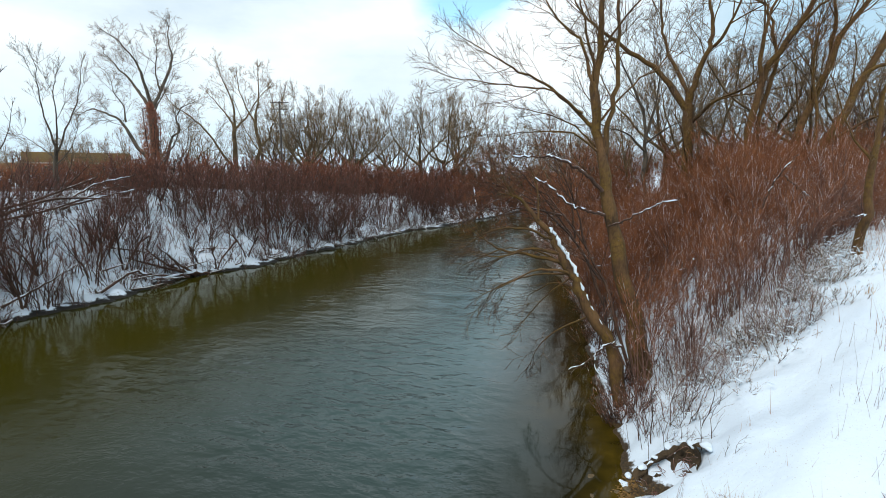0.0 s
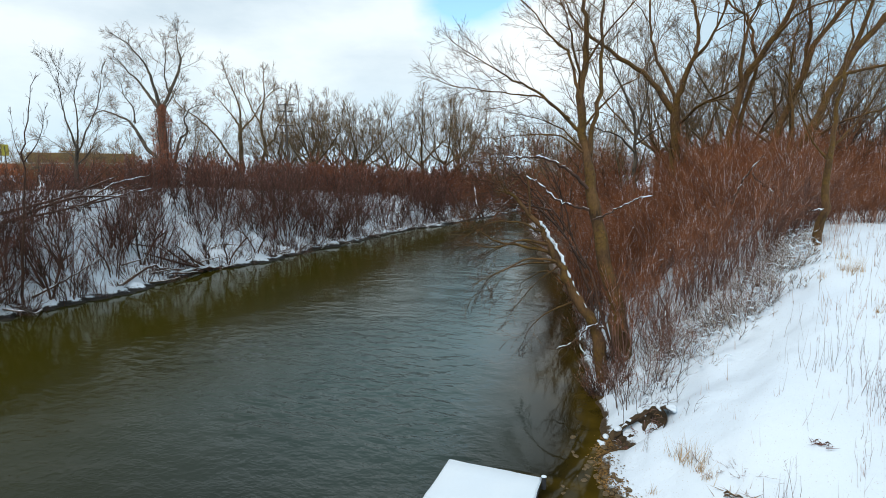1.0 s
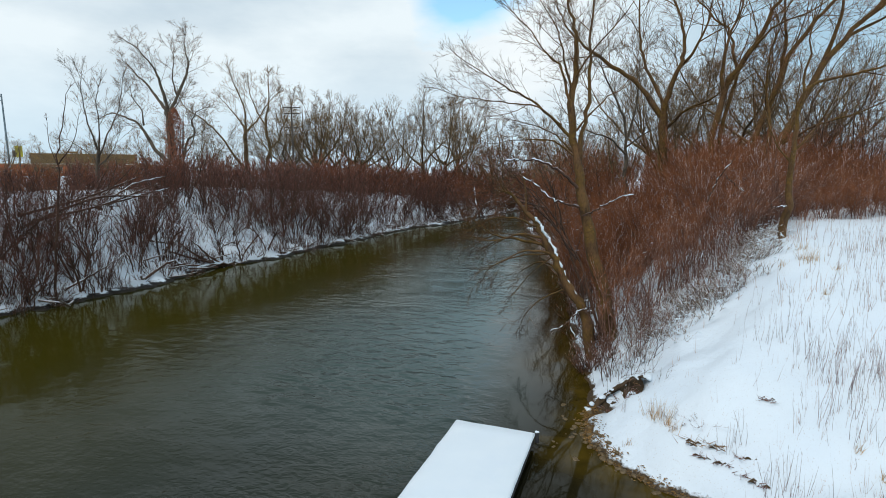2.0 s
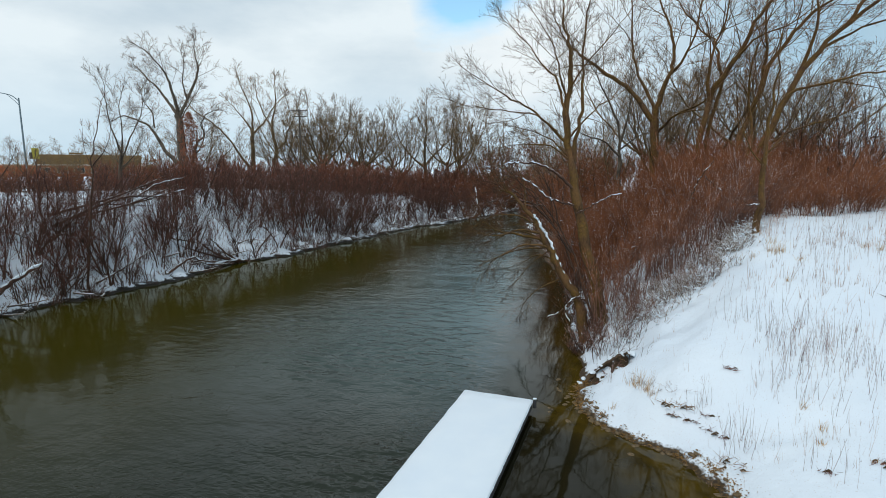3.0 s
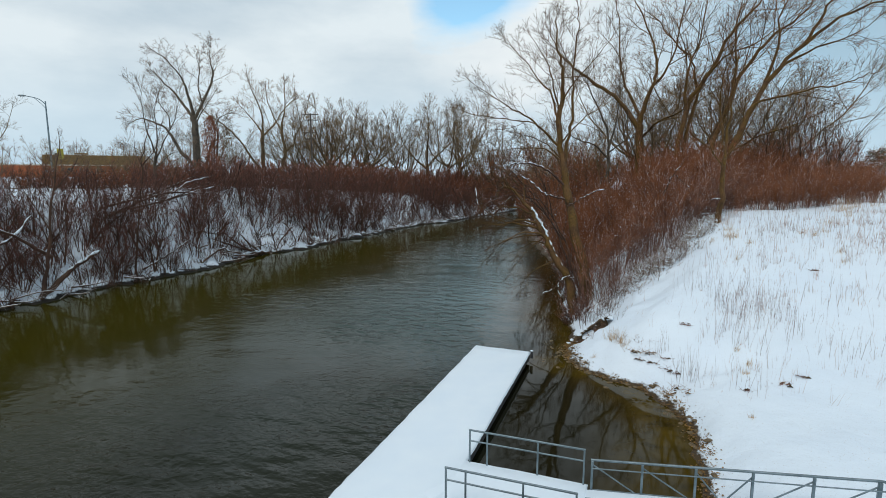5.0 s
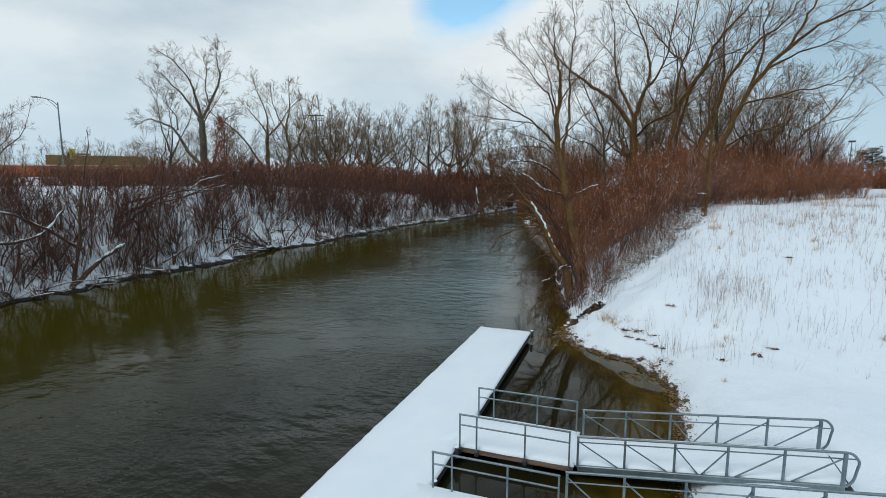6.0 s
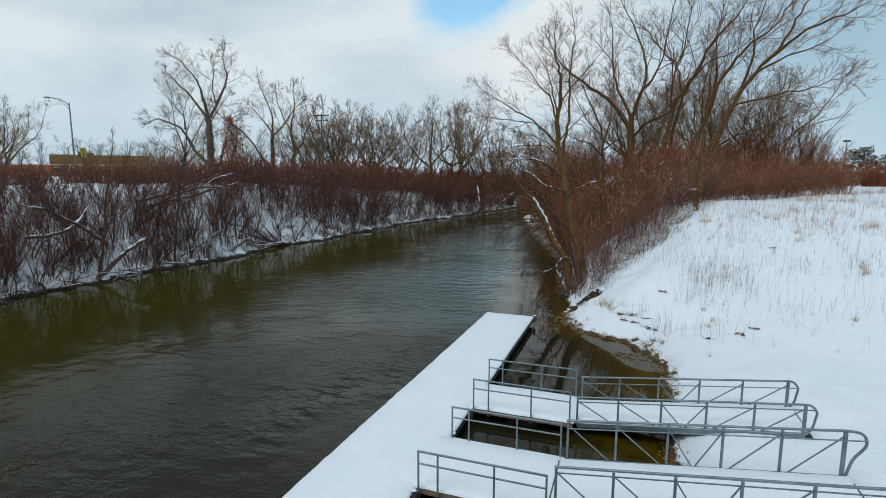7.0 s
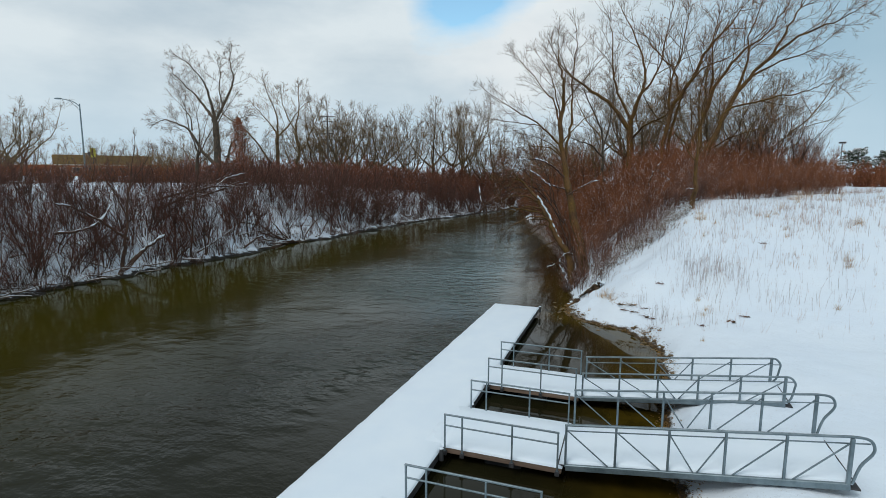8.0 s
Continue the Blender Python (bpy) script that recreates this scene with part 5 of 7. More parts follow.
FAR_KINDS = []
for k, (h, st, cr) in enumerate(((17, 1, 0.9), (18, 2, 0.8), (16, 2, 0.7), (17, 1, 1.2), (14, 3, 0.8), (18, 1, 1.0), (16, 1, 0.7))):
    w, t = free_tree(100 + k, h, 0.38, st, cr * 1.25, tmin=0.017, kids=6 if st < 2 else 4, level=3, reach=h * 0.23, tw=5)
    FAR_KINDS.append(make_tree("bare_tree", "bare grey-brown tree in the row beyond the river", w, t, M_BARK_TAN, M_TWIG_TAN, (0, 0, 0), "tree", "row of bare trees"))
FAR_SPOTS = [(-85, 56, 0.6), (-80, 66, 0.8), (-64, 77, 1.0), (-60.5, 78, 1.05), (-58, 82, 0.95), (-55, 85, 0.9), (-52, 83, 0.95), (-49, 88, 0.92), (-46, 87, 0.98),
             (-44, 84, 0.85), (-41, 90, 1.15), (-38, 88, 0.9), (-36, 92, 1.0), (-33, 93, 1.0), (-30, 98, 1.08), (-27, 99, 1.0), (-24, 103, 1.05), (-21, 106, 1.1), (-16, 112, 1.1), (-10, 118, 1.1), (-50, 100, 1.1),
             (-58, 96, 1.1), (-66, 90, 1.1), (-74, 84, 1.0), (-82, 76, 0.9), (-62, 84, 0.8), (-68, 79, 0.75), (-71, 82, 0.85), (-77, 70, 0.62), (-88, 66, 0.7), (-40, 108, 1.1), (-32, 112, 1.1), (-73, 17, 0.66), (-76.5, 13, 0.8), (-71, 13, 0.62), (-70.5, 17.5, 0.42), (-75, 9, 0.75), (-78, 18, 0.6),
             (-63, 20, 0.3), (-66, 24, 0.36), (-62, 27, 0.26), (-68, 30, 0.42), (-65, 33, 0.3), (-70, 36, 0.38), (-72, 33, 0.3), (-67, 41, 0.33), (-74, 42, 0.4), (-71, 46, 0.36), (-78, 47, 0.42), (-62, 14, 0.34), (-65, 10, 0.4),
             (13, 34, 0.85), (17.5, 37, 0.75), (10, 38, 0.9), (6.5, 36, 0.8), (20.5, 42, 0.6), (4, 44, 0.75), (8, 46, 0.7), (1, 40, 0.62), (12, 44, 0.75), (15.5, 40, 0.62), (-2, 48, 0.66), (5, 52, 0.75), (11, 50, 0.75), (17, 46, 0.66), (-5, 54, 0.7), (-7, 62, 0.75), (-9, 78, 0.8), (-12, 94, 0.9)]
rng = np.random.default_rng(5)
used = set()
for k, (x, y, s) in enumerate(FAR_SPOTS):
    i = int(rng.integers(len(FAR_KINDS)))
    m = Matrix.LocRotScale((x, y, float(land(x, y)) - 0.2), Euler((0, 0, rng.uniform(0, 6.28))), None)
    if i not in used:
        used.add(i)
        ob = FAR_KINDS[i]
        ob.matrix_basis = m
    else:
        ob = copy_thing(FAR_KINDS[i], m)
    ob.scale = (s * 1.1, s * 1.1, s * rng.uniform(0.9, 1.2))
for i, ob in enumerate(FAR_KINDS):
    if i not in used:
        ob.location = (-90 - i, 95, 7)

group_tree("bank_sapling", "tall dead sapling standing up from the far bank", [
    ([(-34.8, 8.0, 1.0), (-34.2, 8.0, 5.0), (-33.3, 8.0, 9.2), (-32.4, 7.9, 12.0), (-31.3, 7.8, 14.4)], 0.10, 0.015),
    ([(-33.2, 8.0, 9.6), (-31.8, 8.1, 11.0), (-31.2, 8.2, 12.6)], 0.045, 0.012),
    ([(-33.3, 8.0, 9.4), (-33.8, 7.9, 11.0), (-33.6, 7.8, 12.4)], 0.04, 0.012),
], 47, M_STEM, M_TWIG_DARK, level=1, kids=3, reach=0.9, tmin=0.012, tw=4, fork=0.6)

group_tree("bank_sapling", "dark crooked stem rising from the far waterline", [
    ([(-34.5, 0.0, 0.6), (-34.5, 0.8, 3.1), (-34.5, 1.3, 6.1), (-34.5, 1.9, 9.1), (-34.5, 2.5, 11.6)], 0.17, 0.02),
    ([(-34.5, 1.1, 5.0), (-34.6, 0.2, 7.0), (-34.8, -0.6, 8.6)], 0.06, 0.015),
    ([(-34.5, 1.6, 7.6), (-34.3, 2.8, 9.0), (-34.2, 3.6, 10.4)], 0.05, 0.015),
], 48, M_STEM, M_TWIG_DARK, level=2, kids=4, reach=1.4, tmin=0.011, tw=5, fork=0.4)

# distant woods along the horizon
woods_w, woods_t = Tubes(), Tubes()
kinds = [free_tree(140 + k, 13, 0.3, st, 0.6, tmin=0.05, kids=2, level=2, reach=3.6, tw=6) for k, st in enumerate((1, 2, 3, 1))]
for k in range(26):
    a = rng.uniform(-0.02, 1.25)
    d = rng.uniform(170, 330)
    x, y = -d * math.sin(a), -20 + d * math.cos(a)
    if y < 60 and x > -150:
        continue
    i, turn, s = int(rng.integers(4)), rng.uniform(0, 6.28), rng.uniform(0.6, 1.05)
    at = (x, y, float(land(x, y)) - 0.3)
    woods_w.paste(kinds[i][0].arrays(), at, turn, s)
    woods_t.paste(kinds[i][1].arrays(), at, turn, s)
woods = thing("distant_woods", "grey-brown bare woods along the horizon", "woods", kind="stuff")
link("trunk", woods_w.mesh("trunk"), M_BARK, woods)
link("crown", woods_t.mesh("crown"), M_TWIG_FAR, woods)


# ---------------------------------------------------------------- thickets
def shrub_kind(name, label, group, arrays, stem_mat, twig_mat):
    w, t = arrays
    ob = thing(name, label, "shrub", group=group)
    link("stem", w.mesh("stem"), stem_mat, ob)
    link("crown", t.mesh("crown"), twig_mat, ob, "fine bare twigs")
    return ob


def plant(kinds, spots, rng, squash=1.0, lean=0.12):
    """Set copies of the kinds at the spots (x, y, size)."""
    first = set()
    for k, (x, y, s) in enumerate(spots):
        i = k if k < len(kinds) else int(rng.integers(len(kinds)))
        m = Matrix.LocRotScale((x, y, float(land(x, y)) - 0.03), Euler((rng.normal() * lean, rng.normal() * lean, rng.uniform(0, 6.28))), None)
        if i in first:
            ob = copy_thing(kinds[i], m)
        else:
            first.add(i)
            ob = kinds[i]
            ob.matrix_basis = m
        ob.scale = (s, s, s * squash)


def thicket(name, label, arrays, spots, rng, stem_mat, twig_mat):
    """Shrubs past counting, in one object."""
    w, t = Tubes(), Tubes()
    for x, y, s in spots:
        i, turn = int(rng.integers(len(arrays))), rng.uniform(0, 6.28)
        at = (x, y, float(land(x, y)) - 0.05)
        w.paste(arrays[i][0], at, turn, s)
        t.paste(arrays[i][1], at, turn, s)
    ob = thing(name, label, "thicket", kind="stuff")
    link("stem", w.mesh("stem"), stem_mat, ob)
    link("crown", t.mesh("crown"), twig_mat, ob, "fine red-brown twigs")


def low_crest(y, d):
    """Growth is lower near the crest on the stretch beside the road."""
    return 1.0 if y > 24 else float(np.interp(d, [6, 10], [1.0, 0.65]))


rng = np.random.default_rng(9)
left_kinds = [shrub_kind("bank_shrub", "bare dark-stemmed shrub on the snowy river bank", "shrubs on the far bank", stem_arrays(200 + k, 5.0, 5 + k % 3, 0.42, 0.05, 4, 12, 0.010), M_STEM, M_TWIG_DARK) for k in range(9)]
spots = []
while len(spots) < 300:
    y = -14 + 104 * rng.random() ** 1.45
    xl = float(np.interp(y, LEFT_Y, LEFT_X))
    d = 0.1 + 10.5 * rng.random() ** 1.1
    if (19 < y < 31 and d < 3.2 and rng.random() < 0.75) or (4 < y < 19 and d > 2.0 and rng.random() < 0.4):
        continue
    spots.append((xl - d, y, rng.uniform(0.4, 1.15) * np.interp(d, [0, 4], [0.75, 1.0]) * low_crest(y, d)))
plant(left_kinds, spots, rng, 1.0, 0.2)


saplings = [make_tree("bank_sapling", "thin dark bare sapling leaning from the far bank", *free_tree(500 + k, 7.5, 0.085, 2, 0.5, 0.25, 0.012, 6, 2, 2.0, 8), M_STEM, M_TWIG_DARK, (0, 0, 0), "tree", "saplings on the far bank") for k in range(4)]
plant(saplings, [(float(np.interp(y, LEFT_Y, LEFT_X)) - rng.uniform(0.2, 5), y, rng.uniform(0.6, 1.1)) for y in rng.uniform(-9, 85, 34)], rng, 1.0, 0.2)


def arrays_of(seed, n, *a):
    out = []
    for k in range(n):
        w, t = shrub_arrays(seed + k, *a)
        out.append((w.arrays(), t.arrays()))
    return out


edge_kinds = arrays_of(205, 5, 1.7, 8, 1.1, 4, 5, 0.013, 0.026, 0.2)
spots = []
for k in range(220):
    y = -14 + 110 * rng.random()
    spots.append((float(np.interp(y, LEFT_Y, LEFT_X)) - rng.uniform(-0.35, 1.6), y, rng.uniform(0.4, 1.1)))
thicket("edge_brush", "low tangled brush hanging over the far water's edge", edge_kinds, spots, rng, M_STEM, M_TWIG_DARK)

def stems_of(seed, n, *a):
    out = []
    for k in range(n):
        w, t = stem_arrays(seed + k, *a)
        out.append((w.arrays(), t.arrays()))
    return out


stem_kinds = stems_of(215, 8, 4.2, 6, 0.42, 0.032, 3, 9, 0.009)
spots = []
while len(spots) < 580:
    y = -20 + 125 * rng.random() ** 1.35
    d = rng.uniform(0.1, 11.5)
    if (19 < y < 31 and d < 2.6 and rng.random() < 0.8) or (4 < y < 19 and d > 2.0 and rng.random() < 0.3):
        continue
    spots.append((float(np.interp(y, LEFT_Y, LEFT_X)) - d, y, rng.uniform(0.4, 1.15) * low_crest(y, d)))
thicket("stem_thicket", "many thin dark stems standing in the snow of the far bank", stem_kinds, spots, rng, M_STEM, M_TWIG_DARK)

slope_kinds = arrays_of(210, 6, 4.4, 7, 0.42, 12, 6, 0.010, 0.034, 0.5)
spots = []
while len(spots) < 150:
    y = -18 + 68 * rng.random() ** 1.2
    if 2 < y < 17 and rng.random() < 0.6:
        continue
    d = rng.uniform(2.5, 11.5)
    if 19 < y < 31 and d < 4.5:
        continue
    spots.append((float(np.interp(y, LEFT_Y, LEFT_X)) - d, y, rng.uniform(0.5, 1.1) * low_crest(y, d)))
thicket("slope_thicket", "purple-brown bare undergrowth over the snow of the far bank", slope_kinds, spots, rng, M_STEM, M_TWIG_DARK)

crest_kinds = arrays_of(220, 6, 3.0, 8, 0.6, 22, 7, 0.016, 0.026, 0.05)
spots = []
for k in range(430):
    y = -16 + 150 * rng.random() ** 1.15
    xl = float(np.interp(y, LEFT_Y, LEFT_X))
    near = np.interp(y, [0, 40, 60, 80], [11.5, 11.0, 8.5, 5.0])
    spots.append((xl - near - rng.uniform(0, 7), y, rng.uniform(0.75, 1.1) * np.interp(y, [0, 18, 30, 45, 70, 100], [0.54, 0.70, 1.12, 1.2, 1.45, 1.65])))
thicket("roadside_hedge", "low rust-coloured hedge along the crest beside the road", crest_kinds, [s for s in spots if s[1] < 20], rng, M_STEM, M_TWIG_RUST)
thicket("crest_thicket", "dense red-brown bare thicket along the crest of the far bank", crest_kinds, [s for s in spots if s[1] >= 20], rng, M_STEM, M_TWIG_RED)

far_kinds = arrays_of(225, 5, 3.0, 8, 0.6, 13, 7, 0.026, 0.028, 0.05)
row_spots = []
while len(row_spots) < 115:
    x = rng.uniform(-95, -16)
    row_spots.append((x, float(np.interp(x, [-95, -68, -44, -16], [52, 66, 82, 108])) + rng.normal() * 5, rng.uniform(0.9, 2.1)))
thicket("row_brush", "brown bare brush at the feet of the far trees", far_kinds, row_spots, rng, M_STEM, M_TWIG_RED)

# a dense shrub that has kept its dead red-brown leaves, beside the tall tree
def leafy_shrub(x, y, h, w):
    r2 = np.random.default_rng(345)
    stem, leaf = Tubes(), Tubes()
    for k in range(7):
        a, d = r2.uniform(0, 6.28), w * r2.uniform(0.2, 0.7)
        path = spline([(0, 0, 0), (math.cos(a) * d * 0.6, math.sin(a) * d * 0.6, h * 0.4), (math.cos(a) * d, math.sin(a) * d, h * r2.uniform(0.75, 1.0))])
        stem.tube(np.array(path), np.linspace(0.09, 0.015, len(path)), 6)
    n = 2600
    a, z = r2.uniform(0, 6.28, n), h * (0.12 + 0.88 * r2.random(n))
    rad = w * np.sqrt(r2.random(n)) * np.interp(z / h, [0, 0.3, 0.7, 0.9, 1.0], [0.8, 1.0, 0.85, 0.55, 0.1]) * (0.75 + 0.3 * np.sin(3 * a + z))
    foot = np.stack([np.cos(a) * rad, np.sin(a) * rad, z], 1)
    leaf.spikes(foot, foot + r2.normal(size=(n, 3)) * np.array((0.16, 0.16, 0.10)) + np.array((0, 0, 0.22)), r2.uniform(0.02, 0.05, n))
    return make_tree("leafy_shrub", "tall dense shrub keeping its dead red-brown leaves", stem, leaf, M_STEM, M_TWIG_RED, (x, y, float(land(x, y)) - 0.2), "shrub")


leafy_shrub(-51.7, 35.3, 9.8, 1.95)

up_spots = []
while len(up_spots) < 55:
    y = rng.uniform(34, 112)
    up_spots.append((float(np.interp(y, RIGHT_Y, RIGHT_X)) + 0.3 + 9 * rng.random() ** 1.4, y, rng.uniform(0.6, 1.1)))
thicket("upstream_thicket", "tall rust-brown bare thicket along the near bank upstream", arrays_of(330, 5, 8.5, 9, 0.42, 20, 10, 0.014, 0.05, 0.2), up_spots, rng, M_STEM, M_TWIG_RUST)

right_kinds = arrays_of(240, 7, 5.2, 8, 0.42, 29, 9, 0.0066, 0.028, 0.42)
front_kinds = arrays_of(250, 6, 4.6, 7, 0.32, 15, 7, 0.007, 0.024, 0.62)
spots, front = [], []
while len(spots) < 195:
    y = 7.0 + 60 * rng.random() ** 1.5
    xr = float(np.interp(y, RIGHT_Y, RIGHT_X))
    x = xr - 0.1 + rng.random() ** 1.1 * np.interp(y, [7, 12, 20, 30, 60], [7.0, 10, 16, 26, 34])
    inside = y - float(brushline(x))
    if inside < 6.8 + rng.random() * 3.5:
        continue
    size = np.interp(y, [7, 9, 14, 40], [0.85, 0.92, 1.0, 1.05])
    spots.append((x, y, size * rng.uniform(0.75, 1.12)))
while len(front) < 52:
    x = rng.uniform(1.4, 13.0)
    y = float(brushline(x)) + rng.uniform(2.8, 9.0)
    if x < float(np.interp(y, RIGHT_Y, RIGHT_X)):
        continue
    front.append((x, y, rng.uniform(0.7, 1.05)))
thicket("bank_thicket", "dense rust-brown bare thicket on the near bank", right_kinds, spots, rng, M_STEM_WARM, M_TWIG_RUST)
thicket("thicket_edge", "tall slender bare shrubs standing in snow before the thicket", front_kinds, front, rng, M_STEM_WARM, M_TWIG_RUST)
flecks = Tubes()
for x, y, s in spots[:130]:
    for _ in range(2):
        p = np.array((x + rng.normal() * 0.7, y + rng.normal() * 0.7, float(land(x, y)) + s * rng.uniform(1.8, 4.6)))
        d = rng.normal(size=3) * np.array((0.07, 0.07, 0.04))
        flecks.tube(np.array([p - d, p - d * 0.4, p + d * 0.4, p + d]), np.array((0.008, 0.028, 0.03, 0.008)) * rng.uniform(0.5, 1.2), 5)
link("snow_lump", flecks.mesh("snow_lump"), M_SNOW, bpy.data.objects["bank_thicket"], "small lumps of snow caught on twigs")

spots = []
for k in range(90):
    y = 7.2 + 60 * rng.random() ** 2
    spots.append((float(np.interp(y, RIGHT_Y, RIGHT_X)) + rng.uniform(-0.25, 0.9), y, rng.uniform(0.35, 0.9)))
thicket("shore_brush", "low tangled brush and roots along the near water's edge", edge_kinds, spots, rng, M_STEM, M_TWIG_RED)

near_kinds = [shrub_kind("willow_shrub", "bare thin-stemmed shrub at the edge of the snow", "shrubs on the near bank", stem_arrays(260 + k, 3.0, 7, 0.32, 0.017, 3, 4, 0.006), M_STEM_WARM, M_TWIG_MAUVE) for k in range(7)]
spots = []
while len(spots) < 95:
    x = 1.6 + 10.8 * rng.random()
    d = rng.uniform(-0.3 if x < 7.5 else 1.6, 5.0)
    spots.append((x, float(brushline(x)) + d, rng.uniform(0.5, 1.0) * np.interp(d, [0, 3], [0.75, 1.2])))
plant(near_kinds, spots, rng)

# single dark stems rising from the snow at the bank's corner, and a flattened grey bush
corner = [shrub_kind("young_sapling", "slender dark forked sapling rising from the snowy bank", "saplings on the bank corner", stem_arrays(270 + k, 2.5, 2, 0.30, 0.020, 3, 3, 0.006), M_STEM, M_TWIG_DARK) for k in range(4)]
plant(corner, [(2.7, 4.2, 0.9), (3.0, 4.15, 0.55), (3.55, 3.75, 0.7), (2.77, 5.4, 1.1), (2.22, 4.3, 0.9), (2.13, 4.8, 1.0), (1.95, 5.5, 1.0), (2.4, 5.0, 1.2), (3.3, 5.0, 0.8), (2.5, 5.9, 1.2), (3.1, 5.7, 1.1), (3.9, 5.4, 0.7), (1.8, 5.0, 0.8), (3.94, 2.7, 0.4)], rng, 1.0, 0.16)
flat_bush = [shrub_kind("flattened_bush", "low grey bush pressed flat by snow", "bushes on the bank corner", shrub_arrays(278, 1.0, 9, 1.5, 5, 4, 0.006, 0.010, 0.2), M_STALK, M_STALK)]
plant(flat_bush, [(4.45, 0.55, 0.75), (4.9, 0.4, 0.6)], rng, 0.6, 0.1)

# low snowed-over brush along the edge of the near thicket
brush_kinds = arrays_of(280, 4, 1.1, 8, 1.4, 7, 5, 0.009, 0.013, 0.15)
spots = []
for k in range(150):
    x = rng.uniform(3.0, 9.5)
    spots.append((x, float(brushline(x)) + 1.3 + rng.normal() * 1.1, rng.uniform(0.4, 1.0)))
thicket("snowy_brush", "low tangled brush dusted with snow", brush_kinds, spots, rng, M_BARK_SNOW, M_BRUSH)
caught = Tubes()
for x, y, s in spots:
    for _ in range(5):
        p = np.array((x + rng.normal() * 0.45, y + rng.normal() * 0.45, 0.0))
        p[2] = float(land(p[0], p[1])) + rng.uniform(0.05, 0.75) * s
        a = rng.uniform(0, 6.28)
        d = np.array((math.cos(a), math.sin(a), rng.normal() * 0.3)) * rng.uniform(0.04, 0.14)
        caught.tube(np.array([p - d, p - d * 0.3 + (0, 0, 0.015), p + d * 0.4 + (0, 0, 0.02), p + d]), np.array((0.006, 0.022, 0.025, 0.006)) * rng.uniform(0.6, 1.4), 5)
link("snow_lump", caught.mesh("snow_lump"), M_SNOW, bpy.data.objects["snowy_brush"], "small lumps of snow caught on the brush")

# high growth round the feet of the trees, and upswept shrubs at the far edge of the field
sp_kinds = arrays_of(290, 4, 5.6, 10, 0.5, 26, 9, 0.0085, 0.03, 0.1)
spots = [(float(rng.uniform(2, 19)), float(rng.uniform(23, 36)), float(rng.uniform(0.55, 1.0))) for _ in range(34)]
spots += [(float(x), float(np.interp(x, [3, 12, 16, 22], [21.5, 21.5, 25, 34]) + rng.uniform(0, 2.5)), float(rng.uniform(0.5, 0.85))) for x in np.linspace(3, 24, 26)]
spots += [(float(x), float(np.interp(x, [9.5, 12.5, 16.3, 18.5, 23], [16.0, 15.6, 18.8, 20.4, 25]) + rng.uniform(0, 3.0)), float(rng.uniform(0.42, 0.66))) for x in np.linspace(9.8, 22.5, 30)]
thicket("tall_thicket", "high rust-brown bare growth at the end of the field", sp_kinds, spots, rng, M_STEM_WARM, M_TWIG_RUST)
upswept = [shrub_kind("upswept_shrub", "tall grey-brown shrub with thin upswept stems", "upswept shrubs at the field's end", shrub_arrays(295 + k, 9.5, 12, 0.5, 4, 7, 0.010, 0.05, 0.45), M_STEM, M_TWIG_FAR) for k in range(3)]
plant(upswept, [(16.5, 28, 0.95), (18.2, 30, 1.05), (19.8, 32, 1.0), (21.2, 34, 0.9), (17.6, 33, 1.0), (14.6, 30, 0.9), (22.6, 37, 0.75)], rng, 1.0, 0.1)
spots = [(float(x), float(44 + (x - 22) * 0.3 + rng.uniform(0, 8)), float(rng.uniform(0.8, 1.1))) for x in rng.uniform(19, 56, 125)]
thicket("hedge_thicket", "low rust-red hedge along the far side of the field", far_kinds, spots, rng, M_TWIG_RED, M_TWIG_RUST)


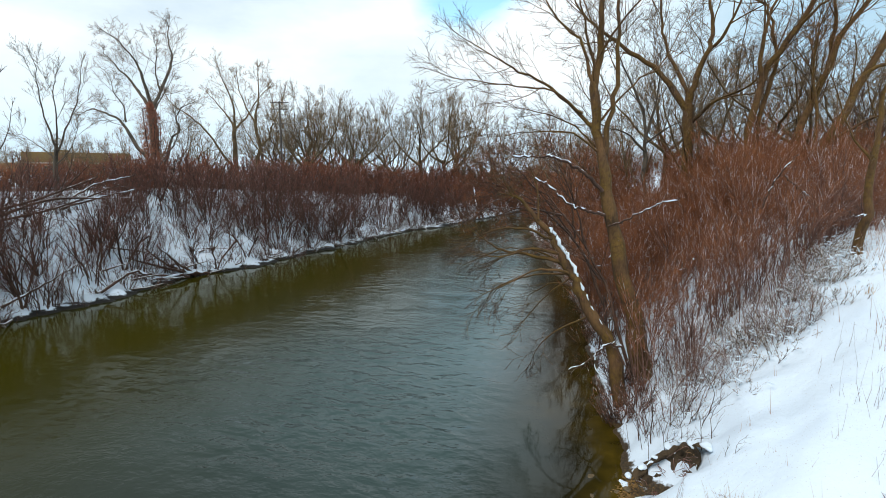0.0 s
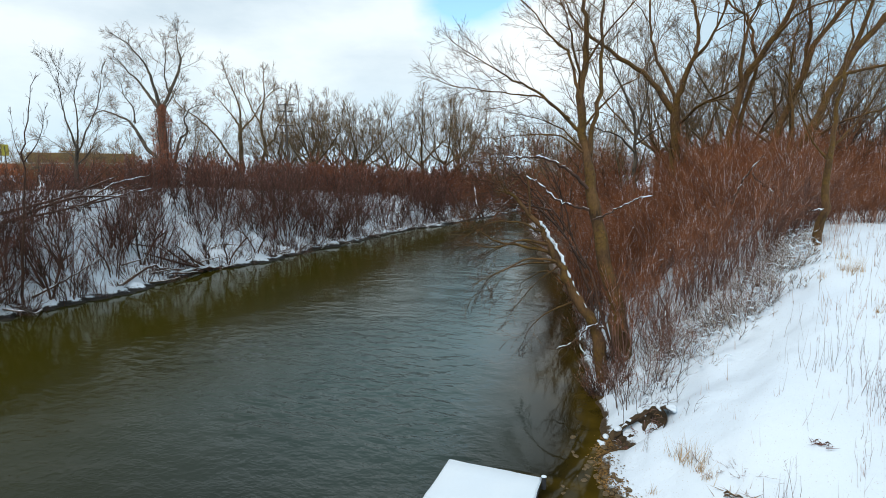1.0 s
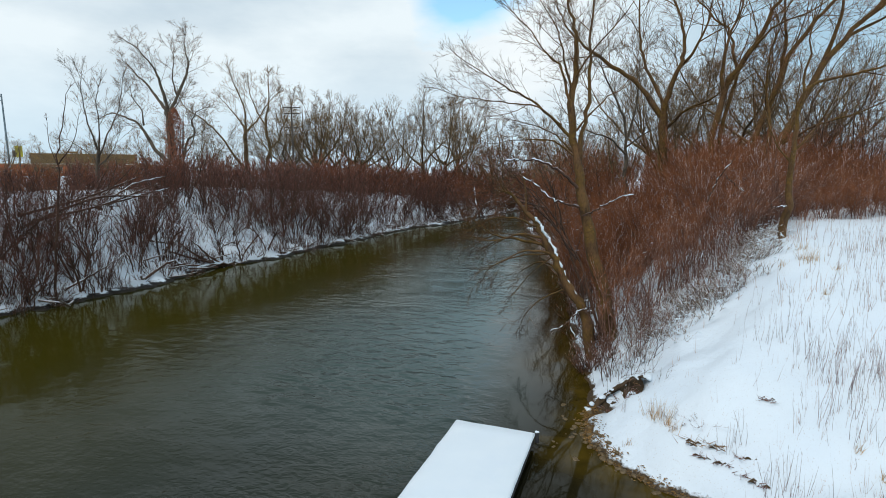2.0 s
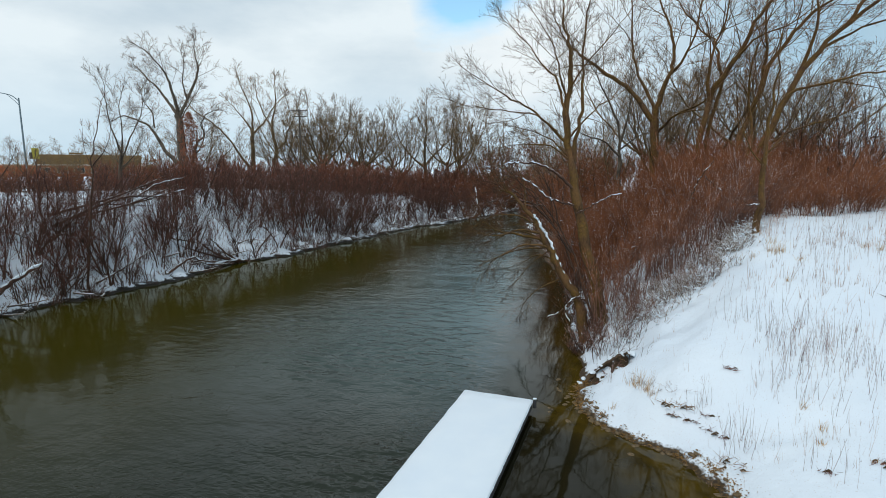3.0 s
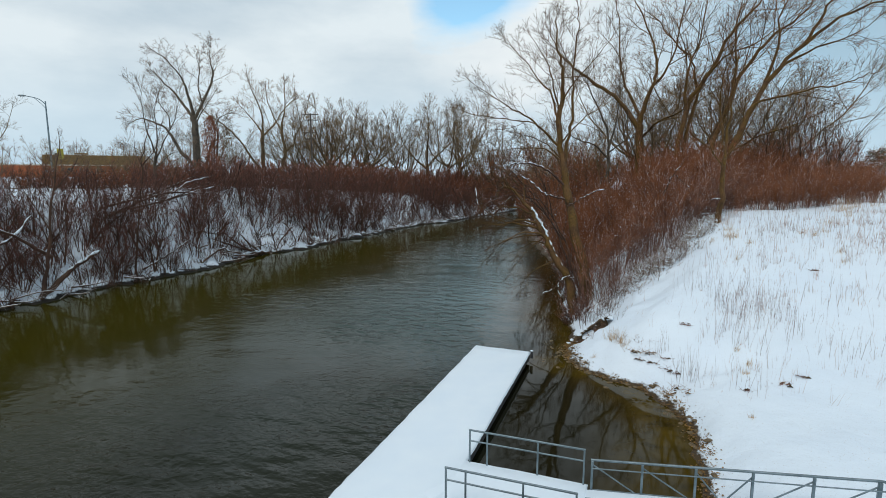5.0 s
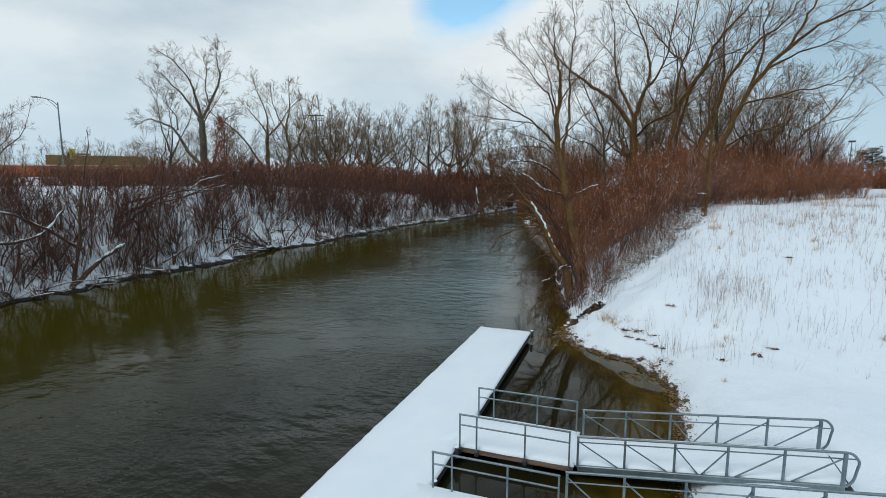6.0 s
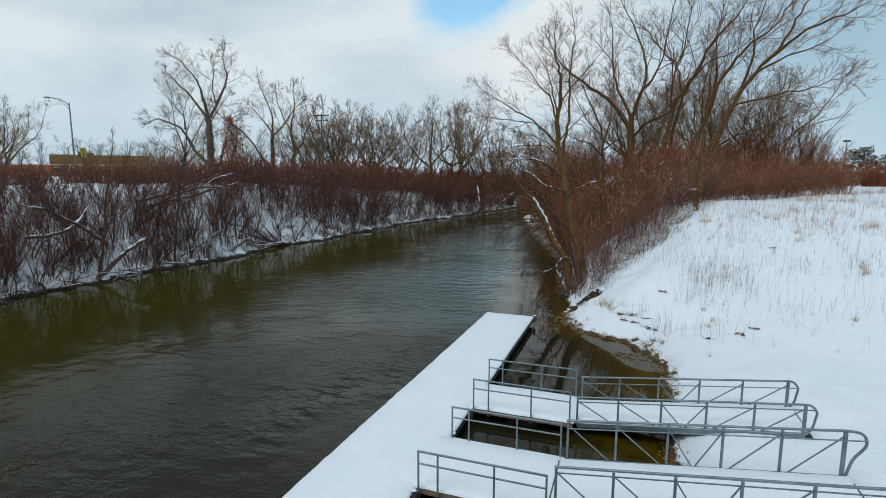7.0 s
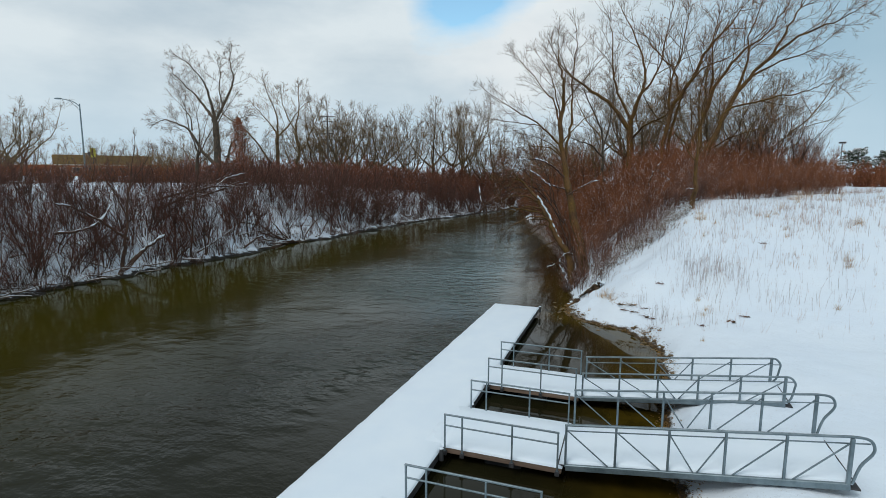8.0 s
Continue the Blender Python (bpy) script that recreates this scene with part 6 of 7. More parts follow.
# ---------------------------------------------------------------- dry grass, stones, litter
def grass_field():
    tb = Tubes()
    rng = np.random.default_rng(44)

    def tuft(x, y, n, h, r):
        z = float(land(x, y))
        a, d = rng.uniform(0, 6.28, n), r * rng.random(n) ** 0.7
        foot = np.stack([x + np.cos(a) * d, y + np.sin(a) * d, np.full(n, z - 0.05)], 1)
        hh = h * rng.uniform(0.35, 1.15, n)
        lean = rng.normal(size=(n, 2)) * 0.17
        tb.spikes(foot, foot + np.stack([lean[:, 0] * hh, lean[:, 1] * hh, hh], 1), rng.uniform(0.0025, 0.0055, n) * (1.55 if y > 3 else 1.0))

    for cx, cy, n in [(9.6, 2.2, 46), (8.4, 0.4, 26), (9.0, -1.6, 22), (10.6, -2.4, 14), (9.2, 6.8, 34), (10.6, 3.8, 26), (13.5, 4.0, 44), (15.5, 8, 80), (12, 9.5, 60), (16.5, 10.2, 90), (14, 10.4, 80), (14.4, 7.2, 44), (20, 11.5, 70), (13.2, -1.0, 24), (18.3, 7.6, 70), (16.6, 3.6, 44), (22, 8, 60), (11.3, 6.0, 40), (18, 14, 70), (7.0, -1.4, 10), (6.7, -2.9, 14), (3.4, 1.7, 6), (3.9, 0.6, 8)]:
        for _ in range(int(n * 0.8)):
            tuft(cx + rng.normal() * 0.9, cy + rng.normal() * 0.7, int(rng.integers(1, 5)), rng.choice([0.35, 0.5, 0.7, 1.05]), 0.14)
    for _ in range(420):
        x, y = rng.uniform(3.5, 26), rng.uniform(-3.8, 16)
        if y < brushline(x) + 0.3 and x > np.interp(y, [-5, -3, 2, 5], [7.3, 6.6, 2.6, 2.6]):
            tuft(x, y, int(rng.integers(1, 4)), rng.uniform(0.2, 0.75), 0.1)
    for _ in range(360):
        gx = rng.uniform(9.2, 34)
        tuft(gx, float(brushline(gx)) - 0.6 + rng.normal() * 1.0, 5, rng.uniform(0.4, 1.0), 0.3)
    return tagged(link("dry_grass", tb.mesh("dry_grass"), M_GRASS), "thin dry straw-coloured grass stalks poking through snow", "grass", kind="stuff")


grass_field()


def stone_mesh(seed):
    rng = np.random.default_rng(seed)
    bm = bmesh.new()
    bmesh.ops.create_icosphere(bm, subdivisions=2, radius=1.0)
    off = rng.normal(size=3) * 5
    for v in bm.verts:
        n = noise.noise(Vector(v.co * 0.9) + Vector(off)) * 0.45
        v.co = Vector((v.co.x * (1.15 + n), v.co.y * (0.85 + n), v.co.z * (0.5 + n * 0.5)))
    me = bpy.data.meshes.new("stone")
    bm.to_mesh(me)
    bm.free()
    me.materials.append(M_STONE)
    me.polygons.foreach_set("use_smooth", [True] * len(me.polygons))
    return me


stones = [stone_mesh(60 + k) for k in range(5)]
rng = np.random.default_rng(61)
for k in range(120):
    y = rng.uniform(-8.5, 3.6) if k < 70 else rng.uniform(-1.6, 2.6)
    x = float(np.interp(y, RIGHT_Y, RIGHT_X)) - abs(rng.normal()) * (0.75 if y > -2 else 0.3) + 0.15
    s = rng.uniform(0.04, 0.125)
    ob = new("stone", stones[int(rng.integers(5))])
    ob.matrix_basis = Matrix.LocRotScale((x, y, max(float(land(x, y)), -0.03) + s * 0.1), Euler((0, 0, rng.uniform(0, 6))), (s, s, s))
    tagged(ob, "rounded wet brown stone at the water's edge", "stone", "stones along the inlet")

leaves = Tubes()
for k in range(3400):
    y = rng.uniform(-20, 4) if k < 2400 else rng.uniform(-3, 4)
    x = float(np.interp(y, RIGHT_Y, RIGHT_X)) + rng.normal() * 0.16 - 0.06
    z = max(0.012, float(land(x, y)) + 0.012)
    a, s = rng.uniform(0, 6.28), rng.uniform(0.02, 0.055)
    c, d = math.cos(a) * s, math.sin(a) * s
    t = rng.uniform(0, 0.03)
    leaves.v.append(np.array([(x - c, y - d, z), (x + d * 0.6, y - c * 0.6, z + t), (x + c, y + d, z + 0.008), (x - d * 0.6, y + c * 0.6, z + t)]))
    leaves.f.append(np.array([[0, 1, 2, 3]]) + leaves.n)
    leaves.n += 4
tagged(link("leaf_litter", leaves.mesh("leaf_litter"), M_LEAF), "brown fallen leaves washed along the shore", "leaf litter", kind="stuff")


for k, (x, y, s) in enumerate(((4.9, -0.5, 0.3), (5.5, -0.75, 0.35), (6.0, -1.0, 0.4), (6.3, -1.3, 0.3), (5.0, -0.22, 0.55), (5.35, -0.35, 0.6), (4.75, -0.15, 0.5), (6.15, -2.3, 0.5), (6.48, -2.25, 0.6), (6.72, -2.7, 0.5), (5.98, -0.63, 0.3), (6.75, 0.95, 0.35), (3.35, 3.6, 0.45), (3.0, 2.6, 0.3), (2.2, 2.4, 0.3), (9.9, -2.5, 0.3), (10.6, -2.0, 0.25), (8.6, -3.2, 0.25), (12.8, 5.5, 0.25))):
    r2 = np.random.default_rng(700 + k)
    tb = Tubes()
    n = 26
    foot = r2.normal(size=(n, 3)) * np.array((0.40, 0.22, 0.02)) * s
    d = r2.normal(size=(n, 3)) * np.array((0.65, 0.5, 0.3)) + np.array((0, 0, 0.35))
    tb.spikes(foot, foot + d * (s * r2.uniform(0.2, 0.8, (n, 1))), r2.uniform(0.006, 0.016, n))
    ob = thing("dead_weed", "low clump of brown dead weeds poking through snow", "weed", (x, y, float(land(x, y)) + 0.02), "dead weeds on the snow")
    tagged(link("stalk_clump", tb.mesh("stalk_clump"), M_TWIG_TAN if s > 0.42 else M_TWIG_DARK, ob), "brittle brown stalks", kind="stuff")
    for _ in range(3):
        p = r2.normal(size=3) * np.array((0.4, 0.25, 0.0)) * s
        clod = Tubes()
        clod.tube(np.array([p - (0.09, 0, 0.02), p + (0, 0.02, 0.03), p + (0.1, 0.01, -0.02)]), np.array((0.015, 0.04, 0.015)) * r2.uniform(0.4, 1.0), 6)
        link("clod", clod.mesh("clod"), M_SOIL, ob, "dark clod of earth")


def weed_field():
    """Tall thin weed stalks in loose patches over the snow."""
    tb = Tubes()
    rng = np.random.default_rng(91)
    for cx, cy, n, w in ((8.9, 3.8, 40, 0.7), (9.9, 2.7, 60, 0.8), (9.3, 1.8, 70, 0.8), (10.3, 1.5, 50, 0.8), (8.9, 2.6, 50, 0.6), (8.1, 0.5, 26, 0.5), (9.2, -0.4, 16, 0.5), (6.9, -1.9, 22, 0.35), (6.5, -1.4, 12, 0.3), (12.5, -0.4, 30, 0.7),
                         (16.6, 3.5, 40, 1.2), (15.3, 0.4, 24, 1.0), (8.4, 5.6, 26, 0.8), (10.6, 6.8, 40, 1.2), (7.0, 3.6, 16, 0.6), (13.0, 3.0, 30, 1.2), (15.5, 7.5, 60, 1.5), (19.0, 8.5, 70, 1.8), (12.6, 8.6, 46, 1.3), (11.5, 10.6, 50, 1.2), (18.0, 12.5, 70, 2.0), (8.6, -3.0, 14, 0.4), (5.75, -0.5, 12, 0.14), (2.6, 1.7, 4, 0.15)):
        for _ in range(n):
            x, y = cx + rng.normal() * w, cy + rng.normal() * w * 0.8
            if y > float(brushline(x)) + 0.5:
                continue
            z = float(land(x, y)) - 0.05
            h = rng.uniform(0.35, 1.25)
            a = np.array((x, y, z))
            b = a + np.array((rng.normal() * 0.12, rng.normal() * 0.12, 1.0)) * h
            r = rng.uniform(0.003, 0.0062)
            tb.tube(np.array([a, (a + b) / 2 + rng.normal(size=3) * 0.025, b]), (r, r * 0.8, r * 0.4), 3)
            m = int(rng.integers(0, 4))
            if m:
                u = rng.uniform(0.5, 0.95, (m, 1))
                foot = a + (b - a) * u
                tb.spikes(foot, foot + rng.normal(size=(m, 3)) * np.array((0.07, 0.07, 0.03)) * h + np.array((0, 0, 0.13 * h)), r * 0.8)
    tagged(link("weed_stalk", tb.mesh("weed_stalk"), M_STALK), "tall thin grey-purple weed stalks standing in the snow", "weeds", kind="stuff")


weed_field()


def straw_tuft(x, y, s, seed):
    rng = np.random.default_rng(seed)
    tb = Tubes()
    n = 26
    foot = rng.normal(size=(n, 3)) * np.array((0.17, 0.13, 0.0)) * s - np.array((0, 0, 0.05))
    d = rng.normal(size=(n, 3)) * np.array((0.30, 0.30, 0.0)) + np.array((0, 0, 1.0))
    tb.spikes(foot, foot + d * (s * rng.uniform(0.25, 1.0, (n, 1))), rng.uniform(0.004, 0.008, n))
    ob = link("grass_tuft", tb.mesh("grass_tuft"), M_STRAW)
    ob.location = (x, y, float(land(x, y)))
    tagged(ob, "straw-coloured tuft of dry grass in the snow", "grass tuft", "grass tufts on the field")


for k, (x, y, s) in enumerate(((9.57, 8.5, 1.0), (9.75, 8.8, 0.8), (9.4, 8.8, 0.7), (8.64, 8.6, 0.5), (13.6, 9.0, 0.6), (14.2, 9.4, 0.7), (13.1, 9.3, 0.5), (8.99, -1.2, 0.45), (8.64, -0.45, 0.5), (2.95, 0.32, 0.4), (3.78, 0.88, 0.95), (4.0, 0.74, 0.85), (4.28, 0.25, 0.55), (3.6, 1.1, 0.8), (4.1, 0.5, 0.45), (8.79, -1.97, 0.35), (8.44, -5.2, 0.35), (9.9, -2.5, 0.3), (9.54, 6.2, 0.45), (14.2, 6.3, 0.55), (16.5, 3.1, 0.7), (15.0, -0.6, 0.5), (10.4, 8.0, 0.5), (16.0, 12.0, 0.7), (19.0, 14.0, 0.7), (22.0, 15.0, 0.8), (16.8, 16.4, 1.0), (17.3, 17.0, 1.1), (17.9, 18.0, 1.2), (18.6, 18.6, 1.1), (19.6, 19.0, 1.0), (14.7, 10.7, 0.8), (18.3, 7.9, 0.9), (18.6, 8.1, 0.7), (16.6, 3.7, 0.7), (9.56, 9.9, 0.9), (14.3, 7.1, 0.6), (21.0, 19.6, 1.0))):
    straw_tuft(x, y, s, 820 + k)


def eroded_bank():
    """A washed-out hollow in the corner of the bank: bare earth, hanging roots and a ragged lip of snow."""
    rng = np.random.default_rng(31)
    t = thing("eroded_bank", "undercut bare brown soil in the bank corner", "soil bank", (2.5, 3.8, 0.0))
    turns = np.radians(np.linspace(172, 2, 34))
    rim = np.stack([-0.05 + 0.90 * np.cos(turns), -0.60 + 0.74 * np.sin(turns), 0 * turns], 1)
    out = np.stack([-np.cos(turns), -np.sin(turns), 0 * turns], 1)
    tops = np.array([float(land(2.5 + p[0] - 0.30 * o[0], 3.8 + p[1] - 0.30 * o[1])) + 0.05 for p, o in zip(rim, out)])
    bm = bmesh.new()
    grid = []
    for d, z in ((0.30, -0.10), (0.16, 0.2), (0.04, 0.5), (-0.02, 0.78), (0.09, 1.0), (-0.22, 1.0)):
        grid.append([bm.verts.new(Vector(p + o * d + (0, 0, z * top))) for p, o, top in zip(rim, out, tops)])
    for a, b in zip(grid, grid[1:]):
        for k in range(len(rim) - 1):
            bm.faces.new((a[k], a[k + 1], b[k + 1], b[k]))
    bmesh.ops.subdivide_edges(bm, edges=bm.edges[:], cuts=1, use_grid_fill=True)
    bm.normal_update()
    for v in bm.verts:
        v.co += v.normal * (noise.noise(v.co * 3.1) * 0.13 + noise.noise(v.co * 9) * 0.05)
    part("soil", bm, M_SOIL, t, "crumbling brown earth face", True)
    for k in range(8):
        m = int(2 + 29 * k / 7)
        bm = bmesh.new()
        size = (rng.uniform(0.14, 0.26), rng.uniform(0.10, 0.15), rng.uniform(0.035, 0.06))
        bmesh.ops.create_icosphere(bm, subdivisions=3, radius=1.0, matrix=Matrix.LocRotScale(Vector(rim[m] - out[m] * rng.uniform(0.10, 0.24) + (0, 0, tops[m] + 0.03)), Euler((0, 0, rng.uniform(0, 3))), size))
        for v in bm.verts:
            v.co += v.normal * (noise.noise(v.co * 5 + Vector((k, 3, 0))) * 0.08 + noise.noise(v.co * 13) * 0.03)
        part("snow_lip", bm, M_SNOW, t, "overhanging lump of snow", True)
    for k in range(16):
        m = int(rng.integers(2, 32))
        a, o = rim[m] + (0, 0, tops[m] * rng.uniform(0.5, 0.95)), out[m]
        root = Tubes()
        root.tube(spline([a, a + o * 0.16 + (rng.normal() * 0.12, 0, rng.uniform(-0.05, 0.10)), a + o * rng.uniform(0.2, 0.4) + (rng.normal() * 0.2, 0, rng.uniform(-0.42, 0.0))], 4), np.linspace(rng.uniform(0.008, 0.018), 0.005, 9), 5)
        link("root", root.mesh("root"), M_STEM_WARM, t, "thin bare root")


eroded_bank()


def log(label, a, b, r, seed, kids=5, bark=None):
    rng = np.random.default_rng(seed)
    a, b = np.array(a, float), np.array(b, float)
    t = thing("fallen_branch", label, "branch", tuple(a), "fallen branches on the banks")
    mid = (b - a) * 0.5 + rng.normal(size=3) * 0.12 * np.linalg.norm(b - a) * 0.5
    path = spline([(0, 0, 0), mid, b - a], 6)
    tb = Tubes()
    tb.tube(path, np.linspace(r, r * 0.35, len(path)), 7)
    sprout(tb, tb, rng, path, r, r * 0.35, 1, kids, np.linalg.norm(b - a) * 0.35, 0.8, 0.15, 0.3, 0.01, 4)
    link("branch", tb.mesh("branch"), bark or M_BARK_SNOW, t)
    return t


rng = np.random.default_rng(77)
for k in range(100):
    y = -12 + 92 * rng.random() ** 1.3
    xl = float(np.interp(y, LEFT_Y, LEFT_X))
    x = xl - 5.0 * rng.random() ** 2
    a = (x, y, float(land(x, y)) + 0.12)
    L = rng.uniform(1.2, 3.8)
    an = rng.uniform(-0.9, 1.2)
    bx, by = x + math.cos(an) * L * 0.8, y + math.sin(an) * L
    log("fallen dead branch with snow along its top", a, (bx, by, max(0.05, float(land(bx, by))) + rng.uniform(0.15, 1.3)), rng.uniform(0.05, 0.11), 300 + k)
for k, (a, b, r) in enumerate((((-40.5, 9.5, 5.8), (-37.5, 17.5, 8.6), 0.13), ((-40, 10.2, 5.4), (-36.6, 18.6, 8.0), 0.12), ((-39.5, 9, 5.0), (-36, 17, 7.0), 0.13), ((-34.2, 23.0, 0.2), (-36.5, 18.5, 2.2), 0.14), ((-34.3, 22.6, 0.2), (-37.2, 20.8, 2.6), 0.13), ((-34.0, 22.2, 0.15), (-35.2, 17.5, 1.2), 0.12),
                            ((-27.2, 77, 0.3), (-30.5, 78, 6.0), 0.22), ((-25.5, 84, 0.3), (-29, 86, 5.0), 0.2), ((-26, 80, 0.3), (-22, 86, 4.0), 0.18))):
    log("fallen bare trunk with snow along its top on the far bank", a, b, r, 360 + k, 6, M_STEM)
for k, (label, pts, r0, r1, snow) in enumerate((
        ("thick leaning log with deep snow on its upper end", [(-34.6, 0.0, 0.1), (-34.3, 1.4, 1.3), (-34.2, 2.7, 2.25), (-34.1, 4.4, 3.0)], 0.22, 0.15, 0.2),
        ("crooked dead limb with snow along it", [(-35.2, -4.4, 4.0), (-35.0, -2.4, 4.1), (-35.0, -0.9, 4.7), (-34.9, 0.2, 6.0)], 0.12, 0.05, 0.13),
        ("crooked dead limb with snow along it", [(-34.6, 1.2, 3.0), (-34.8, -0.6, 4.4), (-34.9, -2.9, 5.8), (-35.2, -4.4, 6.3)], 0.13, 0.05, 0.12),
        ("driftwood whitened with snow at the water's edge", [(-34.1, 23.0, 0.1), (-34.2, 21.3, 1.4), (-34.4, 19.8, 2.9)], 0.13, 0.07, 0.16),
        ("driftwood whitened with snow at the water's edge", [(-34.0, 23.4, 0.15), (-34.0, 21.6, 0.8), (-34.3, 20.6, 2.2)], 0.12, 0.06, 0.15),
        ("driftwood whitened with snow at the water's edge", [(-33.9, 24.2, 0.1), (-33.9, 22.0, 0.45), (-34.1, 18.3, 0.5)], 0.12, 0.06, 0.15),
        ("driftwood whitened with snow at the water's edge", [(-34.2, 14.2, 0.4), (-34.0, 16.9, 1.5), (-33.9, 18.0, 1.1)], 0.13, 0.07, 0.17),
        ("leaning dead stem with snow along its back", [(-34.3, 8.2, 0.9), (-34.0, 10.6, 1.9), (-34.0, 12.9, 2.8)], 0.09, 0.05, 0.10),
        ("broken limb with snow high on the far bank", [(-39.6, 16.6, 6.9), (-40.0, 19.0, 7.9), (-40.0, 22.9, 8.7)], 0.10, 0.04, 0.11),
        ("broken limb with snow high on the far bank", [(-39.6, 16.0, 6.2), (-40.0, 19.5, 6.9), (-40.0, 22.8, 7.4)], 0.10, 0.04, 0.11),
        ("leaning dead stem with snow along its back", [(-25.6, 82.0, 0.3), (-27.0, 84.0, 3.4), (-28.0, 86.0, 6.4)], 0.2, 0.1, 0.2),
        ("leaning dead stem with snow along its back", [(-24.0, 88.0, 0.3), (-22.5, 90.0, 2.6), (-20.5, 93.0, 4.6)], 0.2, 0.1, 0.2))):
    bough(label, pts, r0, r1, 60 + k, snow)


# ---------------------------------------------------------------- far things
def spruce(name, label, x, y, h, needle, seed):
    rng = np.random.default_rng(seed)
    t = thing(name, label, "conifer", (x, y, float(land(x, y)) - 0.1))
    tr = Tubes()
    tr.tube(np.array([(0, 0, 0), (0, 0, h * 0.5), (0, 0, h)]), (0.16, 0.1, 0.02), 6)
    link("trunk", tr.mesh("trunk"), M_BARK, t)
    fo, tiers = Tubes(), 16
    for k in range(tiers):
        z = h * (0.08 + 0.9 * k / tiers)
        R = (h * 0.26) * (1 - k / tiers) ** 0.85 + 0.1
        for j in range(int(11 + 6 * (1 - k / tiers))):
            a = rng.uniform(0, 6.28)
            L = R * rng.uniform(0.7, 1.15)
            d = np.array((math.cos(a), math.sin(a), -0.18))
            p = np.array([(0, 0, z), d * L * 0.5 + (0, 0, z), d * L + (0, 0, z + L * 0.12)])
            fo.tube(p, (0.05, 0.16, 0.02), 4)
            for s in range(5):
                u = 0.3 + 0.7 * rng.random()
                q = p[0] + (p[2] - p[0]) * u
                d2 = unit(d + rng.normal(size=3) * 0.55)
                fo.tube(np.array([q, q + d2 * 0.28 * L, q + d2 * 0.5 * L]), (0.06, 0.09, 0.01), 4)
    link("foliage", fo.mesh("foliage"), needle, t, "needled boughs")


spruce("spruce", "small dark green spruce among bare trees", -63, 102, 10.0, M_NEEDLE, 4)
def pine(label, x, y, h, R, seed):
    """A round-headed pine with a bare lower trunk and snow on its boughs."""
    rng = np.random.default_rng(seed)
    t = thing("pine", label, "conifer", (x, y, float(land(x, y)) - 0.1))
    tr, fo = Tubes(), Tubes()
    tr.tube(spline([(0, 0, 0), (0.15, 0.1, h * 0.5), (0, 0, h * 0.92)], 4), np.linspace(0.22, 0.05, 9), 7)
    for k in range(46):
        u = rng.random() ** 0.8
        z = h * (0.40 + 0.55 * u)
        L = R * math.sqrt(max(0.05, 1 - (u * 1.0) ** 2)) * rng.uniform(0.6, 1.1)
        a = rng.uniform(0, 6.28)
        end = np.array((math.cos(a) * L, math.sin(a) * L, z + L * rng.uniform(0.0, 0.3)))
        tr.tube(np.array([(0, 0, z), (end[0] * 0.5, end[1] * 0.5, z + L * 0.03), end]), (0.06, 0.04, 0.015), 4)
        for s in range(9):
            c = end * np.array((1, 1, 0)) * rng.uniform(0.45, 1.05) + np.array((0, 0, end[2])) + rng.normal(size=3) * np.array((0.28, 0.28, 0.14))
            n = 16
            d = rng.normal(size=(n, 3)) * np.array((1, 1, 0.6)) + np.array((0, 0, 0.25))
            d /= np.linalg.norm(d, axis=1)[:, None]
            fo.spikes(np.repeat(c[None], n, 0), c + d * rng.uniform(0.22, 0.5, (n, 1)), 0.055)
    link("trunk", tr.mesh("trunk"), M_BARK, t)
    link("foliage", fo.mesh("foliage"), M_NEEDLE_SNOW, t, "needled boughs dusted with snow")


pine("round-headed dark green pine dusted with snow beyond the hedge", 42.6, 82.5, 6.3, 3.1, 5)
pine("broad dark green pine dusted with snow beyond the hedge", 46.8, 80.5, 6.0, 2.9, 6)


def lathe_pole(h, r0, r1, sides=10):
    tb = Tubes()
    tb.tube(np.array([(0, 0, -0.3), (0, 0, h * 0.5), (0, 0, h)]), (r0, (r0 + r1) / 2, r1), sides)
    return tb


def street_lamp(x, y, top):
    z = float(land(x, y))
    t = thing("street_lamp", "tall grey steel street lamp with a long curved arm", "street lamp", (x, y, z))
    h = top - z
    link("pole", lathe_pole(h, 0.17, 0.10).mesh("pole"), M_STEEL, t)
    ux, uy = -0.78, -0.62
    tb = Tubes()
    tb.tube(spline([(0, 0, h - 0.5), (ux * 1.0, uy * 1.0, h + 0.35), (ux * 2.8, uy * 2.8, h + 0.75)], 5), np.full(11, 0.07), 7)
    tb.tube(spline([(0, 0, h - 1.2), (ux * 0.7, uy * 0.7, h - 0.35), (ux * 1.5, uy * 1.5, h + 0.45)], 4), np.full(9, 0.045), 6)
    link("arm", tb.mesh("arm"), M_STEEL, t)
    bm = bmesh.new()
    bmesh.ops.create_icosphere(bm, subdivisions=2, radius=1, matrix=Matrix.LocRotScale((ux * 3.2, uy * 3.2, h + 0.76), Euler((0, 0, math.atan2(uy, ux))), (0.62, 0.24, 0.16)))
    part("lamp_head", bm, M_STEEL, t, "flat grey lamp head", True)
    return t


street_lamp(-89.1, 38.4, 20.8)


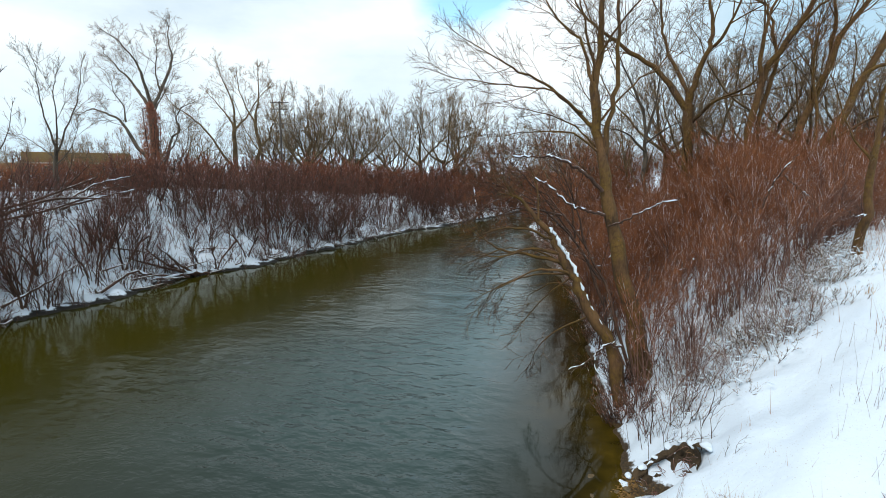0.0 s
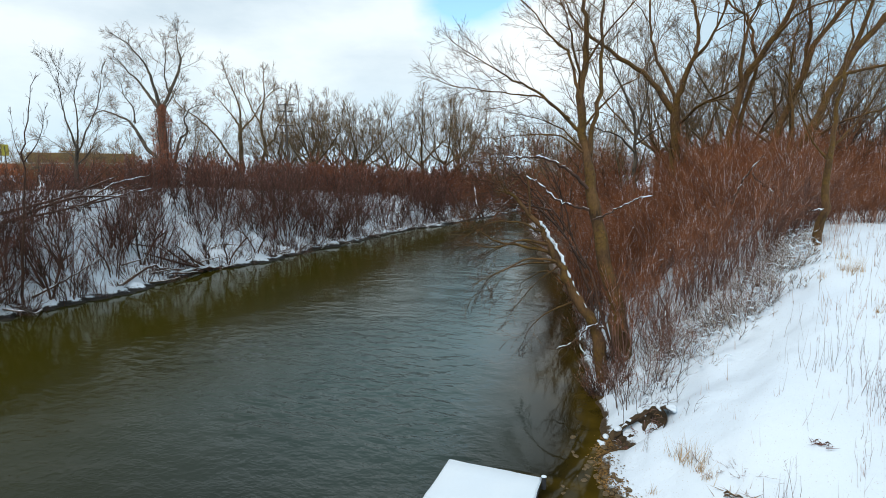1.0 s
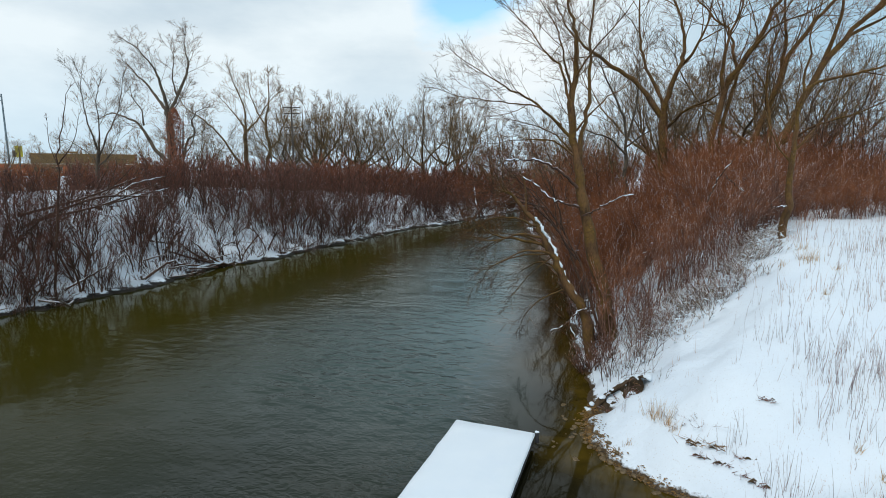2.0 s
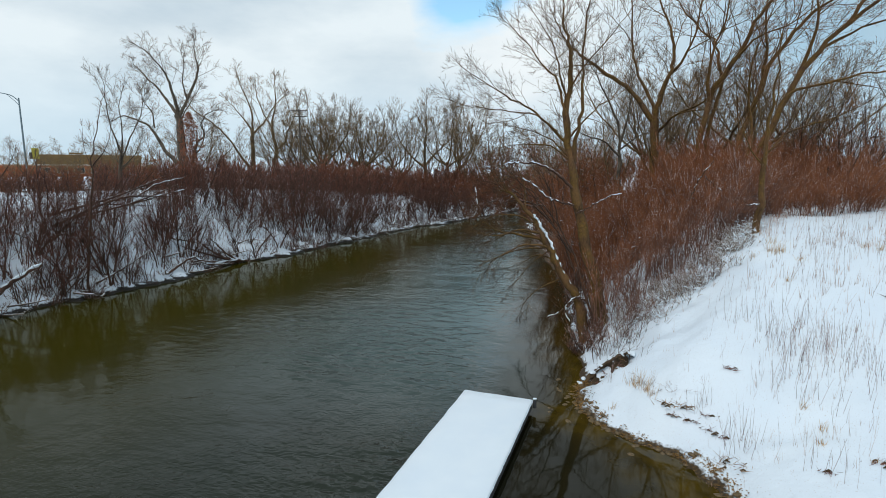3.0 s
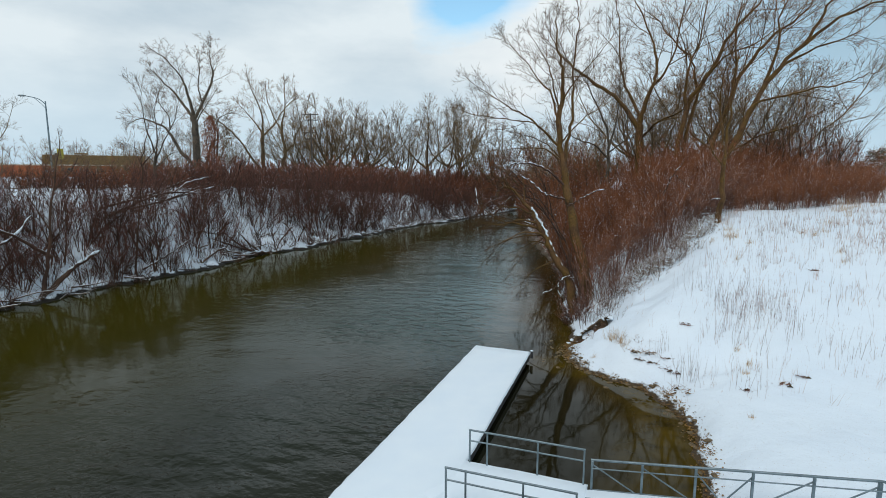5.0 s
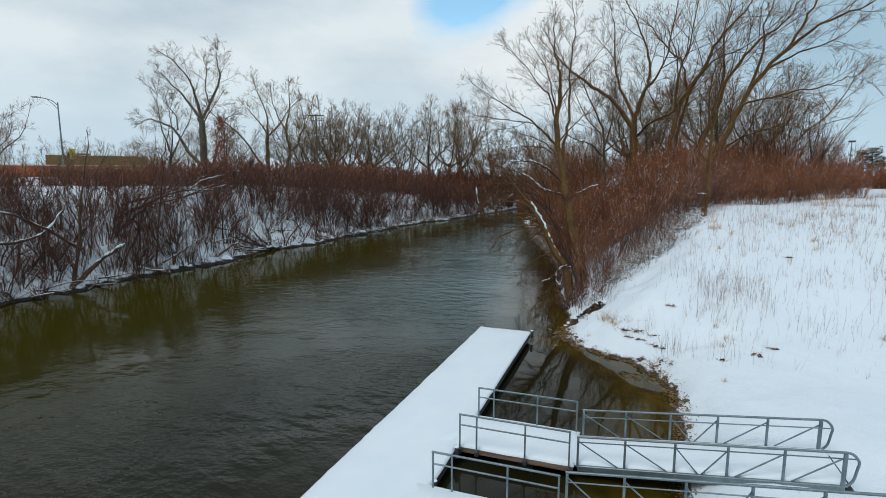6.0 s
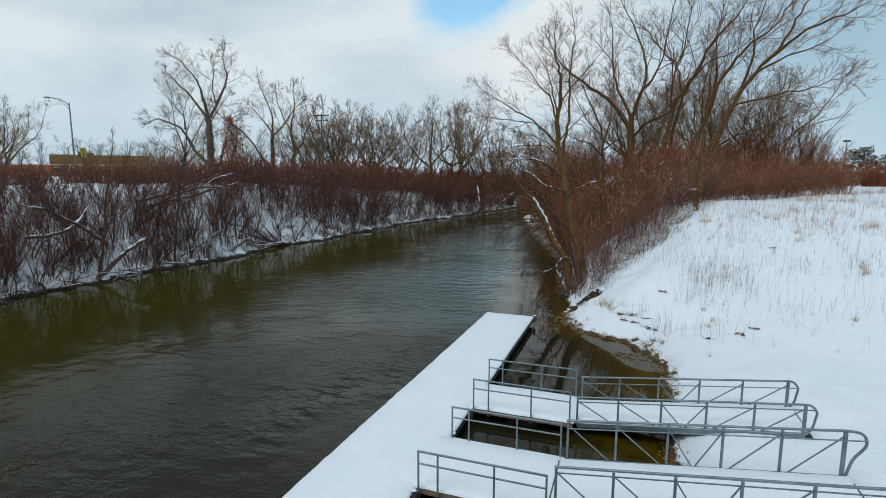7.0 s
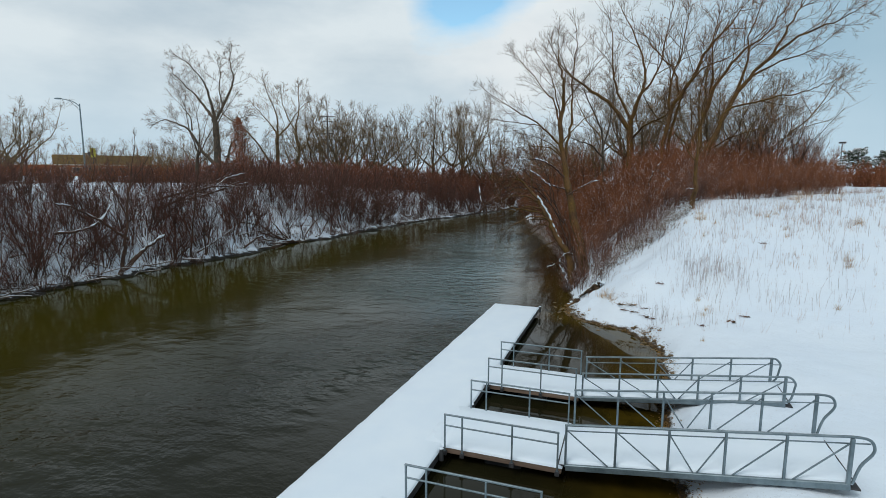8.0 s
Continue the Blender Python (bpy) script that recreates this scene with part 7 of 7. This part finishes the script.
def traffic_sign(x, y):
    z = float(land(x, y))
    t = thing("road_sign", "yellow road sign on a dark post beside the road", "sign", (x, y, z))
    link("post", lathe_pole(5.8, 0.09, 0.08, 8).mesh("post"), M_FASCIA, t)
    part("panel", box(bmesh.new(), -0.05, -0.55, 4.4, 0.05, 0.55, 6.1, 0.02), M_YELLOW, t, "plain yellow panel")
    part("housing", box(bmesh.new(), -0.2, -0.85, 4.4, 0.2, -0.57, 5.4, 0.04), M_FASCIA, t, "dark box")


traffic_sign(-87.9, 39.2)


def field_light(x, y, top):
    z = float(land(x, y))
    t = thing("parking_light", "tall grey parking lot light with twin flat heads", "light pole", (x, y, z))
    link("pole", lathe_pole(top - z, 0.16, 0.12).mesh("pole"), M_STEEL, t)
    for s in (-1, 1):
        part("lamp_head", box(bmesh.new(), s * 0.42 - 0.38, -0.35, top - z - 0.1, s * 0.42 + 0.38, 0.35, top - z + 0.35, 0.06), M_FASCIA, t, "flat dark lamp head")


field_light(59.4, 145, 17.4)


def utility_pole(x, y, top):
    z = float(land(x, y))
    h = top - z
    t = thing("utility_pole", "weathered wooden utility pole with four crossarms", "utility pole", (x, y, z))
    link("pole", lathe_pole(h, 0.17, 0.12).mesh("pole"), M_POLE, t)
    for dz, w in ((0.25, 1.35), (1.15, 1.15), (3.2, 1.1), (4.2, 0.95)):
        arm = part("crossarm", bar(bmesh.new(), (-w * 0.94, -w * 0.34, h - dz), (w * 0.94, w * 0.34, h - dz), 0.11, 0.14), M_POLE, t)
        for u in (-0.9, -0.5, 0.5, 0.9):
            bm = bmesh.new()
            bmesh.ops.create_cone(bm, cap_ends=True, segments=8, radius1=0.06, radius2=0.04, depth=0.2, matrix=pose(w * 0.94 * u, w * 0.34 * u, h - dz + 0.16))
            part("insulator", bm, M_PALE, arm, "pale ceramic insulator")
    return t


utility_pole(-47.1, 53.0, 18.9)


def store():
    """Large low building far beyond the road: ochre upper band, orange-red walls."""
    t = thing("store_building", "long low building with ochre upper band and orange-red walls", "building", (-266, 180, 7.4))
    t.rotation_euler = (0, 0, math.atan2(35, 25))
    part("wall", box(bmesh.new(), -31, -14, -0.5, 29, 14, 5.4), M_BRICK, t)
    part("parapet", box(bmesh.new(), -22, -14.3, 5.4, 22, 14.3, 10.2, 0.1), M_OCHRE, t, "ochre metal band")
    part("cornice", box(bmesh.new(), -31.2, -14.5, 4.9, 29.2, 14.5, 5.5, 0.05), M_PALE, t, "pale trim")
    part("roof", box(bmesh.new(), -21.5, -13.8, 10.2, 21.5, 13.8, 10.45), M_SNOW, t, "snow-covered flat roof")
    part("rooftop_unit", box(bmesh.new(), -9, -4, 10.4, -3, 2, 11.6, 0.08), M_OCHRE, t)
    for k in range(8):
        x = -28 + k * 6.9
        w = part("window", box(bmesh.new(), x, -14.12, 0.9, x + 4.4, -13.9, 3.9, 0.04), M_PALE, t, "shop window in a pale frame")
        part("pane", box(bmesh.new(), x + 0.2, -14.17, 1.1, x + 4.2, -14.13, 3.7), M_GLASS, w)
    return t


store()
wall = thing("low_building", "low orange-red building beyond the road", "building", (-296, 128, 7.4))
wall.rotation_euler = (0, 0, -0.62)
part("wall", box(bmesh.new(), -14, -26, -0.5, 14, 38, 4.9), M_BRICK, wall)
part("roof_edge", box(bmesh.new(), -14.3, -26.3, 4.9, 14.3, 38.3, 5.4, 0.05), M_PALE, wall, "pale roof edge")
